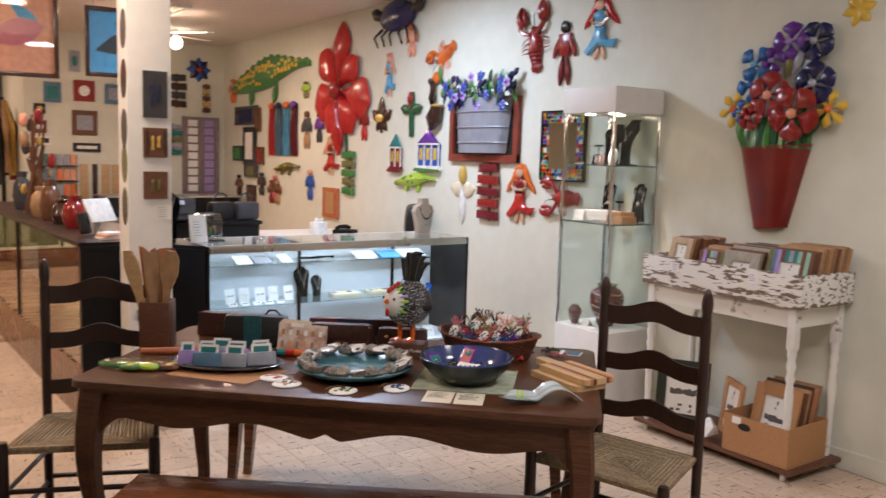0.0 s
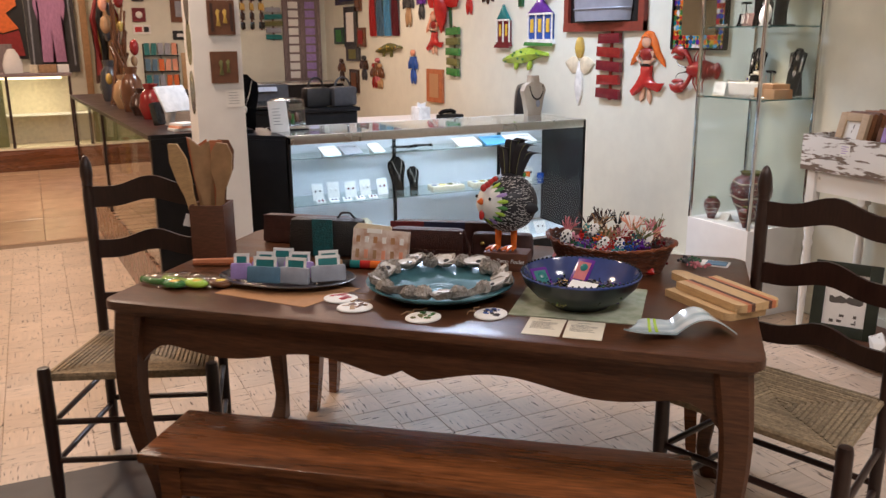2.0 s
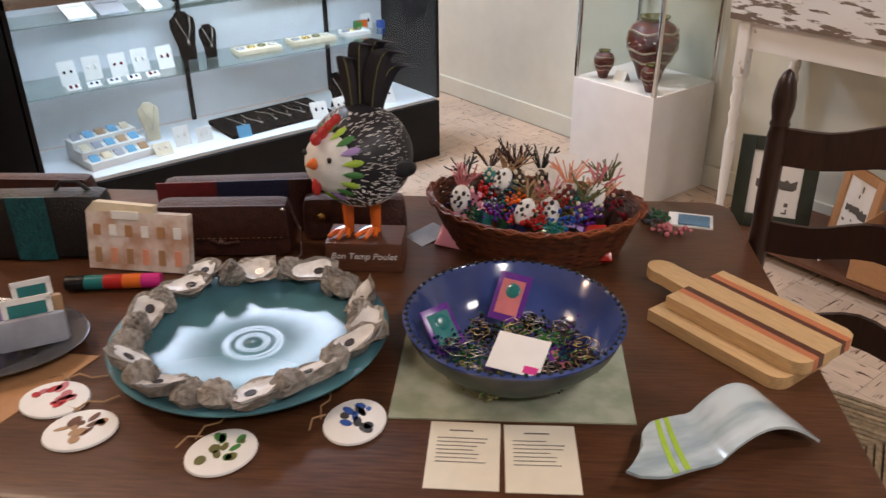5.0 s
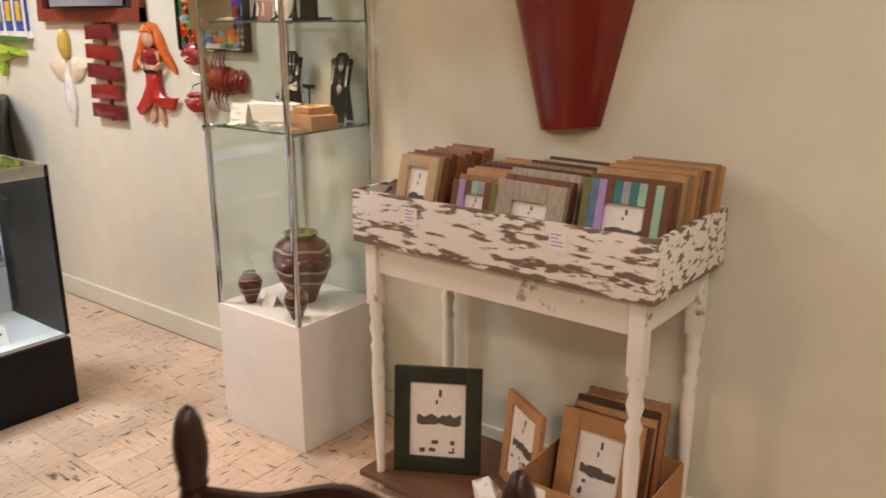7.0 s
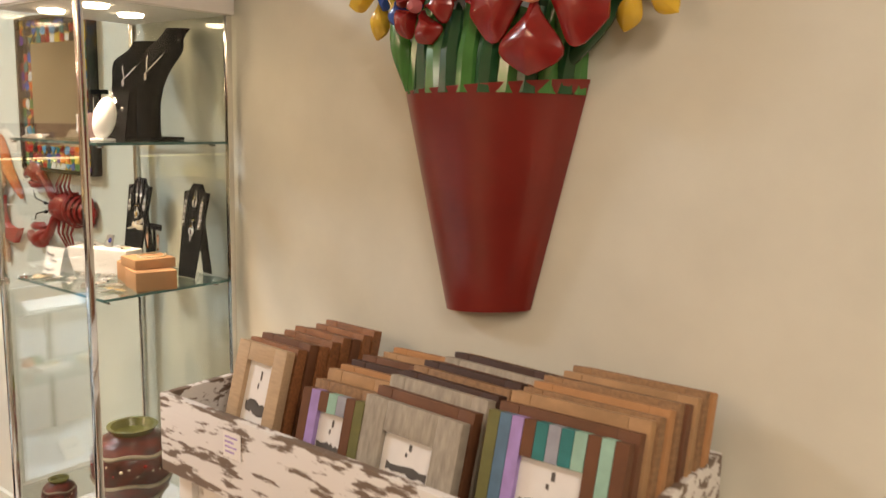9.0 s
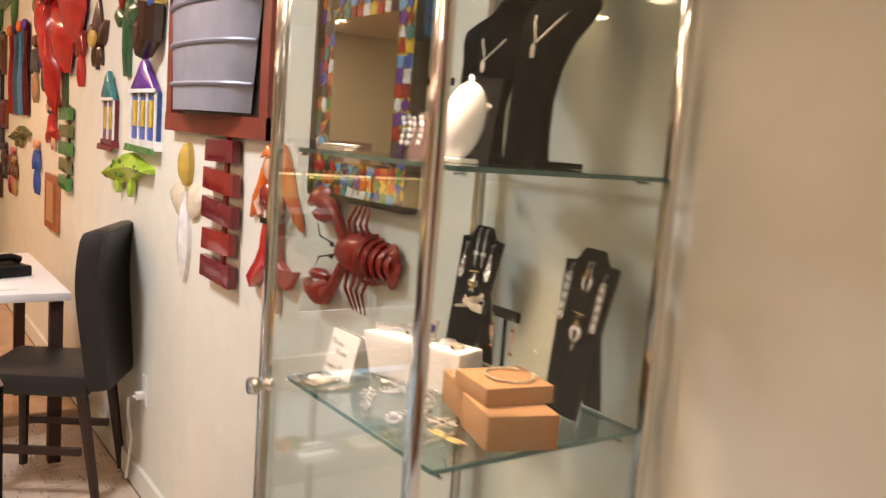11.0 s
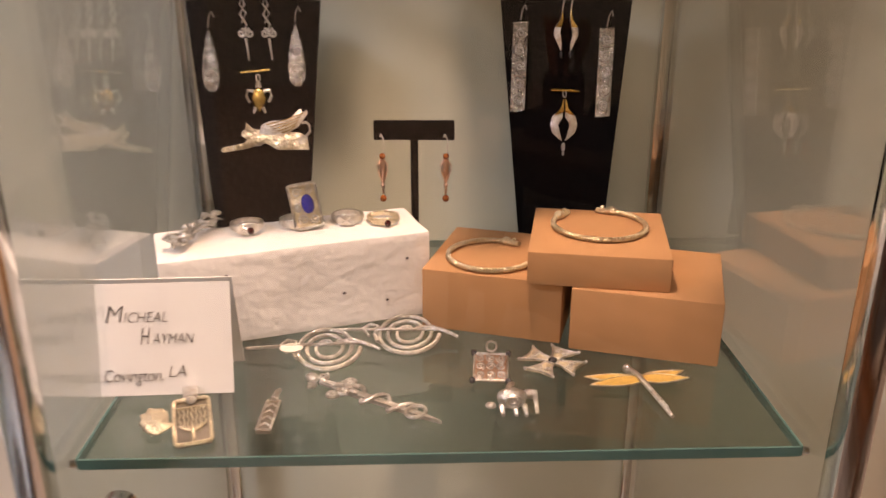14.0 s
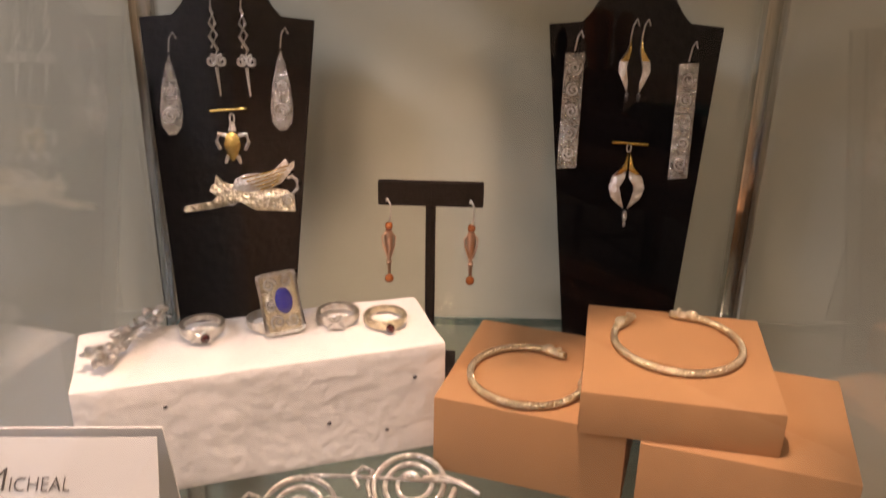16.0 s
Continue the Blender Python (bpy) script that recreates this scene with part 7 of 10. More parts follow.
# ---- frames in and under the rack ----
paint("mint", (0.3, 0.52, 0.42), 0.6, vary=0.16, scale=28)
paint("rust_wood", (0.3, 0.125, 0.048), 0.5, vary=0.25, scale=20, stretch=(2, 10, 10), piece=0.2)
paint("card_tan", (0.5, 0.36, 0.22), 0.6, vary=0.1, scale=20, stretch=(2, 10, 10))
paint("driftwood", (0.4, 0.36, 0.29), 0.7, vary=0.2, scale=16, stretch=(8, 2, 2), bump=0.15)
def photo_frame(m, w, h, border, d, wood, label, group, stripes=False, backs=0):
    """A picture frame standing on its lower edge, facing local -y."""
    t = thing("picture_frame", label, "picture frame", m, group)
    if stripes:
        rnd = random.Random(int(w * 1e4 + backs))
        cols = ("slate_grey", "cream", "mint", "steel_blue", "brown", "mint", "wine", "olive", "white", "white", "teal", "lilac")
        n = max(3, int(w / 0.02))
        for i in range(n):
            x0, x1 = -w / 2 + w * i / n, -w / 2 + w * (i + 1) / n
            xm = (x0 + x1) / 2
            if abs(xm) < w / 2 - border:
                for z0, z1 in ((0, border), (h - border, h)):
                    part("painted_strip", box(B(), (x1 - x0 - 0.001, d, z1 - z0), (xm, 0, (z0 + z1) / 2)), rnd.choice(cols), t, smooth=False)
            else:
                part("painted_strip", box(B(), (x1 - x0 - 0.001, d, h), (xm, 0, h / 2)), rnd.choice(cols), t, smooth=False)
    else:
        for s in (-1, 1):
            part("stile", box(B(), (border, d, h), (s * (w - border) / 2, 0, h / 2), bevel=0.002), wood, t)
            part("rail", box(B(), (w - 2 * border, d * 0.96, border), (0, 0, h / 2 + s * (h - border) / 2), bevel=0.002), wood, t)
    part("backing", box(B(), (w - 2 * border + 0.004, 0.003, h - 2 * border + 0.004), (0, 0.001, h / 2)), "card_white", t, smooth=False)
    iw, ih = w - 2 * border, h - 2 * border
    bm = B()
    rnd = random.Random(int(h * 977 + backs))
    pts = [(-iw * 0.38 + iw * 0.8 * k / 12, h / 2 + ih * (0.02 + 0.07 * rnd.random())) for k in range(13)]
    low = [(p[0], h / 2 - ih * (0.03 + 0.06 * rnd.random())) for p in pts]
    b = slab(bm, pts + low[::-1], 0.0006, -0.001)
    bmesh.ops.triangulate(b, faces=[f for f in b.faces if len(f.verts) > 4])
    box(bm, (iw * 0.05, 0.0008, ih * 0.1), (iw * 0.04, -0.0014, h / 2 + ih * 0.36))
    box(bm, (iw * 0.04, 0.0008, ih * 0.06), (-iw * 0.02, -0.0014, h / 2 + ih * 0.24))
    for k in range(7):
        box(bm, (iw * rnd.uniform(0.03, 0.12), 0.0008, ih * rnd.uniform(0.02, 0.06)), (iw * rnd.uniform(-0.4, 0.35), -0.0014, h / 2 - ih * rnd.uniform(0.15, 0.44)))
    tagged(part("ink_print", bm, "ink", t, "black ink sketch print", smooth=False), kind="stuff")
    return t


def rack_frames():
    # local frame of the rack: facing the room is -x of the world
    zb = 0.8545
    rows = [
        (3.03, 0.15, 0.25, "card_tan", False, 9, ("rust_wood", "rust_wood", "brown", "rust_wood"), 0.0),
        (2.815, 0.15, 0.198, "brown", True, 9, ("brown", "raw_wood", "tan", "kraft", "dark_brown"), 0.03),
        (2.635, 0.22, 0.215, "driftwood", False, 10, ("dark_brown", "brown", "driftwood", "dark_brown", "raw_wood"), 0.03),
        (2.36, 0.235, 0.25, "tan", True, 10, ("raw_wood", "brown", "tan", "raw_wood", "kraft"), 0.022),
    ]
    for y, w, h, wood, stripes, n, woods, rise in rows:
        for i in range(n):
            m = pose(3.578 + 0.0275 * i, y - 0.003 * i, zb, -15, 0, -90 + (3 if stripes else -2) + 0.5 * (i % 3 - 1))
            if i == 0:
                photo_frame(m, w, h, w * 0.24, 0.022, wood, "wooden picture frame with a black ink print" if not stripes else "frame of painted salvaged wood strips with an ink print", "frames in the rack", stripes, n)
                continue
            hh = h + rise * min(1.0, i / 3) + 0.004 * ((i * 37) % 3 - 1)
            t = thing("picture_frame", "wooden picture frame filed behind others", "picture frame", m, "frames in the rack")
            for s in (-1, 1):
                part("stile", box(B(), (0.035, 0.024, hh), (s * (w - 0.035) / 2, 0, hh / 2), bevel=0.002), woods[i % len(woods)], t)
            part("rail", box(B(), (w - 0.07, 0.023, 0.035), (0, 0, hh - 0.0175), bevel=0.002), woods[i % len(woods)], t)
            part("backing", box(B(), (w - 0.066, 0.004, hh - 0.037), (0, 0.004, (hh - 0.036) / 2)), "card_white", t)
    for y, z in ((2.957, 0.95), (2.478, 0.958)):
        t = thing("price_label", "small white label with purple writing", "label", pose(3.4985, y, z, 0, 0, -90))
        part("sheet", box(B(), (0.05, 0.0012, 0.05)), "card_white", t, smooth=False)
        bars(t, "lilac", pose(0, -0.0008, 0.015, 90, 0, 0), 4, 0.038, 0.0095, 0.003, int(y * 100))
    # on the lower board
    photo_frame(pose(3.645, 2.985, 0.0605, -9, 0, -60), 0.285, 0.35, 0.052, 0.02, "black_green", "dark green wooden frame with a black ink print", "frames under the rack")
    photo_frame(pose(3.705, 2.715, 0.0605, -6, 0, -120), 0.22, 0.3, 0.035, 0.018, "kraft", "pale wooden frame with an ink print leaning askew", "frames under the rack")
    t = thing("cardboard_box", "open brown cardboard box full of frames", "box", pose(3.68, 2.42, 0.0605, 0, 0, -88))
    W, D, H = 0.36, 0.34, 0.2
    for s in (-1, 1):
        part("side_panel", box(B(), (W, 0.004, H if s > 0 else H - 0.01), (0, s * (D / 2 - 0.002), H / 2)), "kraft", t, smooth=False)
        part("side_panel", box(B(), (0.004, D - 0.008, H), (s * (W / 2 - 0.002), 0, H / 2)), "kraft", t, smooth=False)
    part("bottom_panel", box(B(), (W - 0.008, D - 0.008, 0.004), (0, 0, 0.002)), "kraft", t, smooth=False)
    # no opening is cut: a black oval paints the shade of the hole
    part("hand_hole", flat(B(), oval(0, 0, 0.035, 0.018, 16), 0.002), "black", t, "flat black oval drawn for the shaded hand hole", at=pose(-0.06, -D / 2 - 0.0002, H - 0.055, 90, 0, 0))
    part("paper_label", box(B(), (0.05, 0.0012, 0.035), (-0.105, -D / 2 - 0.001, H - 0.03)), "card_white", t, smooth=False)
    photo_frame(pose(3.66, 2.44, 0.066, -14, 0, -88), 0.25, 0.335, 0.055, 0.018, "kraft", "pale wooden frame with an ink print standing in a box", "frames under the rack")
    for i in range(6):
        hh = 0.325 + 0.012 * (i % 3)
        f = thing("picture_frame", "wooden picture frame filed in a cardboard box", "picture frame", pose(3.69 + 0.022 * i, 2.43, 0.066, -14, 0, -88 + (i % 3) * 2), "frames under the rack")
        part("frame", box(B(), (0.25, 0.016, hh), (0, 0, hh / 2), bevel=0.002), ("brown", "tan", "dark_brown", "padauk", "kraft", "raw_wood")[i % 6], f)
        part("backing", box(B(), (0.14, 0.004, hh * 0.6), (0, 0.008, hh / 2)), "card_white", f)
    # a small faceted star of painted wood
    bm = B()
    bmesh.ops.create_icosphere(bm, subdivisions=1, radius=0.05)
    for i, v in enumerate(bm.verts):
        v.co *= 1.35 if i % 2 else 0.85
        v.co.z += 0.055
    solid("wooden_star", bm, "turned_white", "small faceted star of chipped white wood", "ornament", pose(3.56, 2.72, 0.0605, 0, 0, 20), smooth=False)


case_boxes()
boards()
case_jewels()
upper_shelf()
vases()
rack_frames()


# ---- things in and on the glass counter ----
def counter_things():
    X0, Y0 = 2.37, 4.75

    def neck(x, y, z, h, m, label, turn=0.0):
        t = thing("necklace_stand", label, "necklace stand", pose(x, y, z, 0, 0, turn), "necklace stands")
        k = h / 0.2
        out = [(-0.03, 0), (0.03, 0), (0.034, 0.02), (0.036, 0.06), (0.052, 0.13), (0.05, 0.165), (0.03, 0.18), (0.018, 0.195), (-0.018, 0.195), (-0.03, 0.18), (-0.05, 0.165), (-0.052, 0.13), (-0.036, 0.06), (-0.034, 0.02)]
        part("board", slab(B(), [(a * k, b * k) for a, b in out], 0.01, 0.005, 0.012 * k), m, t, at=pose(0, 0, 0, -12, 0, 0))
        part("easel_leg", box(B(), (0.02, 0.004, 0.16 * k), (0, 0.05 * k, 0.078 * k), (16, 0, 0)), m, t)
        bm = B()
        tube(bm, [(-0.03 * k, 0.02 * k, 0.17 * k), (-0.018 * k, -0.002, 0.13 * k), (0, -0.014 * k, 0.085 * k), (0.018 * k, -0.002, 0.13 * k), (0.03 * k, 0.02 * k, 0.17 * k)], 0.0018, 5)
        ball(bm, (0, -0.014 * k, 0.075 * k), 0.008 * k, (0.8, 0.5, 1.5), 9, 7)
        part("necklace", bm, "silver", t, "silver chain with pendant")
        return t
    z1, z2, zd = 0.5835, 0.8235, 0.2955
    ys = 4.75 + 0.23 - 0.03
    neck(2.2, ys - 0.1, z1, 0.2, "velvet", "tall black velvet stand with a fine chain")
    neck(2.29, ys - 0.12, z1, 0.14, "velvet", "small round black velvet stand with a pendant")
    neck(2.8, 4.66, zd, 0.17, "velvet", "black velvet stand with a fine gold chain", 10)
    neck(1.98, 4.8, zd, 0.16, "cream", "cream linen stand with a dark bead necklace")
    rnd = random.Random(2)

    def ear_card(x, y, z, c="card_white", w=0.05, h=0.062, dots=2, turn=0.0, lean=-16):
        t = thing("earring_card", "white card with a pair of small earrings", "earring card", pose(x, y, z, 0, 0, turn), "earring cards in the counter")
        part("card", box(B(), (w, 0.002, h), (0, 0, h / 2)), c, t, smooth=False, at=pose(0, 0, 0, lean, 0, 0))
        bm = B()
        for s in (-1, 1) if dots == 2 else (0,):
            ball(bm, (s * w * 0.2, -0.004, h * 0.55), 0.006, (1, 0.5, rnd.choice((1, 1.6))), 8, 6)
        part("earring", bm, rnd.choice(("gloss_charcoal", "gloss_navy", "silver", "gloss_wine")), t, at=pose(0, 0, 0, lean, 0, 0))
    for i in range(5):
        ear_card(1.7 + 0.094 * i, ys - 0.17 + 0.02 * (i % 2), z1, w=0.066, h=0.09, turn=rnd.uniform(-8, 8))
    for i in range(5):
        ear_card(1.69 + 0.075 * i, ys - 0.25, z1, h=0.03, w=0.05, lean=-60)
    for x, w, c in ((1.78, 0.1, "card_white"), (1.9, 0.11, "grey"), (2.05, 0.07, "card_white"), (2.62, 0.16, "card_white"), (2.8, 0.16, "sky"), (2.98, 0.2, "card_white")):
        t = thing("display_card", "pale display card lying on the glass shelf", "card", pose(x, ys - 0.14, z2), "cards on the top shelf")
        part("sheet", box(B(), (w, 0.1, 0.006), (0, 0, 0.02), (22, 0, 6), bevel=0.001), c, t)
        part("foot", box(B(), (w * 0.7, 0.02, 0.036), (0, 0.03, 0.018)), c, t)
    bm = B()
    for j in range(5):
        tube(bm, [(-0.1 + 0.05 * k, rnd.uniform(-0.02, 0.02), 0.008 + rnd.uniform(0, 0.012)) for k in range(6)], 0.005, 6)
    solid("bead_necklace", bm, "gloss_black", "dark bead necklaces in a heap on the shelf", "necklace", pose(2.25, ys - 0.13, z2), kind="stuff")
    for x, w, c in ((2.49, 0.2, "cream"), (2.76, 0.21, "cream"), (2.99, 0.12, "card_white")):
        t = thing("jewellery_tray", "cream tray of bracelets on the glass shelf", "tray", pose(x, ys - 0.13, z1), "trays of bracelets")
        part("tray", box(B(), (w, 0.1, 0.02), (0, 0, 0.006), (0, 0, -4), bevel=0.003), c, t)
        for j in range(4):
            bm = B()
            tube(bm, [(-w * 0.38 + w * 0.25 * j + 0.016 * math.cos(a), 0.018 * math.sin(a), 0.018) for a in [6.2832 * k / 14 for k in range(14)]], 0.004, 6, closed=True)
            part("bracelet", bm, ("gloss_slate_grey", "gold_metal", "gloss_olive", "silver")[j], t)
    for x, c in ((3.03, "gloss_green"), (3.06, "gloss_orange"), (3.16, "gloss_blue")):
        bm = B()
        lathe(bm, [(0.02, 0), (0.022, 0), (0.022, 0.03), (0.02, 0.03), (0.02, 0)], 18)
        solid("wide_bangle", bm, c, "bright enamelled wide bangle", "bangle", pose(x, ys - 0.1, z1 + (0.014 if x < 3.1 else 0)), "enamel bangles")
    ear_card(3.09, ys - 0.09, z1, h=0.07, w=0.06)
    for i in range(4):
        ear_card(2.66 + 0.12 * i, 4.6, zd, w=0.075, h=0.08, turn=rnd.uniform(-10, 10), lean=-38)
    # deck: stepped riser, velvet pad, cards
    t = thing("stepped_riser", "white stepped riser with rows of earrings", "riser", pose(1.78, 4.72, zd, 0, 0, 8))
    for k in range(3):
        part("step", box(B(), (0.26, 0.07, 0.03 + 0.025 * k), (0, -0.07 + 0.07 * k, 0.015 + 0.0125 * k), bevel=0.002), "card_white", t)
    for k in range(3):
        for j in range(5):
            part("earring_pair", box(B(), (0.034, 0.045, 0.004), (-0.1 + 0.05 * j, -0.07 + 0.07 * k, 0.036 + 0.025 * k), (24, 0, 0), bevel=0.001), ("sky", "cream", "slate_grey", "sky", "tan")[(j + k) % 5], t)
    t = thing("velvet_pad", "black velvet pad with fine silver necklaces", "display pad", pose(2.48, 4.72, zd, 0, 0, 3))
    part("pad", box(B(), (0.5, 0.22, 0.02), (0, 0, 0.012), (4, 0, 0), bevel=0.004), "velvet", t)
    for j in range(6):
        bm = B()
        tube(bm, [(-0.18 + 0.07 * j, 0.08, 0.03), (-0.16 + 0.07 * j + rnd.uniform(-0.02, 0.02), 0.02, 0.026), (-0.15 + 0.07 * j, -0.04, 0.022), (-0.13 + 0.07 * j, 0.01, 0.026)], 0.0016, 5)
        ball(bm, (-0.15 + 0.07 * j, -0.05, 0.022), 0.007, (1, 1, 0.4), 8, 6)
        part("fine_necklace", bm, "silver", t)
    solid("price_card", box(B(), (0.06, 0.002, 0.05), (0, 0, 0.025), (-20, 0, 0)), "sky", "small pale folded price card", "card", pose(2.29, 4.6, zd))
    ear_card(2.05, 4.66, zd, h=0.08, w=0.07, turn=8)
    ear_card(2.14, 4.65, zd, h=0.06, w=0.07, turn=8)
    ear_card(1.95, 4.6, zd, c="cream", h=0.06, w=0.07, lean=-50)
    # on top of the counter
    H = 0.971
    t = thing("necklace_bust", "beige linen necklace bust with a dark beaded necklace", "necklace bust", pose(3.1, 4.86, H, 0, 0, 8))
    out = [(-0.05, 0), (0.05, 0), (0.055, 0.03), (0.07, 0.1), (0.085, 0.15), (0.07, 0.185), (0.035, 0.2), (0.03, 0.225), (0.03, 0.24), (-0.03, 0.24), (-0.03, 0.225), (-0.035, 0.2), (-0.07, 0.185), (-0.085, 0.15), (-0.07, 0.1), (-0.055, 0.03)]
    part("bust", slab(B(), out, 0.04, 0.02, 0.025), "linen", t)
    bm = B()
    for i in range(22):
        a = math.pi * i / 21
        ball(bm, (0.05 * math.cos(a), -0.032 - 0.012 * math.sin(a), 0.175 - 0.075 * math.sin(a)), 0.005, seg=7, rings=5)
    part("beads", bm, "gloss_black", t)
    part("pendant", ball(B(), (0, -0.05, 0.075), 0.018, (0.9, 0.35, 1.2), 12, 8), "gloss_slate_grey", t)
    t = thing("acrylic_dome", "clear acrylic display box with a small plant", "display box", pose(1.56, 4.82, H))
    lid = part("cover", box(B(), (0.17, 0.15, 0.16), (0, 0, 0.082), bevel=0.03), "acrylic", t)
    lid.visible_shadow = False
    part("base", box(B(), (0.18, 0.16, 0.008), (0, 0, 0.004)), "black_laminate", t)
    for i in range(5):
        part("leaf", ball(B(), (0.02 * i - 0.03, 0.01 * (i % 2), 0.05 + 0.012 * (i % 3)), 0.025, (1.2, 0.5, 0.4), 10, 6, (0, 30 * i, 20 * i)), "gloss_green" if i % 2 else "brown", t)
    t = thing("sign_card", "white printed card leaning on an acrylic box", "sign", pose(1.49, 4.71, H, 0, 0, 4))
    part("sheet", box(B(), (0.1, 0.003, 0.16), (0, 0, 0.08), bevel=0.0008), "card_white", t, at=pose(0, 0, 0, -14, 0, 0))
    bars(t, "grey", pose(0, 0, 0, -14, 0, 0) @ pose(0, -0.002, 0.12, 90, 0, 0), 6, 0.06, 0.016, 0.003, 4)
    neckstand = neck(1.35, 4.86, H, 0.3, "velvet", "tall black velvet stand with long silver chains", -8)


paint("linen", (0.45, 0.38, 0.3), 0.9, vary=0.1, scale=200, bump=0.3, bump_scale=500)
counter_things()


# ---- painted metal art on the long wall ----
ART = "painted metal wall art"


def art(name, label, category, y, z):
    return thing(name, label, category, on_wall(y, z), ART)


def piece(parent, name, pts, colour, depth=0.015, dome=0.012, out=0.0, label=""):
    return part(name, slab(B(), pts, depth, -out, dome), "gloss_" + colour if "gloss_" + colour in M else colour, parent, label)


def lobe(cx, cz, length, width, angle, blunt=False, n=11):
    """Outline of a round-ended petal, narrow at its foot, that points along angle."""
    up = [(length * i / n, width / 2 * max(0.08, math.sin(math.pi * min(1, 0.05 + 0.95 * (i / n)) ** 1.9)) * (1 if i < n else 0.3)) for i in range(n + 1)]
    c, k = math.cos(radians(angle)), math.sin(radians(angle))
    return [(cx + x * c - z * k, cz + x * k + z * c) for x, z in [(x, -w) for x, w in up] + up[::-1]]


def flower_pot():
    t = art("metal_flower_pot", "large metal wall flower pot with painted flowers", "wall art", 2.71, 1.17)
    # half-round tapering red pot
    bm = B()
    rings = []
    for i in range(9):
        s = i / 8
        w, d = 0.1 + 0.108 * s, 0.05 + 0.06 * s
        rings.append([bm.verts.new((w * math.cos(a), -d * math.sin(a), 0.44 * s + 0.012 * math.cos(a))) for a in [math.pi * k / 16 for k in range(17)]])
    for a, b in zip(rings, rings[1:]):
        for k in range(16):
            bm.faces.new((a[k], a[k + 1], b[k + 1], b[k]))
    bm.faces.new(rings[0])
    bm.faces.new(rings[-1][::-1])
    part("pot", bm, "pot_red", t, "glossy brick-red half pot")
    for i, x in enumerate((-0.17, -0.13, -0.09, -0.05, -0.01, 0.03, 0.07, 0.11, 0.15)):
        piece(t, "leaf", petal(x, 0.43, 0.17 + 0.03 * (i % 3), 0.05, 90 + (x * -70)), "dark_green" if i % 2 else "green", 0.006, 0.012, 0.06 - 0.02 * (i % 2))
    for k in range(13):
        a = math.pi * (k + 0.5) / 13
        x, d = 0.178 * math.cos(a), 0.086 * math.sin(a)
        part("stem", tube(B(), [(x, -d, 0.425), (x * 1.02, -d * 0.95, 0.5), (x * 1.06, -d * 0.7, 0.575)], 0.027, 8, taper=0.022), "gloss_dark_green" if k % 2 else "gloss_green", t)
    piece(t, "stem", petal(0.13, 0.43, 0.26, 0.045, 48), "dark_green", 0.006, 0.01, 0.03)

    def bloom(cx, cz, r, c, heart, n=5, out=0.07, wide=0.95, turn=0):
        b = part("bloom", slab(B(), oval(cx, cz, r * 0.22, r * 0.22, 12), 0.012, -out - 0.02, 0.012), "gloss_" + heart, t)
        for k in range(n):
            a = turn + 360 * k / n
            part("petal", slab(B(), lobe(cx + r * 0.1 * math.cos(radians(a)), cz + r * 0.1 * math.sin(radians(a)), r * 1.12, r * wide * 1.15, a, blunt=True), 0.006, -out - 0.006 * (k % 2), 0.02), "gloss_" + c, b)
    bloom(0.08, 0.97, 0.085, "purple", "lilac", 4, 0.05, 1.2, 90)
    bloom(0.22, 0.96, 0.085, "navy", "slate_grey", 5, 0.05, 1.0, 45)
    bloom(-0.12, 0.87, 0.085, "blue_petal", "sky", 4, 0.05, 0.9, 50)
    bloom(-0.13, 0.76, 0.08, "blue_petal", "blue", 4, 0.06, 0.9, 10)
    bloom(0.24, 0.75, 0.095, "navy", "slate_grey", 5, 0.07, 1.0, 20)
    bloom(0.0, 0.7, 0.105, "dark_red", "peach", 5, 0.09, 0.95, 10)
    bloom(0.155, 0.6, 0.12, "dark_red", "peach", 5, 0.1, 0.95, 50)
    bloom(-0.1, 0.585, 0.06, "dark_red", "rose", 5, 0.1, 0.95, 0)
    bloom(-0.01, 0.88, 0.06, "purple", "lilac", 4, 0.06, 1.0, 20)
    bloom(-0.185, 0.62, 0.055, "blue", "sky", 4, 0.06, 0.95, 0)
    bloom(-0.235, 0.635, 0.085, "yellow", "orange", 6, 0.05, 0.5, 15)
    bloom(0.32, 0.62, 0.08, "yellow", "orange", 6, 0.05, 0.5, 15)
    for cx, cz in ((0.06, 0.78), (0.1, 0.8), (0.15, 0.8)):
        piece(t, "leaf", petal(cx, cz, 0.15, 0.05, 95 - cx * 260), "slate_grey" if cx > 0.07 else "olive", 0.006, 0.012, 0.05)


paint("gloss_lobster_red", (0.34, 0.02, 0.014), 0.28, vary=0.2, scale=18)
paint("pot_red", (0.2, 0.017, 0.012), 0.3, vary=0.15, scale=7, coat=0.2)
paint("gloss_blue_petal", (0.02, 0.14, 0.4), 0.22, vary=0.2, scale=18)


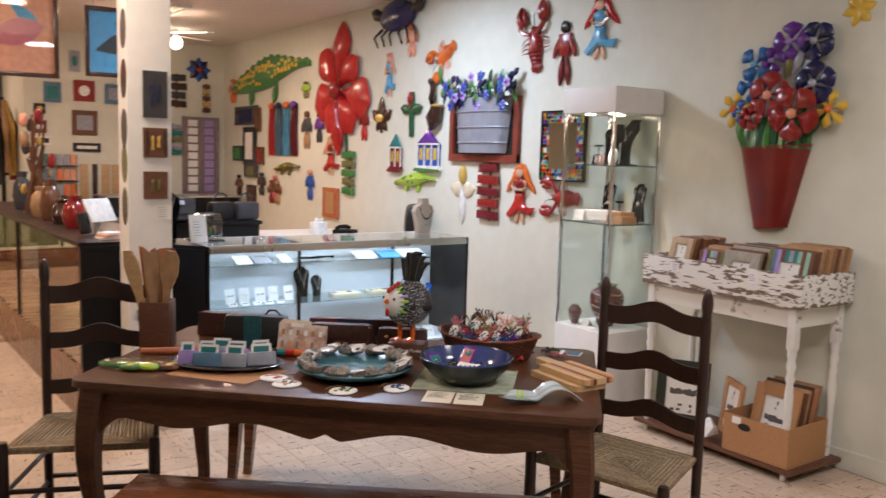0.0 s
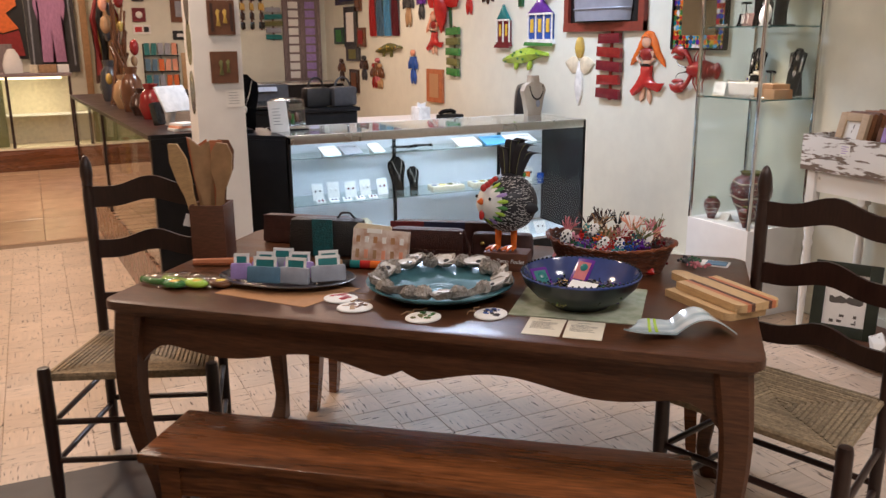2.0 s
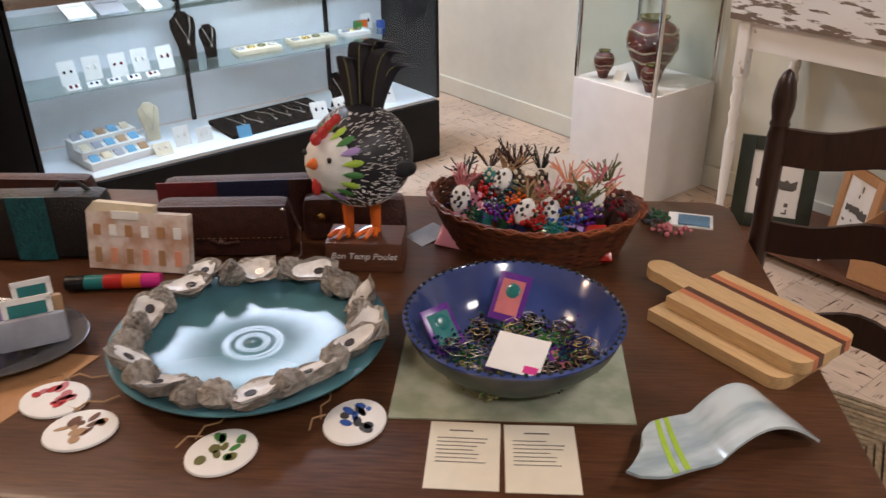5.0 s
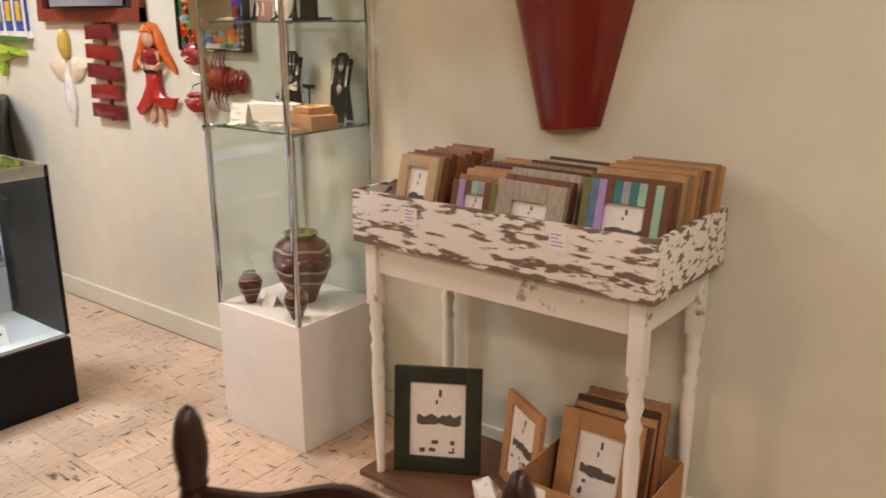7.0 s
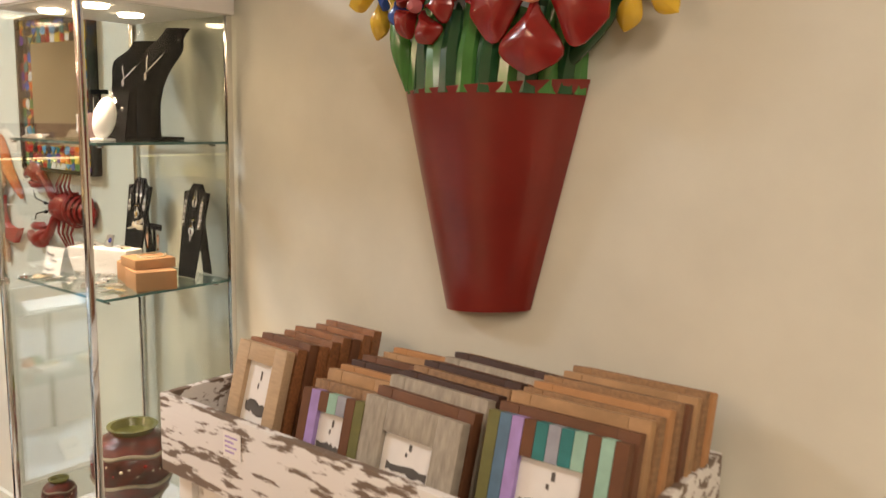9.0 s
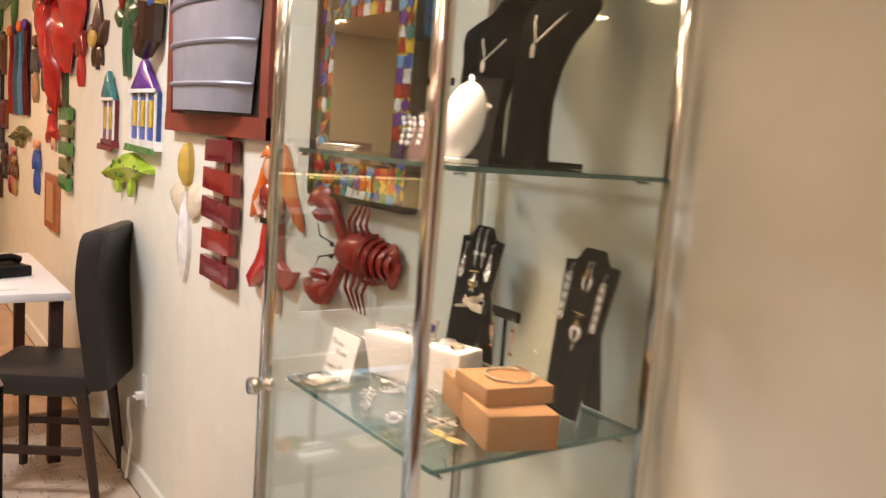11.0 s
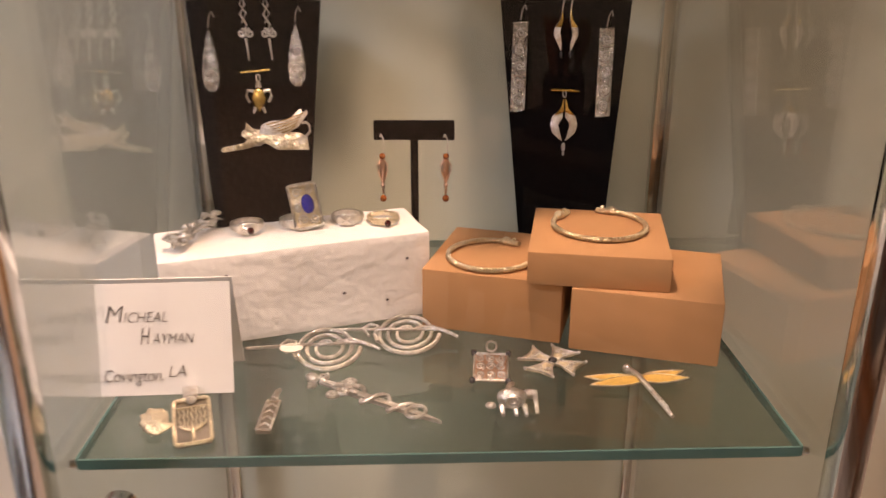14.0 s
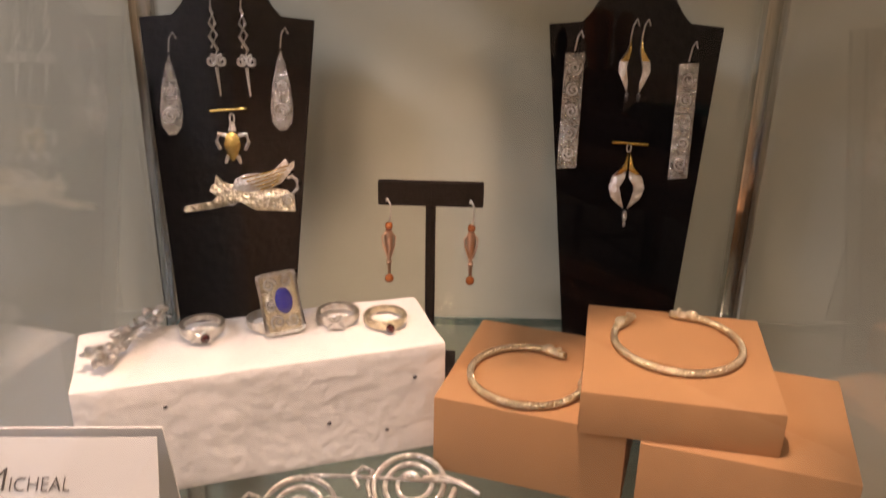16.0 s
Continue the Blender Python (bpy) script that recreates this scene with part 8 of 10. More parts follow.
def red_flower():
    t = art("metal_red_flower", "huge glossy red metal flower on the wall", "wall art", 7.77, 2.12)
    for i, (a, ln, w) in enumerate(((88, 0.66, 0.34), (140, 0.6, 0.36), (196, 0.62, 0.42), (38, 0.46, 0.3), (-14, 0.62, 0.42), (238, 0.5, 0.36), (300, 0.5, 0.36), (268, 0.66, 0.2))):
        piece(t, "petal", lobe(0.02 * math.cos(radians(a)), 0.04 + 0.02 * math.sin(radians(a)), ln, w, a), "red", 0.012, 0.07, 0.02 + 0.015 * (i % 2))
    piece(t, "flower_heart", oval(0.0, 0.03, 0.1, 0.09, 16), "dark_red", 0.02, 0.05, 0.09)
    piece(t, "stem", [(0.06, -0.2), (0.11, -0.2), (0.13, -0.62), (0.09, -0.62)], "dark_green", 0.012, 0.008)


def gator(y, z, w, h, c1, c2, label, spots=14, flip=1):
    t = art("metal_alligator", label, "wall art", y, z)
    f = flip
    n = 24
    up, lo = [], []
    for i in range(n + 1):
        s = i / n
        th = h * (0.28 + 0.5 * math.sin(math.pi * min(1, s * 1.1)) ** 1.2) * (1 - 0.55 * max(0, s - 0.55) / 0.45)
        zz = h * 0.25 * math.sin(s * 2.6 - 0.6)
        up.append((f * w * (s - 0.5), zz + th / 2 + (0.08 * h if i % 2 else 0)))
        lo.append((f * w * (s - 0.5), zz - th / 2))
    bm = B()
    cols = [[bm.verts.new((u[0], yy, zz)) for yy, zz in ((0, u[1]), (-0.03, u[1]), (-0.06, (u[1] + l[1]) / 2), (-0.03, l[1]), (0, l[1]))] for u, l in zip(up, lo)]
    for a, b in zip(cols, cols[1:]):
        for k in range(5):
            bm.faces.new((a[k], a[(k + 1) % 5], b[(k + 1) % 5], b[k]))
    bm.faces.new(cols[0])
    bm.faces.new(cols[-1][::-1])
    part("body", bm, "gloss_" + c1, t)
    rnd = random.Random(int(y * 100))
    for i in range(spots):
        s = 0.12 + 0.8 * rnd.random()
        j = int(s * n)
        zz = (up[j][1] + lo[j][1]) / 2 + (rnd.random() - 0.5) * (up[j][1] - lo[j][1]) * 0.6
        part("scale_spot", ball(B(), (up[j][0], -0.052, zz), h * (0.055 if spots > 50 else 0.09), (1.5, 0.4, 0.9), 8, 6), "gloss_" + c2, t)
    for s in (0.3, 0.62):
        piece(t, "leg", petal(f * w * (s - 0.5), -h * 0.1, h * 0.6, h * 0.3, -90 - f * 25), c1, 0.02, 0.01, 0.01)
    piece(t, "jaw", petal(-f * w * 0.38, h * -0.12, w * 0.17, h * 0.3, 180 if f > 0 else 0), "orange" if spots > 10 else c2, 0.02, 0.01, 0.02)
    return t


def mermaid(y, z, w, h, hair, top, tail, label):
    t = art("metal_mermaid", label, "wall art", y, z)

    def shape(*pts):
        return [(px * w, pz * h) for px, pz in pts]
    for k in (-1, 1):
        piece(t, "hair", shape((0, 0.5), (0.11 * k, 0.48), (0.22 * k, 0.37), (0.3 * k, 0.24), (0.44 * k, 0.1), (0.47 * k, 0.02), (0.35 * k, 0.07), (0.22 * k, 0.16), (0.13 * k, 0.27), (0.0, 0.4)), hair, 0.012, 0.014, 0.004)
    piece(t, "head", oval(0, h * 0.35, w * 0.12, h * 0.085, 14), "skin", 0.02, 0.014, 0.012)
    piece(t, "fringe", shape((-0.13, 0.4), (0, 0.48), (0.13, 0.4), (0.05, 0.42), (-0.05, 0.42)), hair, 0.01, 0.006, 0.034)
    piece(t, "body", shape((-0.16, 0.24), (0, 0.28), (0.16, 0.24), (0.17, 0.16), (0.1, 0.1), (-0.09, 0.1), (-0.17, 0.16)), top, 0.02, 0.02, 0.008)
    piece(t, "waist", shape((-0.09, 0.1), (0.1, 0.1), (0.09, 0.04), (-0.09, 0.04)), "skin", 0.016, 0.01, 0.008)
    part("belt", slab(B(), shape((-0.12, 0.055), (0.13, 0.055), (0.13, 0.02), (-0.12, 0.02)), 0.006, -0.03), "gloss_black", t, smooth=False)
    for k in (-1, 1):
        part("arm", tube(B(), [(0.15 * w * k, -0.025, 0.22 * h), (0.23 * w * k, -0.03, 0.13 * h), (0.12 * w * k, -0.035, 0.06 * h)], 0.013, 7, taper=0.009), "gloss_skin", t)
    piece(t, "tail", shape((-0.13, 0.03), (0.13, 0.03), (0.12, -0.1), (0.17, -0.18), (0.4, -0.24), (0.46, -0.2), (0.34, -0.32), (0.1, -0.29), (-0.02, -0.26), (-0.16, -0.33), (-0.34, -0.4), (-0.42, -0.34), (-0.26, -0.22), (-0.15, -0.1)), tail, 0.02, 0.02, 0.006)
    for k in (-1, 1):
        piece(t, "fin", petal(w * 0.04 * k, -h * 0.26, h * 0.24, w * 0.12, 265 + 18 * k), "skin", 0.01, 0.006, 0.004)
    return t


def lobster(y, z, size, turn, colour, label):
    t = art("metal_lobster", label, "wall art", y, z)
    t.matrix_basis = t.matrix_basis @ pose(0, 0, 0, 0, -turn, 0) @ Matrix.Diagonal((size, size, size, 1))
    # body lies along +x, claws at -x
    bm = B()
    rings = []
    for i in range(13):
        s = i / 12
        r = 0.105 * (math.sin(math.pi * (0.16 + s * 0.76)) ** 0.7)
        rings.append([bm.verts.new((-0.18 + 0.45 * s, -max(0.0, r * 0.8 * math.sin(a)) - 0.005, r * math.cos(a) + 0.01 * math.sin(s * 3))) for a in [math.pi * k / 8 for k in range(9)]])
    for a, b in zip(rings, rings[1:]):
        for k in range(8):
            bm.faces.new((a[k], a[k + 1], b[k + 1], b[k]))
        bm.faces.new((a[0], b[0], b[8], a[8]))
    bm.faces.new(rings[0])
    bm.faces.new(rings[-1])
    part("body", bm, "gloss_" + colour, t)
    for i in range(5):
        x, r = 0.1 + 0.047 * i, 0.108 - 0.011 * i
        ring = [(x - 0.012, 0.98), (x + 0.018, 1.08), (x + 0.034, 0.98)]
        bm = B()
        rows = [[bm.verts.new((px, -max(0.0, r * q * 0.95 * math.sin(g)) - 0.004, r * q * math.cos(g))) for g in [math.pi * j / 10 for j in range(11)]] for px, q in ring]
        for p, q in zip(rows, rows[1:]):
            for j in range(10):
                bm.faces.new((p[j], p[j + 1], q[j + 1], q[j]))
        part("tail_segment", bm, "gloss_" + colour, t)
    for k, a in ((0, 74), (1, 40), (2, 2), (3, -38), (4, -74)):
        piece(t, "tail_fan", oval(0.285 + 0.03 * math.cos(radians(a)), 0.05 * math.sin(radians(a)), 0.05, 0.038, 14, turn=a), colour, 0.012, 0.014, 0.02 + 0.008 * (k % 2))
    for k in (-1, 1):
        part("claw_arm", tube(B(), [(-0.1, -0.05, 0.06 * k), (-0.13, -0.07, 0.15 * k), (-0.19, -0.07, 0.21 * k), (-0.24, -0.06, 0.21 * k)], 0.026, 8, taper=0.032), "gloss_" + colour, t)
        claw = [(-0.22, 0.16), (-0.21, 0.22), (-0.26, 0.275), (-0.35, 0.285), (-0.43, 0.25), (-0.47, 0.19), (-0.45, 0.175), (-0.4, 0.195), (-0.33, 0.185), (-0.27, 0.15)]
        piece(t, "claw", [(px, pz * k) for px, pz in claw], colour, 0.03, 0.04, 0.03)
        thumb = [(-0.25, 0.16), (-0.31, 0.16), (-0.39, 0.17), (-0.44, 0.145), (-0.38, 0.115), (-0.29, 0.11), (-0.24, 0.13)]
        piece(t, "claw_thumb", [(px, pz * k) for px, pz in thumb], colour, 0.025, 0.022, 0.03)
        for i in range(4):
            bm = B()
            a = radians(60 + 16 * i)
            x0 = -0.08 + 0.07 * i
            tube(bm, [(x0, -0.03, 0.06 * k), (x0 + 0.07 * math.cos(a), -0.06, (0.06 + 0.09) * k), (x0 + 0.13 * math.cos(a) + 0.01, -0.03, 0.25 * k)], 0.011, 6, taper=0.005)
            part("walking_leg", bm, "gloss_" + colour, t)
        part("feeler", tube(B(), [(-0.18, -0.04, 0.02 * k), (-0.3, -0.07, 0.05 * k), (-0.37, -0.05, 0.1 * k)], 0.006, 5, taper=0.003), "gloss_black", t)
        part("eye", ball(B(), (-0.175, -0.07, 0.028 * k), 0.013, seg=8, rings=6), "gloss_black", t)
    return t


def creole_house(y, z, w, h, roof, wall, label):
    t = art("metal_house", label, "wall art", y, z)
    piece(t, "roof", [(-w * 0.42, h * 0.16), (w * 0.42, h * 0.16), (w * 0.14, h * 0.38), (0, h * 0.52), (-w * 0.14, h * 0.38)], roof, 0.02, 0.015, 0.01)
    part("front", slab(B(), [(-w * 0.4, -h * 0.36), (w * 0.4, -h * 0.36), (w * 0.4, h * 0.15), (-w * 0.4, h * 0.15)], 0.02), "gloss_" + wall, t, smooth=False)
    n = 3 if w > 0.35 else 2
    for i in range(n + 1):
        part("post", slab(B(), [(w * (-0.4 + 0.8 * i / n) - 0.008, -h * 0.36), (w * (-0.4 + 0.8 * i / n) + 0.008, -h * 0.36), (w * (-0.4 + 0.8 * i / n) + 0.008, h * 0.15), (w * (-0.4 + 0.8 * i / n) - 0.008, h * 0.15)], 0.006, -0.021), "white", t, smooth=False)
    for i in range(n):
        x = w * (-0.4 + 0.8 * (i + 0.5) / n)
        part("window", slab(B(), [(x - w * 0.05, -h * 0.22), (x + w * 0.05, -h * 0.22), (x + w * 0.05, h * 0.06), (x - w * 0.05, h * 0.06)], 0.006, -0.021), "gloss_yellow", t, smooth=False)
    part("eave", slab(B(), [(-w * 0.44, h * 0.14), (w * 0.44, h * 0.14), (w * 0.44, h * 0.18), (-w * 0.44, h * 0.18)], 0.008, -0.03), "white", t, smooth=False)
    part("porch", slab(B(), [(-w * 0.46, -h * 0.46), (w * 0.46, -h * 0.46), (w * 0.42, -h * 0.36), (-w * 0.42, -h * 0.36)], 0.03), "gloss_" + ("wine" if n == 2 else "white"), t, smooth=False)
    part("fence", slab(B(), [(-w * 0.5, -h * 0.5), (w * 0.48, -h * 0.5), (w * 0.44, -h * 0.44), (-w * 0.46, -h * 0.42)], 0.01, -0.031), "gloss_" + ("wine" if n == 2 else "green"), t, smooth=False)


def stacked(name, label, y, z, w, h, colours, n, jitter=0.2, wall_pose=None):
    t = thing(name, label, "wall art", wall_pose or on_wall(y, z), ART)
    rnd = random.Random(int(abs(y) * 37 + z * 11))
    part("spine", slab(B(), [(-0.012, -h / 2), (0.012, -h / 2), (0.012, h / 2), (-0.012, h / 2)], 0.01), "gloss_dark_red" if colours[0] in ("wine", "red") else "brown", t, smooth=False)
    for i in range(n):
        zc = h / 2 - h * (i + 0.5) / n
        ww = w * rnd.uniform(1 - jitter, 1.0) / 2
        hh = h / n * 0.36
        k = rnd.uniform(-0.2, 0.2) * hh
        part("board", slab(B(), [(-ww, zc - hh + k), (ww, zc - hh - k), (ww * 0.97, zc + hh - k), (-ww * 0.97, zc + hh + k)], 0.025, -0.011, 0.006), "gloss_" + colours[i % len(colours)], t)
    return t


def figure(name, label, y, z, w, h, hat, top, legs):
    t = art(name, label, "wall art", y, z)
    piece(t, "head", oval(0, h * 0.38, w * 0.2, h * 0.09, 12), hat, 0.02, 0.012, 0.008)
    piece(t, "torso", [(-w * 0.3, h * 0.28), (w * 0.3, h * 0.28), (w * 0.22, -h * 0.05), (-w * 0.22, -h * 0.05)], top, 0.02, 0.015, 0.004)
    for k in (-1, 1):
        piece(t, "arm", petal(w * 0.26 * k, h * 0.24, h * 0.34, w * 0.22, 270 + 22 * k), top, 0.014, 0.01, 0.01)
        piece(t, "leg", petal(w * 0.1 * k, -h * 0.03, h * 0.46, w * 0.26, 270 + 6 * k), legs, 0.016, 0.012, 0.004)
    return t


def window_box():
    t = art("painted_window_box", "metal shutter window with a box of blue flowers", "wall art", 5.31, 1.72)
    W, H = 0.9, 0.5
    for s in (-1, 1):
        part("frame_stile", slab(B(), [(s * W / 2 - 0.028 * (1 + s) , -H / 2), (s * W / 2 + 0.028 * (1 - s), -H / 2), (s * W / 2 + 0.028 * (1 - s), H / 2), (s * W / 2 - 0.028 * (1 + s), H / 2)], 0.035), "frame_red", t, smooth=False)
    part("frame_rail", slab(B(), [(-W / 2, -H / 2), (W / 2, -H / 2), (W / 2, -H / 2 + 0.06), (-W / 2, -H / 2 + 0.06)], 0.038), "frame_red", t, smooth=False)
    part("dark_panel", slab(B(), [(-W / 2 + 0.05, -H / 2 + 0.055), (W / 2 - 0.05, -H / 2 + 0.055), (W / 2 - 0.05, H / 2), (-W / 2 + 0.05, H / 2)], 0.012), "gloss_black", t, smooth=False)
    bm = B()
    n = 16
    cols = []
    for i in range(n + 1):
        s = -1 + 2 * i / n
        row = []
        for zz in (-H / 2 + 0.07, -0.06, 0.1, 0.25):
            w = 0.29 + 0.075 * (zz + 0.25) / 0.5
            row.append(bm.verts.new((s * w, -0.02 - 0.09 * (1 - s * s) ** 0.5, zz)))
        cols.append(row)
    for a, b in zip(cols, cols[1:]):
        for k in range(3):
            bm.faces.new((a[k], b[k], b[k + 1], a[k + 1]))
    part("tin_planter", bm, "planter_grey", t, "grey ribbed tin planter")
    for zz in (-0.1, 0.02, 0.14):
        w = 0.29 + 0.075 * (zz + 0.25) / 0.5
        part("planter_rib", tube(B(), [(s * w, -0.024 - 0.09 * (1 - s * s) ** 0.5, zz) for s in [-1 + 2 * i / 16 for i in range(17)]], 0.007, 6), "planter_grey", t)
    rnd = random.Random(9)
    for i in range(60):
        x, zz = rnd.uniform(-0.46, 0.46), 0.27 + rnd.uniform(-0.07, 0.17)
        a = rnd.uniform(20, 160)
        piece(t, "leaf", petal(x, zz - 0.04, rnd.uniform(0.08, 0.14), 0.05, a), ("dark_green", "navy", "green", "navy")[i % 4], 0.004, 0.008, rnd.uniform(0.03, 0.13))
    for i in range(14):
        x, zz, o = rnd.uniform(-0.42, 0.42), 0.3 + rnd.uniform(-0.14, 0.14), rnd.uniform(0.11, 0.15)
        b = part("blossom", ball(B(), (x, -o - 0.006, zz), 0.014, seg=8, rings=6), "gloss_purple", t)
        for k in range(5):
            part("petal", slab(B(), petal(x, zz, 0.045, 0.034, 72 * k + 11 * i), 0.003, -o, 0.006), "gloss_blue" if i % 3 else "gloss_lilac", b)


paint("frame_red", (0.22, 0.035, 0.02), 0.4, vary=0.2, scale=14)
paint("planter_grey", (0.3, 0.32, 0.38), 0.4, vary=0.12, scale=10, metal=0.3)


def framed_mirror():
    t = art("mosaic_mirror", "wall mirror in a colourful painted collage frame", "mirror", 4.375, 1.6)
    W, H, b = 0.44, 0.48, 0.08
    m = bpy.data.materials.new("mirror")
    m.use_nodes = True
    p = m.node_tree.nodes["Principled BSDF"]
    p.inputs["Metallic"].default_value, p.inputs["Roughness"].default_value = 1.0, 0.03
    p.inputs["Base Color"].default_value = (0.75, 0.74, 0.7, 1)
    M["mirror"] = m
    part("backboard", slab(B(), [(-W / 2, -H / 2), (W / 2, -H / 2), (W / 2, H / 2), (-W / 2, H / 2)], 0.018), "gloss_yellow", t, smooth=False)
    part("mirror_glass", slab(B(), [(-W / 2 + b, -H / 2 + b), (W / 2 - b, -H / 2 + b), (W / 2 - b, H / 2 - b), (-W / 2 + b, H / 2 - b)], 0.004, -0.019), "mirror", t, "silvered mirror glass", smooth=False)
    cols = ("yellow", "red", "blue", "teal", "purple", "orange", "sky", "green", "black", "white", "black", "charcoal", "dark_red")
    rnd = random.Random(14)
    for side in range(4):
        L = W if side % 2 == 0 else H - 2 * b
        n = int(L / 0.028)
        for i in range(n):
            for j in range(3):
                u = -L / 2 + L * (i + 0.5) / n
                v = (b / 3) * (j + 0.5)
                x, zz = ((u, -H / 2 + v), (-W / 2 + v, u), (u, H / 2 - v), (W / 2 - v, u))[side]
                r = 0.021
                k = rnd.randint(3, 5)
                pts = oval(x, zz, r * rnd.uniform(0.7, 1), r * rnd.uniform(0.7, 1), k, turn=rnd.uniform(0, 90))
                pts = [(min(W / 2 - 0.006, max(-W / 2 + 0.006, a)), min(H / 2 - 0.006, max(-H / 2 + 0.006, c))) for a, c in pts]
                part("painted_patch", slab(B(), pts, 0.003, -0.0185), "gloss_" + rnd.choice(cols), t, smooth=False)
    for x, zz, w, h in ((0, -H / 2, W, 0.012), (0, H / 2, W, 0.012), (-W / 2, 0, 0.012, H), (W / 2, 0, 0.012, H)):
        part("outer_edge", box(B(), (w, 0.03, h), (x, -0.016, zz)), "gloss_black", t, smooth=False)


def long_wall_art():
    flower_pot()
    red_flower()
    window_box()
    framed_mirror()
    lobster(4.358, 1.238, 0.5, 0, "lobster_red", "glossy red metal lobster on the wall")
    lobster(4.72, 2.34, 0.6, -82, "dark_red", "dark red metal crawfish hanging head down")
    mermaid(4.825, 1.24, 0.36, 0.46, "orange", "dark_red", "red", "metal mermaid with orange hair and red tail")
    mermaid(4.06, 2.37, 0.34, 0.42, "red", "sky", "sky", "metal mermaid with a blue dress and tail")
    mermaid(8.0, 1.48, 0.42, 0.42, "peach", "dark_red", "red", "metal mermaid with peach hair and red tail")
    mermaid(6.8, 2.24, 0.2, 0.42, "peach", "sky", "sky", "slim metal mermaid with a pale blue tail")
    stacked("hanging_word_boards", "chain of dark red lettered boards on the wall", 5.215, 1.24, 0.27, 0.46, ("wine", "dark_red"), 5, 0.12)
    stacked("hanging_word_boards", "chain of green lettered boards on the wall", 7.59, 1.31, 0.27, 0.46, ("green", "olive"), 5, 0.15)
    gator(9.75, 2.38, 2.4, 0.46, "green", "yellow", "big green metal alligator with yellow scales", 90, 1)
    gator(6.3, 1.27, 0.62, 0.14, "lime", "green", "small lime green metal alligator", 8, 1)
    gator(9.15, 1.31, 0.66, 0.12, "olive", "yellow", "small yellow-green metal alligator", 8, 1)
    creole_house(6.66, 1.52, 0.25, 0.34, "teal", "wine", "metal cottage with a teal roof and yellow windows")
    creole_house(6.1, 1.55, 0.42, 0.36, "purple", "blue", "blue metal cottage with a purple roof")
    # angel of pale shells
    t = art("shell_angel", "pale shell angel with a gold head on the wall", "wall art", 5.58, 1.2)
    piece(t, "head", oval(0, 0.16, 0.045, 0.075, 14), "gold", 0.02, 0.02)
    for k in (-1, 1):
        piece(t, "wing", petal(0.01 * k, 0.03, 0.17, 0.12, 90 - 82 * k, blunt=True), "cream", 0.012, 0.015)
    piece(t, "robe", petal(0, 0.07, 0.32, 0.09, -90), "white", 0.014, 0.02)
    # cross, saxophone, fleur-de-lis
    t = art("palm_cross", "dark green metal cross with a palm arm", "wall art", 6.4, 1.87)
    piece(t, "upright", [(-0.03, -0.2), (0.03, -0.2), (0.04, 0.12), (0.03, 0.2), (-0.03, 0.2), (-0.04, 0.12)], "dark_green", 0.02, 0.015)
    piece(t, "top", petal(0, 0.06, 0.14, 0.07, 90), "dark_red", 0.02, 0.015, 0.02)
    for k in (-1, 1):
        piece(t, "arm", petal(0, 0.03, 0.18, 0.09, 90 - 80 * k), "dark_green", 0.015, 0.015, 0.01)
    t = art("metal_saxophone", "dark metal saxophone ornament on the wall", "wall art", 6.02, 1.94)
    part("tube", tube(B(), [(-0.05, -0.03, 0.2), (0.0, -0.04, 0.19), (0.01, -0.05, 0.05), (-0.02, -0.05, -0.1), (0.02, -0.05, -0.18), (0.08, -0.05, -0.14), (0.09, -0.05, -0.02)], 0.03, 8, taper=0.05), "gloss_dark_brown", t)
    part("bell_rim", tube(B(), [(0.09 + 0.05 * math.cos(a), -0.05 + 0.05 * math.sin(a), -0.01) for a in [6.2832 * i / 14 for i in range(14)]], 0.008, 6, closed=True), "gloss_gold", t)
    t = art("fleur_de_lis", "dark metal fleur-de-lis with a gold centre", "wall art", 6.95, 1.87)
    piece(t, "centre_leaf", petal(0, -0.16, 0.34, 0.14, 90), "dark_brown", 0.015, 0.02)
    for k in (-1, 1):
        piece(t, "side_leaf", petal(0.02 * k, -0.06, 0.2, 0.1, 90 - 55 * k), "dark_brown", 0.012, 0.02)
        piece(t, "lower_leaf", petal(0.01 * k, -0.02, 0.15, 0.07, 270 + 35 * k), "dark_brown", 0.012, 0.015)
    piece(t, "gold_band", oval(0, -0.02, 0.07, 0.04, 12), "gold", 0.01, 0.012, 0.03)
    figure("metal_devil", "small red metal devil figure", 7.28, 1.81, 0.17, 0.36, "dark_brown", "dark_red", "red")
    figure("metal_man", "red metal musician figure with a black hat", 4.4, 2.24, 0.2, 0.46, "black", "dark_red", "wine")
    figure("metal_woman", "orange metal swimmer figure on the wall", 6.42, 2.52, 0.22, 0.3, "orange", "peach", "peach")
    figure("metal_musician", "dark brown metal musician figure", 8.62, 1.76, 0.26, 0.44, "brown", "charcoal", "tan")
    figure("metal_dancer", "small metal figure in dark colours", 8.3, 1.78, 0.2, 0.34, "dark_brown", "purple", "charcoal")
    lobster(5.9, 2.34, 0.52, 30, "orange", "orange metal crawfish on the wall")
    # black crab high on the wall
    t = art("metal_crab", "large black metal crab high on the wall", "wall art", 6.65, 2.76)
    piece(t, "shell", oval(0, 0, 0.3, 0.14, 20), "navy", 0.03, 0.05, 0.02)
    for k in (-1, 1):
        piece(t, "claw", petal(0.24 * k, 0.0, 0.24, 0.11, 90 - 70 * k), "black", 0.02, 0.02, 0.03)
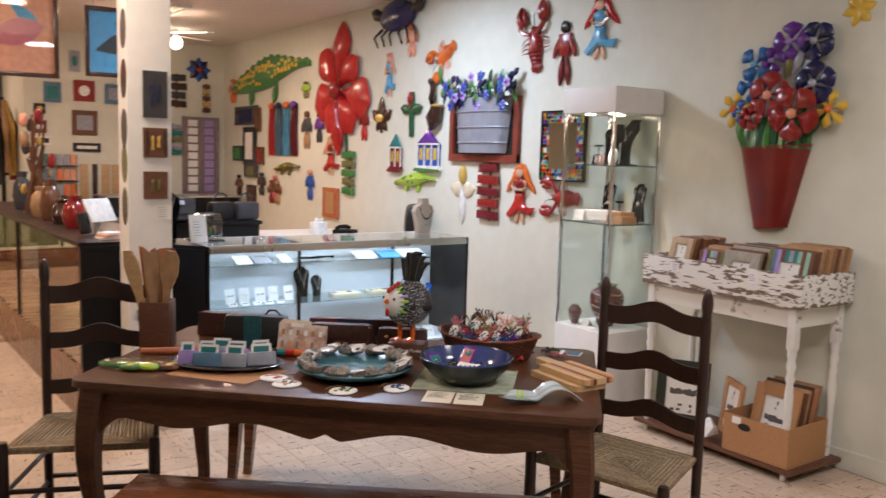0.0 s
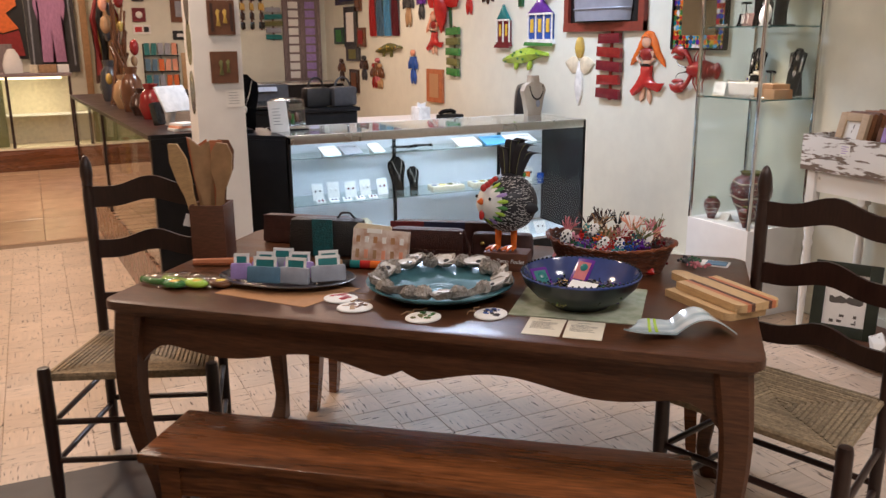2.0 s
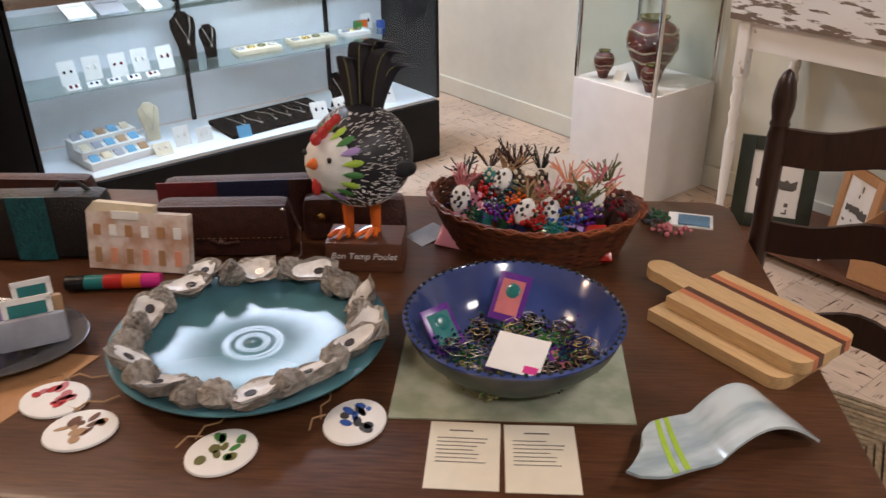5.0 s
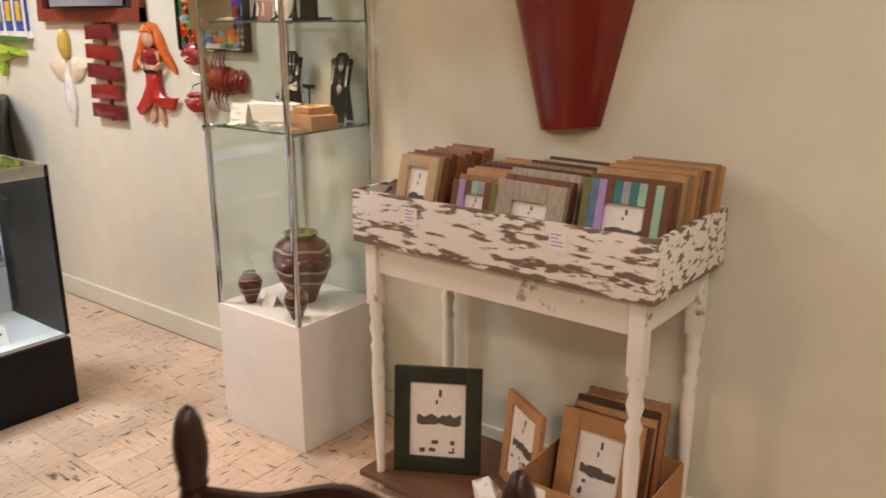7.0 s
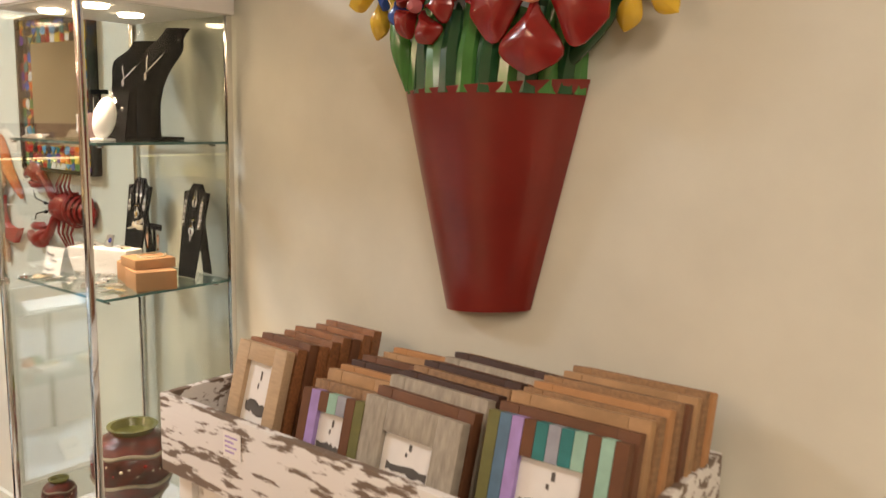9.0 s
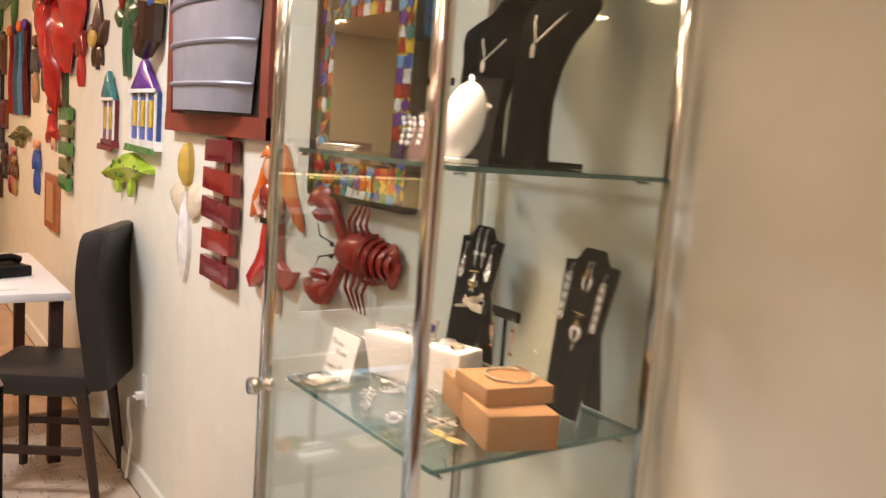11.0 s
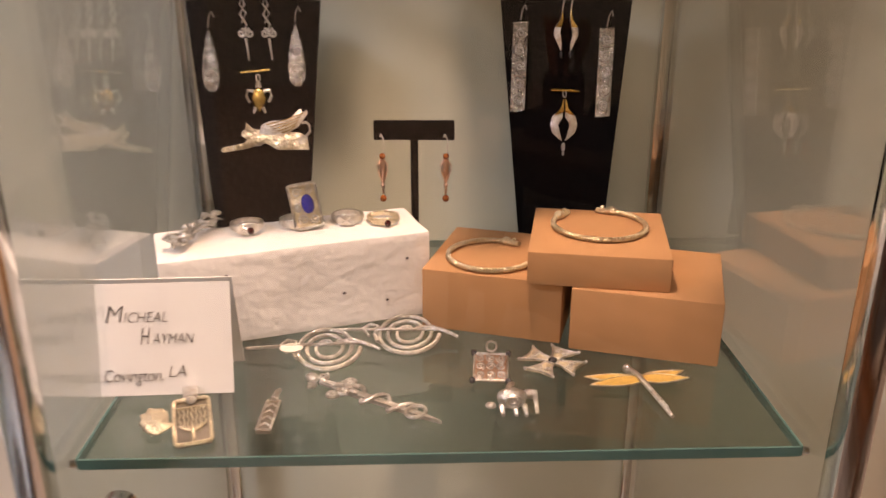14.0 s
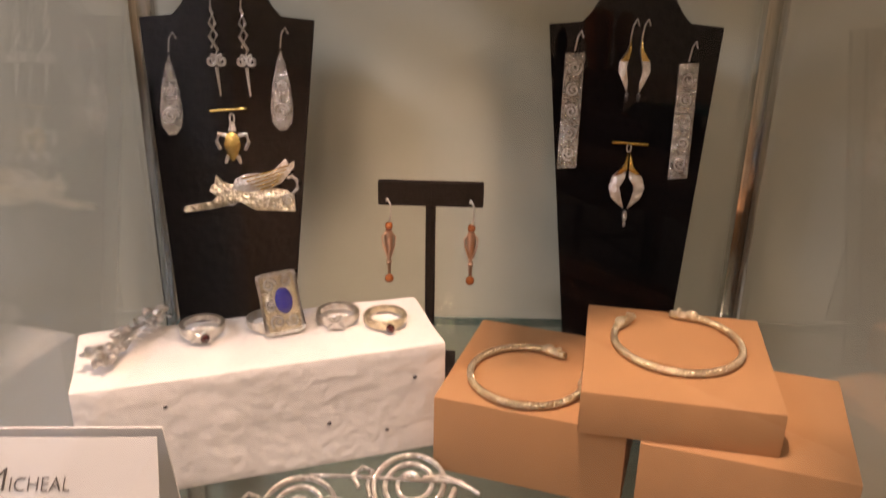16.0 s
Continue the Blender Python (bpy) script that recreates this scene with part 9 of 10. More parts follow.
        for i in range(3):
            part("walking_leg", tube(B(), [(0.1 * k * (i + 0.6), -0.04, -0.1), (0.14 * k * (i + 0.6), -0.07, -0.17), (0.12 * k * (i + 0.8), -0.04, -0.26)], 0.015, 6, taper=0.008), "gloss_black", t)
    # hanging ties of bright cloth
    for i, (c, top) in enumerate((("red", "orange"), ("steel_blue", "navy"), ("sky", "orange"), ("wine", "purple"))):
        y = 9.62 - 0.22 * i
        t = art("hanging_scarf", "long hand-dyed scarf hanging on the wall", "scarf", y, 1.76)
        bm = B()
        cols = []
        for k in range(13):
            zz = 0.3 - 0.6 * k / 12
            cols.append([bm.verts.new((s * 0.085, -0.02 - 0.012 * math.sin(s * 7 + k * 0.3), zz)) for s in [-1 + j / 3 for j in range(7)]])
        for a, b in zip(cols, cols[1:]):
            for j in range(6):
                bm.faces.new((a[j], a[j + 1], b[j + 1], b[j]))
        bmesh.ops.solidify(bm, geom=bm.faces[:], thickness=0.004)
        part("cloth", bm, c, t)
        part("knot", ball(B(), (0, -0.03, 0.29), 0.05, (1.5, 0.5, 0.8), 10, 7), top, t)

    def plaque(y, z, w, h, c, inner, label, name="wall_plaque"):
        t = art(name, label, "plaque", y, z)
        part("board", slab(B(), [(-w / 2, -h / 2), (w / 2, -h / 2), (w / 2, h / 2), (-w / 2, h / 2)], 0.025), "gloss_" + c, t, smooth=False)
        part("panel", slab(B(), [(-w * 0.28, -h * 0.36), (w * 0.28, -h * 0.36), (w * 0.28, h * 0.36), (-w * 0.28, h * 0.36)], 0.004, -0.026), inner, t, smooth=False)
    plaque(10.5, 1.96, 0.8, 0.24, "charcoal", "navy", "dark wooden plaque on the wall")
    plaque(10.37, 1.57, 0.45, 0.48, "black", "card_white", "black framed print with white columns")
    plaque(10.8, 1.47, 0.36, 0.2, "dark_green", "green", "small dark green painted wooden plaque")
    plaque(10.02, 1.45, 0.26, 0.22, "brown", "dark_red", "small brown and red wooden plaque")
    plaque(10.32, 1.25, 0.46, 0.16, "charcoal", "olive", "small grey-green painted wooden plaque")
    plaque(10.1, 1.9, 0.2, 0.3, "brown", "brown", "small brown wooden plaque")
    plaque(8.0, 0.98, 0.36, 0.32, "padauk", "kraft", "red-brown wooden board leaning at the wall")
    plaque(10.3, 0.93, 0.3, 0.28, "dark_brown", "brown", "small dark brown wooden plaque")
    for y, z, c in ((9.52, 1.08, "rose"), (9.45, 1.02, "tan"), (9.62, 1.02, "dark_red")):
        figure("metal_fish", "small rose and brown painted metal fish", y, z, 0.28, 0.3, c, "brown", c)
    figure("metal_diver", "small blue metal diver figure", 8.52, 1.15, 0.22, 0.36, "peach", "blue", "blue")
    figure("metal_fish", "small dark painted metal fish", 9.95, 1.1, 0.3, 0.3, "charcoal", "dark_brown", "charcoal")
    figure("metal_fish", "small dark brown metal fish", 10.75, 1.05, 0.3, 0.3, "dark_brown", "brown", "dark_brown")
    figure("metal_fish", "orange painted metal fish", 10.98, 2.3, 0.4, 0.34, "orange", "peach", "orange")
    figure("metal_frog", "small olive green metal frog", 8.65, 2.2, 0.26, 0.2, "olive", "lime", "olive")
    t = art("metal_star", "yellow metal star high on the wall", "wall art", 2.31, 2.27)
    for k in range(6):
        piece(t, "ray", petal(0, 0, 0.085, 0.045, 60 * k + 12), "yellow", 0.008, 0.01)
    t = art("wall_outlet", "white plastic wall outlet with a plugged cable", "outlet", 6.03, 0.43)
    part("plate", slab(B(), [(-0.035, -0.058), (0.035, -0.058), (0.035, 0.058), (-0.035, 0.058)], 0.006), "white", t)
    part("plug", box(B(), (0.03, 0.035, 0.03), (0, -0.022, -0.02), bevel=0.005), "white", t)
    part("cable", tube(B(), [(0, -0.04, -0.02), (-0.06, -0.05, -0.04), (-0.09, -0.04, -0.12), (-0.07, -0.03, -0.22), (-0.1, -0.04, -0.4)], 0.006, 6), "white", t)


long_wall_art()


# ---- end wall, pillar, hanging paintings ----
def on_end(x, z):
    return pose(x, FAR_Y, z)


def end_wall():
    def plaque(x, z, w, h, c, inner, label, shape="rect"):
        t = thing("wall_plaque", label, "plaque", on_end(x, z), "plaques on the end wall")
        part("board", slab(B(), [(-w / 2, -h / 2), (w / 2, -h / 2), (w / 2, h / 2), (-w / 2, h / 2)], 0.02), c, t, smooth=False)
        if shape == "oval":
            part("panel", slab(B(), oval(0, 0, w * 0.26, h * 0.26, 16), 0.004, -0.021), inner, t)
        elif inner:
            part("panel", slab(B(), [(-w * 0.32, -h * 0.3), (w * 0.32, -h * 0.3), (w * 0.32, h * 0.3), (-w * 0.32, h * 0.3)], 0.003, -0.021), inner, t, smooth=False)
        return t
    plaque(1.77, 2.16, 0.2, 0.25, "steel_blue", "teal", "small teal blue framed picture")
    plaque(2.14, 2.2, 0.25, 0.26, "dark_red", "white", "dark red frame with a white oval", "oval")
    plaque(2.5, 2.18, 0.22, 0.25, "steel_blue", "slate_grey", "small blue framed picture")
    plaque(2.14, 1.8, 0.3, 0.31, "brown", "slate_grey", "square brown wooden frame with pale figures")
    plaque(1.62, 1.95, 0.13, 0.13, "black", "yellow", "small black sign with a yellow motif", "oval")
    plaque(1.62, 1.73, 0.15, 0.16, "wine", "white", "small dark red sign with a white curl", "oval")
    p = plaque(1.64, 1.56, 0.2, 0.11, "card_white", "", "small white sign with red and black marks")
    part("red_mark", slab(B(), [(-0.08, -0.03), (0.0, -0.03), (0.0, 0.03), (-0.08, 0.03)], 0.002, -0.021), "red", p, smooth=False)
    part("black_mark", slab(B(), [(0.02, -0.03), (0.08, -0.03), (0.08, 0.03), (0.02, 0.03)], 0.002, -0.021), "black", p, smooth=False)
    p = plaque(2.16, 1.49, 0.33, 0.11, "black", "", "black bar sign with white letters")
    part("white_marks", slab(B(), [(-0.12, -0.02), (0.12, -0.02), (0.12, 0.02), (-0.12, 0.02)], 0.002, -0.021), "white", p, smooth=False)
    plaque(2.03, 2.56, 0.13, 0.26, "slate_grey", "teal", "narrow dark wooden picture with a teal oval", "oval")
    # wire rack of leaflets
    t = thing("wire_rack", "black wire rack of bright leaflets", "rack", on_end(1.83, 1.12), "")
    for k in range(3):
        part("wire_shelf", box(B(), (0.42, 0.06, 0.012), (0, -0.04, -0.25 + 0.19 * k)), "gloss_black", t)
    for s in (-1, 0, 1):
        part("wire", rod(B(), (0.2 * s, -0.012, -0.28), (0.2 * s, -0.012, 0.27), 0.006, seg=6), "gloss_black", t)
    rnd = random.Random(6)
    for k in range(3):
        for j in range(5):
            part("leaflet", box(B(), (0.06, 0.006, 0.14), (-0.16 + 0.08 * j, -0.04, -0.17 + 0.19 * k), (-8, 6 * (j % 2), 0)), ("steel_blue", "teal", "slate_grey", "orange", "peach")[min(4, max(0, j + rnd.randint(-1, 1)))], t, smooth=False)
    for j in range(4):
        t = thing("wood_panel", "tall pale wooden slat panel against the wall", "panel", on_end(2.12 + 0.13 * j, 1.06), "slat panels")
        part("slat", box(B(), (0.1 if j != 1 else 0.06, 0.02, 0.44), (0, -0.015, 0), bevel=0.003), "maple" if j != 1 else "dark_brown", t)
    stacked("stacked_word_sign", "stack of dark lettered boards", 3.3, 2.28, 0.27, 0.46, ("charcoal", "dark_brown"), 4, 0.25, on_end(3.3, 2.28))
    stacked("stacked_word_sign", "stack of pale green lettered boards", 3.25, 1.63, 0.25, 0.42, ("slate_grey", "teal", "olive"), 5, 0.25, on_end(3.25, 1.63))
    stacked("hanging_bells", "string of small dark ornaments", 3.7, 2.2, 0.12, 0.4, ("brown", "gold"), 5, 0.3, on_end(3.7, 2.2))
    for j in range(3):
        stacked("hanging_strip", "narrow strip of dark ornaments on the wall", 2.86 + 0.12 * j, 2.0, 0.07, 0.8, ("black", "gold", "dark_brown"), 7, 0.3, on_end(2.86 + 0.12 * j, 1.95))
    t = thing("metal_flower", "dark blue metal flower with a red heart", "wall art", on_end(3.6, 2.58))
    for k in range(8):
        part("petal", slab(B(), petal(0, 0, 0.17, 0.12, 45 * k, blunt=True), 0.01, -0.005 * (k % 2), 0.02), "gloss_navy" if k % 2 else "gloss_blue", t)
    part("heart", ball(B(), (0, -0.04, 0), 0.035, seg=10, rings=7), "gloss_red", t)
    # shutter with rows of small cards
    t = thing("louvred_shutter", "weathered grey wooden shutter with rows of cards", "shutter", on_end(3.62, 1.42))
    part("board", box(B(), (0.5, 0.03, 1.05), (0, -0.016, 0), bevel=0.004), "weathered", t)
    for s in (-1, 0, 1):
        part("stile", box(B(), (0.045, 0.02, 1.05), (0.225 * s, -0.042, 0), bevel=0.003), "weathered", t)
    for s in (-1, 1):
        for k in range(9):
            part("card", box(B(), (0.13, 0.004, 0.085), (0.112 * s, -0.034, 0.44 - 0.11 * k)), "card_white" if s < 0 else "lilac", t, smooth=False)


paint("weathered", (0.28, 0.22, 0.22), 0.8, vary=0.3, scale=20, stretch=(8, 8, 1), bump=0.2)


def pillar_things():
    for z, h, w, c, inner, label in ((1.775, 0.235, 0.12, "gloss_charcoal", "navy", "dark framed picture hung on the pillar"), (1.53, 0.15, 0.12, "brown", "gold", "brown relief tile hung on the pillar"), (1.312, 0.14, 0.12, "brown", "olive", "brown and gold relief tile hung on the pillar")):
        t = thing("relief_tile", label, "tile", pose(1.165, 4.41, z), "tiles on the pillar")
        part("tile", slab(B(), [(-w / 2, -h / 2), (w / 2, -h / 2), (w / 2, h / 2), (-w / 2, h / 2)], 0.016), c, t)
        for dx, dz, tall in ((-0.14, 0.0, 0.5), (0.12, 0.04, 0.42)):
            part("relief", slab(B(), [((dx - 0.07) * w, (dz - tall / 2) * h), ((dx + 0.09) * w, (dz - tall / 2) * h), ((dx + 0.05) * w, dz * h), ((dx + 0.08) * w, (dz + tall * 0.4) * h), (dx * w, (dz + tall / 2) * h), ((dx - 0.08) * w, (dz + tall * 0.3) * h), ((dx - 0.03) * w, dz * h)], 0.004, -0.0165, 0.005), inner, t)
        if inner == "gold":
            for s in (-1, 1):
                part("relief_border", slab(B(), [(s * w * 0.36 - 0.006, -h * 0.4), (s * w * 0.36 + 0.006, -h * 0.4), (s * w * 0.36 + 0.006, h * 0.4), (s * w * 0.36 - 0.006, h * 0.4)], 0.006, -0.0165), "dark_brown", t, smooth=False)
    t = thing("paper_note", "white printed paper note on the pillar", "note", pose(1.205, 4.408, 1.172))
    part("sheet", box(B(), (0.085, 0.0015, 0.078), (0, -0.001, 0)), "card_white", t, smooth=False)
    bars(t, "grey", pose(0, -0.0022, 0.025, 90, 0, 0), 5, 0.06, 0.012, 0.002, 3)
    # small things hung on the pillar's west face
    for k, (z, c) in enumerate(((2.1, "charcoal"), (1.85, "dark_brown"), (1.6, "charcoal"), (1.42, "olive"), (1.2, "dark_brown"))):
        t = thing("hanging_ornament", "small dark ornament hung on the pillar side", "ornament", pose(1.03, 4.47, z, 0, 0, -90), "ornaments on the pillar")
        t.matrix_basis = pose(1.028, 4.48, z, 0, 0, 90)
        part("plate", slab(B(), oval(0, 0, 0.06, 0.1, 14), 0.014, 0.0, 0.016), "gloss_" + c, t)
    # framed paintings hung from the ceiling
    for x, w, h, c1, c2, label in ((0.78, 0.52, 0.62, "peach", "sky", "framed pale painting of a fish under glass"), (1.46, 0.42, 0.5, "sky", "dark_green", "black framed painting of a bird over water")):
        z = 2.28 if c1 == "peach" else 2.26
        t = thing("framed_painting", label, "painting", pose(x, 6.5, z, 0, 0, -6), "paintings hung from the ceiling")
        part("frame", box(B(), (0.03, 0.03, h), (-w / 2, 0, 0), bevel=0.003), "gloss_dark_brown", t)
        part("frame", box(B(), (0.03, 0.03, h), (w / 2, 0, 0), bevel=0.003), "gloss_dark_brown", t)
        part("frame", box(B(), (w - 0.03, 0.028, 0.03), (0, 0, h / 2 - 0.015), bevel=0.003), "gloss_dark_brown", t)
        part("frame", box(B(), (w - 0.03, 0.028, 0.03), (0, 0, -h / 2 + 0.015), bevel=0.003), "gloss_dark_brown", t)
        part("canvas", box(B(), (w - 0.03, 0.008, h - 0.06), (0, 0.004, 0)), c1, t)
        part("painted_shape", slab(B(), petal(-w * 0.35, -h * 0.12, w * 0.75, h * 0.3, 18), 0.002, -0.001), "rose" if c1 == "peach" else "charcoal", t)
        part("painted_shape", slab(B(), petal(-w * 0.05, h * 0.3, w * 0.45, h * 0.14, -40), 0.002, -0.0005), c2, t)
        g = part("pane", box(B(), (w - 0.03, 0.002, h - 0.06), (0, -0.008, 0)), "pane", t)
        g.visible_shadow = False
        for s in (-1, 1):
            part("hanging_wire", rod(B(), (s * w * 0.4, 0, h / 2), (s * w * 0.4, 0, CEIL - z), 0.002, seg=5), "charcoal", t)


end_wall()
pillar_things()


# ---- behind the counter ----
def back_area():
    # desk and chair
    t = thing("white_desk", "white-topped desk behind the counter", "desk", pose(3.2, 7.0, 0))
    part("desktop", box(B(), (1.1, 1.1, 0.035), (0, 0, 0.735), bevel=0.004), "white_paint", t)
    for sx in (-1, 1):
        for sy in (-1, 1):
            part("leg", box(B(), (0.05, 0.05, 0.717), (sx * 0.5, sy * 0.5, 0.3585)), "dark_brown", t)
    t = thing("tissue_box", "white cube tissue box on the desk", "tissue box", pose(3.3, 6.95, 0.753, 0, 0, 12))
    part("box", box(B(), (0.12, 0.12, 0.12), (0, 0, 0.06), bevel=0.008), "white", t)
    part("tissue", slab(B(), [(-0.04, 0.12), (0.04, 0.12), (0.05, 0.155), (0.0, 0.14), (-0.03, 0.16)], 0.02, 0.01), "card_white", t)
    t = thing("desk_phone", "black corded desk telephone on the desk", "telephone", pose(3.55, 6.9, 0.753, 0, 0, 20))
    part("base", box(B(), (0.18, 0.16, 0.05), (0, 0, 0.025), bevel=0.01), "black_laminate", t)
    part("handset", tube(B(), [(-0.09, 0.03, 0.06), (-0.05, 0.03, 0.075), (0.05, 0.03, 0.075), (0.09, 0.03, 0.06)], 0.018, 8), "black_laminate", t)
    solid("desk_paper", box(B(), (0.2, 0.14, 0.003), (0, 0, 0.0015)), "card_white", "loose white paper on the desk", "paper", pose(3.45, 6.6, 0.753, 0, 0, 15))
    t = thing("dining_chair", "dark brown leather high-back chair", "chair", pose(3.63, 6.3, 0, 0, 0, 60))
    part("seat", box(B(), (0.42, 0.42, 0.09), (0, -0.02, 0.47), bevel=0.025), "leather_black", t)
    bm = B()
    box(bm, (0.44, 0.1, 0.62), (0, 0, 0), bevel=0.035)
    bmesh.ops.subdivide_edges(bm, edges=[e for e in bm.edges if e.calc_length() > 0.3], cuts=8, use_grid_fill=True)
    for v in bm.verts:
        v.co.y -= 0.3 * max(0.0, v.co.z - 0.02) ** 2 * 2.2
    part("backrest", bm, "leather_black", t, at=pose(0, -0.23, 0.76, -8, 0, 0))
    for sx in (-1, 1):
        part("leg", rod(B(), (sx * 0.17, 0.15, 0), (sx * 0.17, 0.15, 0.43), 0.018, 0.024, 8), "chair_wood", t)
        part("leg", rod(B(), (sx * 0.17, -0.26, 0), (sx * 0.17, -0.2, 0.43), 0.018, 0.024, 8), "chair_wood", t)
        part("stretcher", box(B(), (0.02, 0.34, 0.03), (sx * 0.17, -0.03, 0.2)), "chair_wood", t)
    # dark cabinets, bags and a printer
    t = thing("black_cabinet", "low black cabinet behind the counter", "cabinet", pose(2.1, 7.3, 0))
    part("body", box(B(), (1.3, 0.6, 0.86), (0, 0, 0.43), bevel=0.006), "black_laminate", t)
    part("top", box(B(), (1.34, 0.64, 0.03), (0, 0, 0.876), bevel=0.004), "black_laminate", t)
    t = thing("printer", "black office printer on the cabinet", "printer", pose(1.95, 7.25, 0.892))
    part("body", box(B(), (0.5, 0.4, 0.2), (0, 0, 0.1), bevel=0.02), "gloss_charcoal", t)
    part("paper_tray", box(B(), (0.36, 0.2, 0.015), (0, -0.28, 0.05), (10, 0, 0)), "gloss_black", t)
    part("panel", box(B(), (0.3, 0.06, 0.01), (0, -0.2, 0.17), (60, 0, 0)), "slate_grey", t)
    for x, c, lbl in ((2.45, "leather_black", "black leather handbag standing on the cabinet"), (2.68, "charcoal", "charcoal cloth tote bag standing on the cabinet")):
        t = thing("handbag", lbl, "bag", pose(x, 7.15, 0.892, 0, 0, 10))
        bm = box(B(), (0.22, 0.12, 0.16), (0, 0, 0.08), bevel=0.03)
        part("body", bm, c, t)
        part("handle", tube(B(), [(0.07 * math.cos(a), 0, 0.155 + 0.08 * math.sin(a)) for a in [math.pi * i / 10 for i in range(11)]], 0.008, 6), c, t)
    t = thing("wall_cabinet", "dark display cabinet with a glass top by the end wall", "cabinet", pose(3.0, 10.7, 0))
    part("body", box(B(), (1.7, 0.5, 0.9), (0, 0, 0.45), bevel=0.006), "black_laminate", t)
    part("top", box(B(), (1.72, 0.52, 0.02), (0, 0, 0.91)), "aluminium", t)
    t = thing("low_cabinet", "long dark cabinet below the plaques", "cabinet", pose(2.05, 11.0, 0))
    part("body", box(B(), (1.2, 0.5, 0.82), (0, 0, 0.41), bevel=0.006), "dark_brown", t)
    part("top", box(B(), (1.22, 0.52, 0.02), (0, 0, 0.83)), "black_laminate", t)
    # on the long side counter
    H = 0.991
    t = thing("cash_register", "white tablet cash register on a stand", "register", pose(1.04, 5.15, H, 0, 0, 35))
    part("screen", box(B(), (0.2, 0.012, 0.15), (0, 0, 0.14), (-28, 0, 0), bevel=0.005), "white", t)
    part("stand", tube(B(), [(0, 0.05, 0), (0, 0.03, 0.06), (0, 0.01, 0.13)], 0.025, 8), "white", t)
    part("keypad", box(B(), (0.06, 0.04, 0.12), (-0.12, 0.0, 0.07), (-14, 0, 0), bevel=0.01), "gloss_black", t)
    for i in range(3):
        solid("leaflet_stack", box(B(), (0.14 - 0.02 * i, 0.1, 0.012), (0, 0, 0.006 + 0.0125 * i), (0, 0, 12 * i)), ("card_white", "peach", "card_white")[i], "small stack of printed leaflets on the counter", "leaflets", pose(1.04, 4.88, H, 0, 0, 8), "leaflet stacks")
    rnd = random.Random(31)
    t = thing("sculpture", "tall mixed-media sculpture of wood and glass", "sculpture", pose(0.95, 6.9, H))
    for i in range(16):
        a = rnd.uniform(0, 6.28)
        r = rnd.uniform(0.02, 0.09)
        bm = tube(B(), [(r * math.cos(a), r * math.sin(a), 0), (r * 0.6 * math.cos(a + 0.4), r * 0.6 * math.sin(a + 0.4), 0.25), (0.06 * math.cos(a * 2), 0.06 * math.sin(a * 2), rnd.uniform(0.35, 0.75))], 0.014, 6, taper=0.008)
        part("twisted_stem", bm, "gloss_brown", t)
    for i in range(12):
        part("ornament", ball(B(), (rnd.uniform(-0.1, 0.1), rnd.uniform(-0.06, 0.06), rnd.uniform(0.1, 0.75)), rnd.uniform(0.025, 0.045), (0.8, 0.8, 1.4), 9, 7), ("gloss_dark_red", "gloss_tan", "gloss_gold", "gloss_charcoal", "gloss_peach")[i % 5], t)
    part("foot", lathe(B(), [(0, 0), (0.1, 0), (0.09, 0.02), (0, 0.025)], 20), "gloss_dark_brown", t)
    for i, (y, h, c, lbl) in enumerate(((5.6, 0.2, "dark_red", "dark red glass vase on the side counter"), (5.9, 0.16, "dark_brown", "dark brown bowl on the side counter"), (6.2, 0.28, "brown", "brown patterned vase on the side counter"), (6.5, 0.22, "tan", "tan pottery jar on the side counter"), (7.3, 0.3, "charcoal", "dark metal sculpture on the side counter"))):
        prof = [(0, 0), (0.05, 0), (0.075, h * 0.35), (0.06, h * 0.7), (0.035, h * 0.85), (0.045, h), (0.035, h), (0, h * 0.8)]
        solid("art_vase", lathe(B(), prof, 18), "gloss_" + c, lbl, "vase", pose(0.98 - 0.02 * i, y, H + 0.0))


back_area()


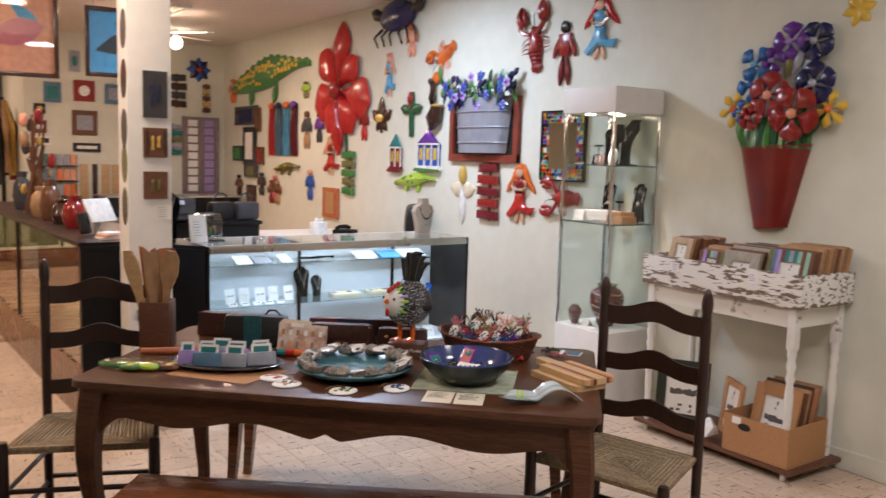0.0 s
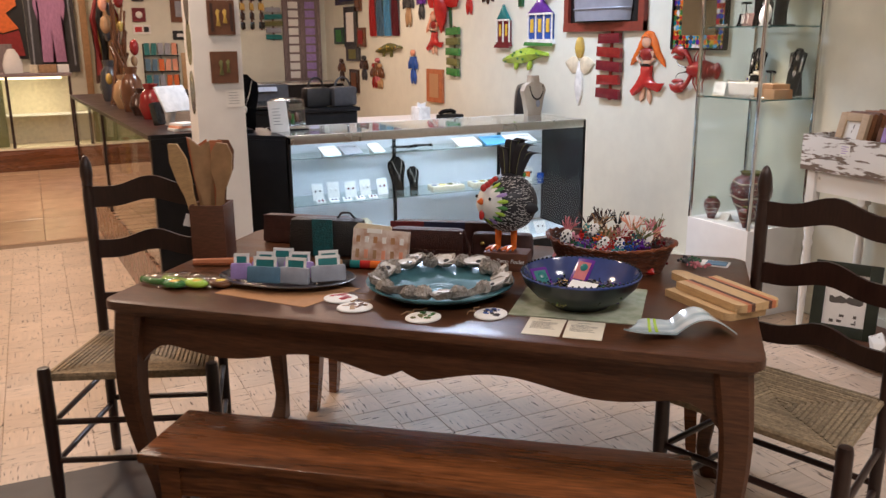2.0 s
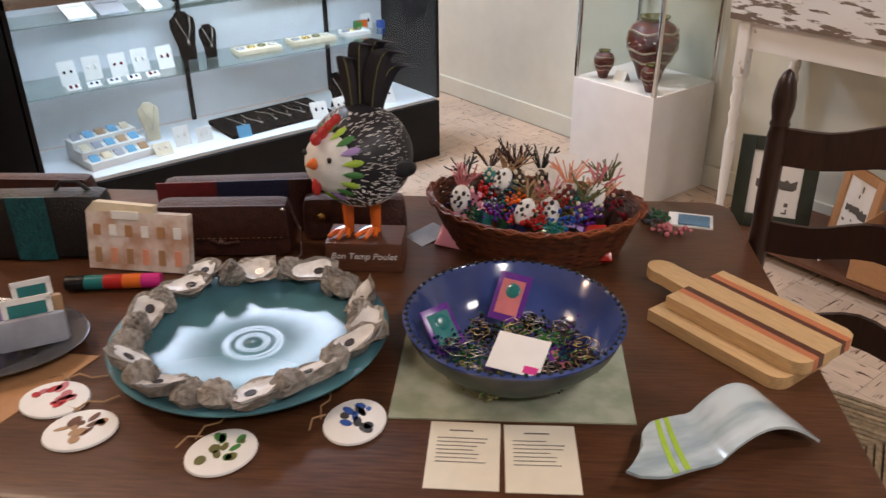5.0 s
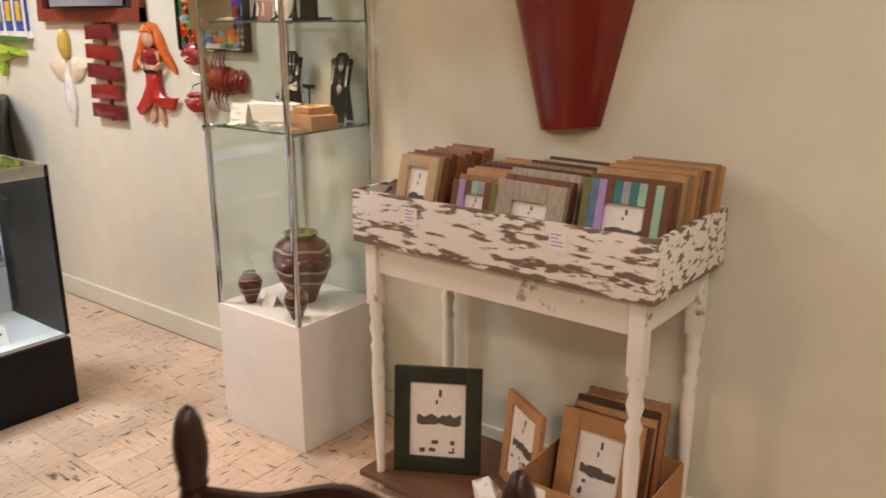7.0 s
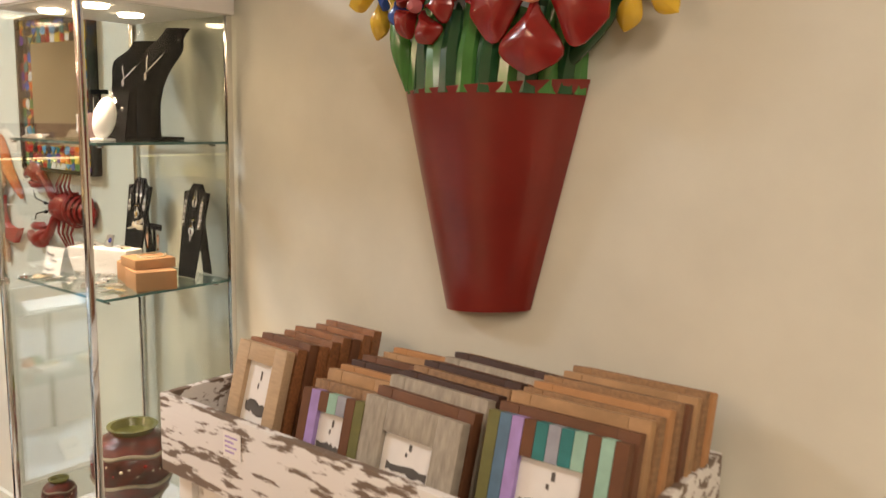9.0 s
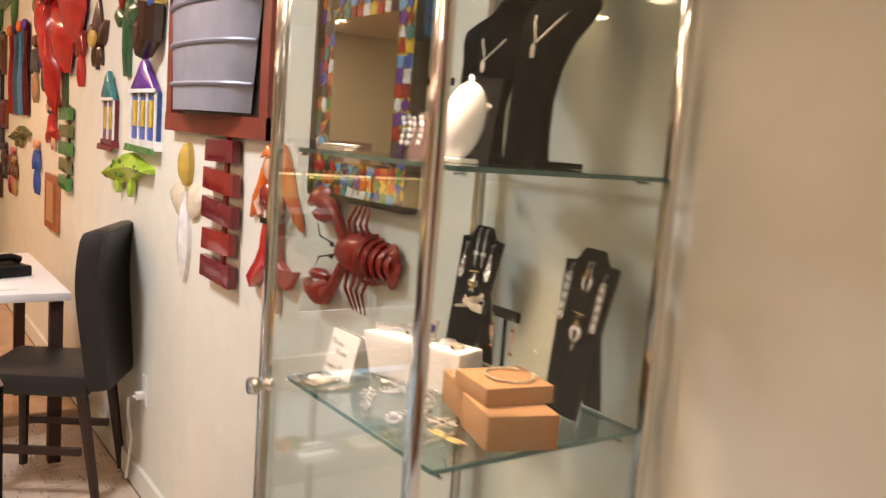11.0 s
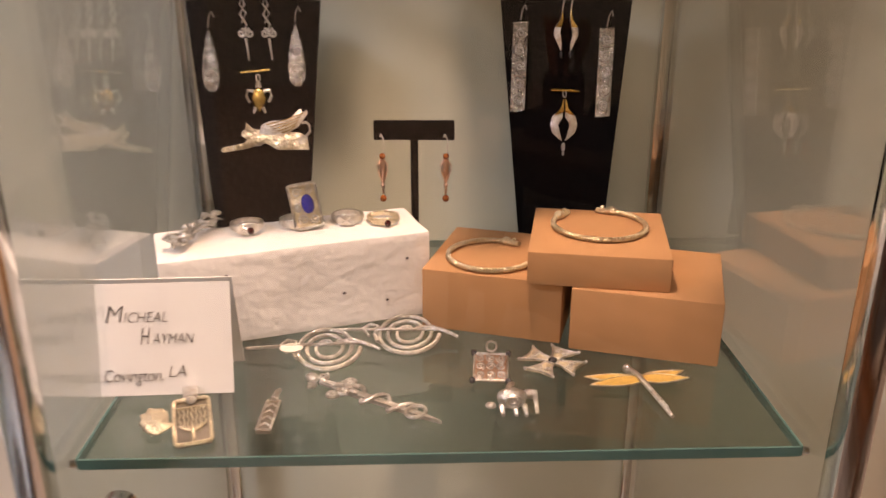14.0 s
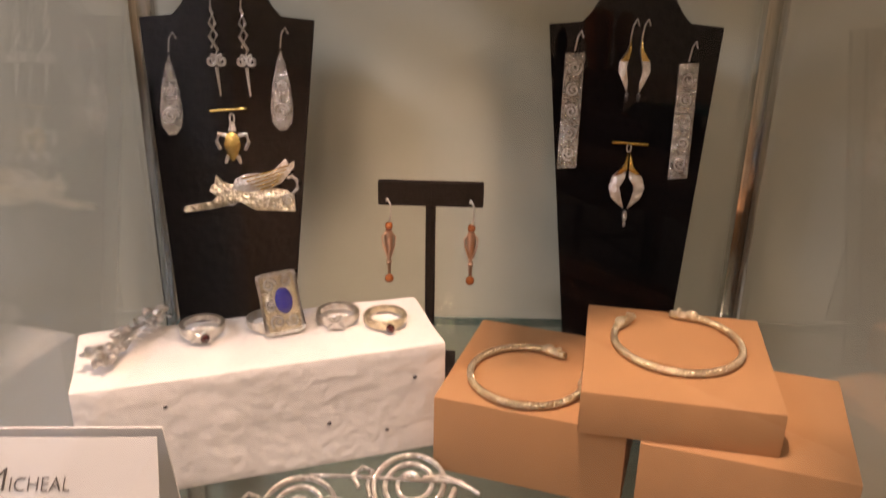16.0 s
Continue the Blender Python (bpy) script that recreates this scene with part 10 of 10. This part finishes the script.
# ---- far alcove ----
def alcove():
    t = thing("lit_display_counter", "long glass display counter lit warm from inside", "display counter", pose(0, 11.0, 0))
    x0, x1, H = -2.6, 0.78, 1.08
    part("plinth", box(B(), (x1 - x0, 0.6, 0.24), ((x0 + x1) / 2, 0.3, 0.12), bevel=0.004), "bench_wood", t)
    part("deck", box(B(), (x1 - x0 - 0.02, 0.58, 0.02), ((x0 + x1) / 2, 0.3, 0.25)), "cream", t)
    part("back", box(B(), (x1 - x0 - 0.02, 0.02, H - 0.3), ((x0 + x1) / 2, 0.58, 0.26 + (H - 0.3) / 2)), "cream", t)
    part("top", box(B(), (x1 - x0 + 0.02, 0.62, 0.03), ((x0 + x1) / 2, 0.3, H - 0.015), bevel=0.004), "weathered", t)
    for x in (x0 + 0.02, -1.6, -0.75, 0.12, x1 - 0.02):
        part("post", box(B(), (0.03, 0.03, H - 0.29), (x, 0.02, 0.26 + (H - 0.29) / 2)), "chair_wood", t)
    part("dark_panel", box(B(), (0.8, 0.02, H - 0.32), (-0.33, 0.1, 0.27 + (H - 0.32) / 2)), "olive", t)
    g = part("front_pane", box(B(), (x1 - x0 - 0.06, 0.005, H - 0.3), ((x0 + x1) / 2, 0.012, 0.26 + (H - 0.3) / 2)), "pane", t)
    g.visible_shadow = False
    part("glass_shelf", box(B(), (x1 - x0 - 0.06, 0.3, 0.012), ((x0 + x1) / 2, 0.4, 0.6)), "card_white", t)
    part("light_tube", rod(B(), (x0 + 0.1, 0.06, H - 0.05), (x1 - 0.1, 0.06, H - 0.05), 0.012), "warm_glow", t, "glowing warm tube")
    lamp("alcove_counter_lamp", "AREA", pose((x0 + x1) / 2, 11.1, H - 0.07, 18), 22, (1.0, 0.8, 0.42), x1 - x0 - 0.2, 0.04)
    # garments on the back wall
    m = pose(0.7, 13.5, 1.7)
    t = thing("hanging_robe", "long pink robe hung on a dark panel", "robe", m, "garments on the back wall")
    part("panel", box(B(), (0.62, 0.03, 1.35), (0, 0, -0.02)), "charcoal", t)
    pts = [(-0.06, 0.58), (0.06, 0.58), (0.16, 0.5), (0.2, 0.2), (0.16, 0.0), (0.13, 0.1), (0.15, -0.55), (0.02, -0.55), (0.0, -0.1), (-0.02, -0.55), (-0.15, -0.55), (-0.13, 0.1), (-0.16, 0.0), (-0.2, 0.2), (-0.16, 0.5)]
    bm = slab(B(), pts, 0.05, -0.016)
    bmesh.ops.triangulate(bm, faces=[f for f in bm.faces if len(f.verts) > 4])
    part("robe", bm, "robe_pink", t, "dusty pink cloth")
    for s in (-1, 1):
        part("fringe", rod(B(), (0.24 * s, -0.03, 0.5), (0.26 * s, -0.03, -0.6), 0.012, seg=6), "gloss_slate_grey", t)
    t = thing("hanging_garment", "red and orange garment hung on a dark panel", "garment", pose(0.1, 13.5, 1.7), "garments on the back wall")
    part("panel", box(B(), (0.56, 0.03, 1.0), (0, 0, 0.0)), "black", t)
    part("bodice", slab(B(), [(-0.18, 0.4), (0.18, 0.4), (0.2, 0.2), (0.06, 0.1), (0.2, -0.1), (0.0, -0.16), (-0.2, -0.1), (-0.06, 0.1), (-0.2, 0.2)], 0.04, -0.016), "orange", t)
    part("skirt", slab(B(), [(-0.2, -0.12), (0.0, -0.18), (0.2, -0.12), (0.24, -0.46), (-0.24, -0.46)], 0.04, -0.016), "dark_red", t)
    t = thing("door_frame", "tan wooden door casing in the alcove", "door frame", pose(1.12, 13.5, 0), kind="structure")
    part("casing", box(B(), (0.09, 0.06, 2.5), (0, 0, 1.25), bevel=0.004), "tan", t)
    t = thing("scarf_rack", "dark stand hung with patterned scarves", "scarf stand", pose(1.28, 12.1, 0))
    part("pole", rod(B(), (0, 0, 0), (0, 0, 2.1), 0.025, seg=10), "black_laminate", t)
    part("foot", lathe(B(), [(0, 0), (0.2, 0), (0.18, 0.03), (0, 0.035)], 20), "black_laminate", t)
    rnd = random.Random(12)
    for i in range(9):
        a = 40 * i
        bm = B()
        tube(bm, [(0.03 * math.cos(radians(a)), 0.03 * math.sin(radians(a)), 2.05), (0.14 * math.cos(radians(a)), 0.14 * math.sin(radians(a)), 1.7), (0.12 * math.cos(radians(a + 15)), 0.12 * math.sin(radians(a + 15)), rnd.uniform(0.9, 1.2))], 0.035, 6, taper=0.05)
        part("scarf", bm, ("dark_red", "black", "tan", "gold", "dark_brown")[i % 5], t)
    # things on the lit counter
    H = 1.081
    t = thing("necklace_bust", "white draped bust on the far counter", "necklace bust", pose(0.2, 11.25, H, 0, 0, 10))
    out = [(-0.09, 0), (0.09, 0), (0.1, 0.1), (0.07, 0.2), (0.03, 0.27), (-0.03, 0.27), (-0.07, 0.2), (-0.1, 0.1)]
    part("bust", slab(B(), out, 0.06, 0.03, 0.03), "card_white", t)
    t = thing("fruit_bowl", "brown bowl of silver ornaments", "bowl", pose(-0.3, 11.3, H))
    part("bowl", lathe(B(), [(0, 0), (0.1, 0), (0.2, 0.06), (0.21, 0.07), (0.18, 0.06), (0, 0.02)], 24), "gloss_dark_brown", t)
    for i in range(12):
        part("ornament", ball(B(), (rnd.uniform(-0.1, 0.1), rnd.uniform(-0.08, 0.08), 0.08 + rnd.uniform(0, 0.12)), 0.035, (1, 1, 1.4), 8, 6), "gloss_slate_grey", t)
    for x, w, c in ((0.55, 0.2, "tan"), (0.42, 0.1, "cream"), (-0.75, 0.24, "yellow"), (0.72, 0.12, "card_white")):
        solid("display_box", box(B(), (w, 0.12, 0.09), (0, 0, 0.045), bevel=0.004), c, "small display box on the far counter", "box", pose(x, 11.28, H), "boxes on the far counter")
    t = thing("standing_screen", "brown wooden screen behind the far counter", "screen", pose(-0.25, 12.4, 0))
    part("panel", box(B(), (0.9, 0.04, 1.4), (0, 0, 0.7), bevel=0.004), "weathered", t)


paint("robe_pink", (0.48, 0.24, 0.42), 0.85, vary=0.15, scale=14, stretch=(4, 4, 1), bump=0.15)
alcove()


# ---- lamps that show, ceiling, frames of added lamps ----
def globe_lamp(x, y, z, watts):
    t = thing("pendant_lamp", "round glowing bulb lamp under the ceiling", "lamp", pose(x, y, z), "bulb lamps")
    part("bulb", ball(B(), (0, 0, 0), 0.075, seg=20, rings=14), "bulb_glow", t, "glowing white bulb")
    part("holder", rod(B(), (0, 0, 0.07), (0, 0, CEIL - z), 0.03, seg=12), "white_paint", t)


M["bulb_glow"] = glow("bulb_glow", (1.0, 0.82, 0.55), 16)
globe_lamp(2.95, 10.2, 2.76, 0)
globe_lamp(-0.6, 8.4, 2.72, 0)


def ceiling_fan():
    t = thing("ceiling_fan", "white ceiling fan with five blades", "ceiling fan", pose(2.5, 9.2, CEIL))
    part("rod", rod(B(), (0, 0, -0.16), (0, 0, 0), 0.02, seg=10), "white_paint", t)
    part("motor", lathe(B(), [(0, -0.28), (0.09, -0.27), (0.12, -0.22), (0.1, -0.16), (0, -0.15)], 24), "white_paint", t)
    for k in range(5):
        part("blade", box(B(), (0.5, 0.12, 0.012), (0.36, 0, -0.2), (8, 0, 0), bevel=0.004), "white_paint", t, at=pose(0, 0, 0, 0, 0, 72 * k + 20))


ceiling_fan()
# invented frames that give the added ceiling lamps a fixture
for lx, ly, watts, colour in ADDED_LAMPS:
    t = thing("added_lamp_frame", "square white frame round an added ceiling lamp", "ceiling light", pose(lx, ly, CEIL), "ceiling light panels")
    for sx, sy, w, d in ((0, -0.27, 0.58, 0.04), (0, 0.27, 0.58, 0.04), (-0.27, 0, 0.04, 0.5), (0.27, 0, 0.04, 0.5)):
        part("frame", box(B(), (w, d, 0.03), (sx, sy, -0.015)), "white_paint", t, smooth=False)


# ---- floor pieces ----
def floor_pieces():
    floor = bpy.data.objects["floor"]
    k = 0.1524

    def block_mesh():
        bm = B()
        g, e = k / 2 - 0.0006, k / 2 - 0.0022
        low = [bm.verts.new((x * g, y * g, -0.006)) for x, y in ((-1, -1), (1, -1), (1, 1), (-1, 1))]
        mid = [bm.verts.new((x * g, y * g, -0.0012)) for x, y in ((-1, -1), (1, -1), (1, 1), (-1, 1))]
        top = [bm.verts.new((x * e, y * e, 0)) for x, y in ((-1, -1), (1, -1), (1, 1), (-1, 1))]
        for i in range(4):
            j = (i + 1) % 4
            bm.faces.new((low[i], low[j], mid[j], mid[i]))
            bm.faces.new((mid[i], mid[j], top[j], top[i]))
        bm.faces.new(top)
        me = bpy.data.meshes.new("parquet_block")
        bm.to_mesh(me)
        bm.free()
        me.materials.append(M["parquet"])
        return me
    shared = block_mesh()
    co = [v.co.copy() for v in shared.vertices]
    fa = [tuple(p.vertices) for p in shared.polygons]
    rest = {0: ([], []), 1: ([], [])}
    rnd = random.Random(77)
    nx, ny = 56, 66
    for i in range(nx):
        for j in range(ny):
            x, y = 3.93 - k * (i + 0.5), -2.9 + k * (j + 0.5)
            if y > 7.15 - k / 2 or y < -2.1:
                continue
            turn = (i + j) % 2
            near = x > 2.25 and 2.1 < y < 6.0
            if near:
                ob = new("parquet_block", shared)
                ob.parent = floor
                ob.matrix_basis = pose(x, y, rnd.uniform(-0.0006, 0), 0, 0, 90 * turn)
            else:
                vs, fs = rest[turn]
                n = len(vs)
                dz = rnd.uniform(-0.0006, 0)
                # the turned half of the blocks lies in an object that is turned itself
                px, py = (x, y) if not turn else (y, -x)
                vs.extend((c.x + px, c.y + py, c.z + dz) for c in co)
                fs.extend(tuple(q + n for q in f) for f in fa)
    for turn, (vs, fs) in rest.items():
        me = bpy.data.meshes.new("parquet_field")
        me.from_pydata(vs, [], fs)
        me.materials.append(M["parquet"])
        ob = new("parquet_field", me)
        ob.parent = floor
        ob.matrix_basis = pose(0, 0, 0, 0, 0, 90 * turn)
        tagged(ob, kind="stuff")
    # large glossy tiles beyond
    vs, fs = [], []
    q = 0.45
    for i in range(19):
        for j in range(15):
            x, y = 3.93 - q * (i + 0.5), 7.15 + q * (j + 0.5)
            g, n = q / 2 - 0.002, len(vs)
            vs.extend([(x - g, y - g, -0.004), (x + g, y - g, -0.004), (x + g, y + g, -0.004), (x - g, y + g, -0.004), (x - g + 0.003, y - g + 0.003, 0.0), (x + g - 0.003, y - g + 0.003, 0.0), (x + g - 0.003, y + g - 0.003, 0.0), (x - g + 0.003, y + g - 0.003, 0.0)])
            fs.extend([(n + 4, n + 5, n + 6, n + 7)] + [(n + a, n + (a + 1) % 4, n + 4 + (a + 1) % 4, n + 4 + a) for a in range(4)])
    me = bpy.data.meshes.new("floor_tiles")
    me.from_pydata(vs, [], fs)
    me.materials.append(M["far_tile"])
    ob = new("floor_tiles", me)
    ob.parent = floor
    tagged(ob, kind="stuff")


floor_pieces()
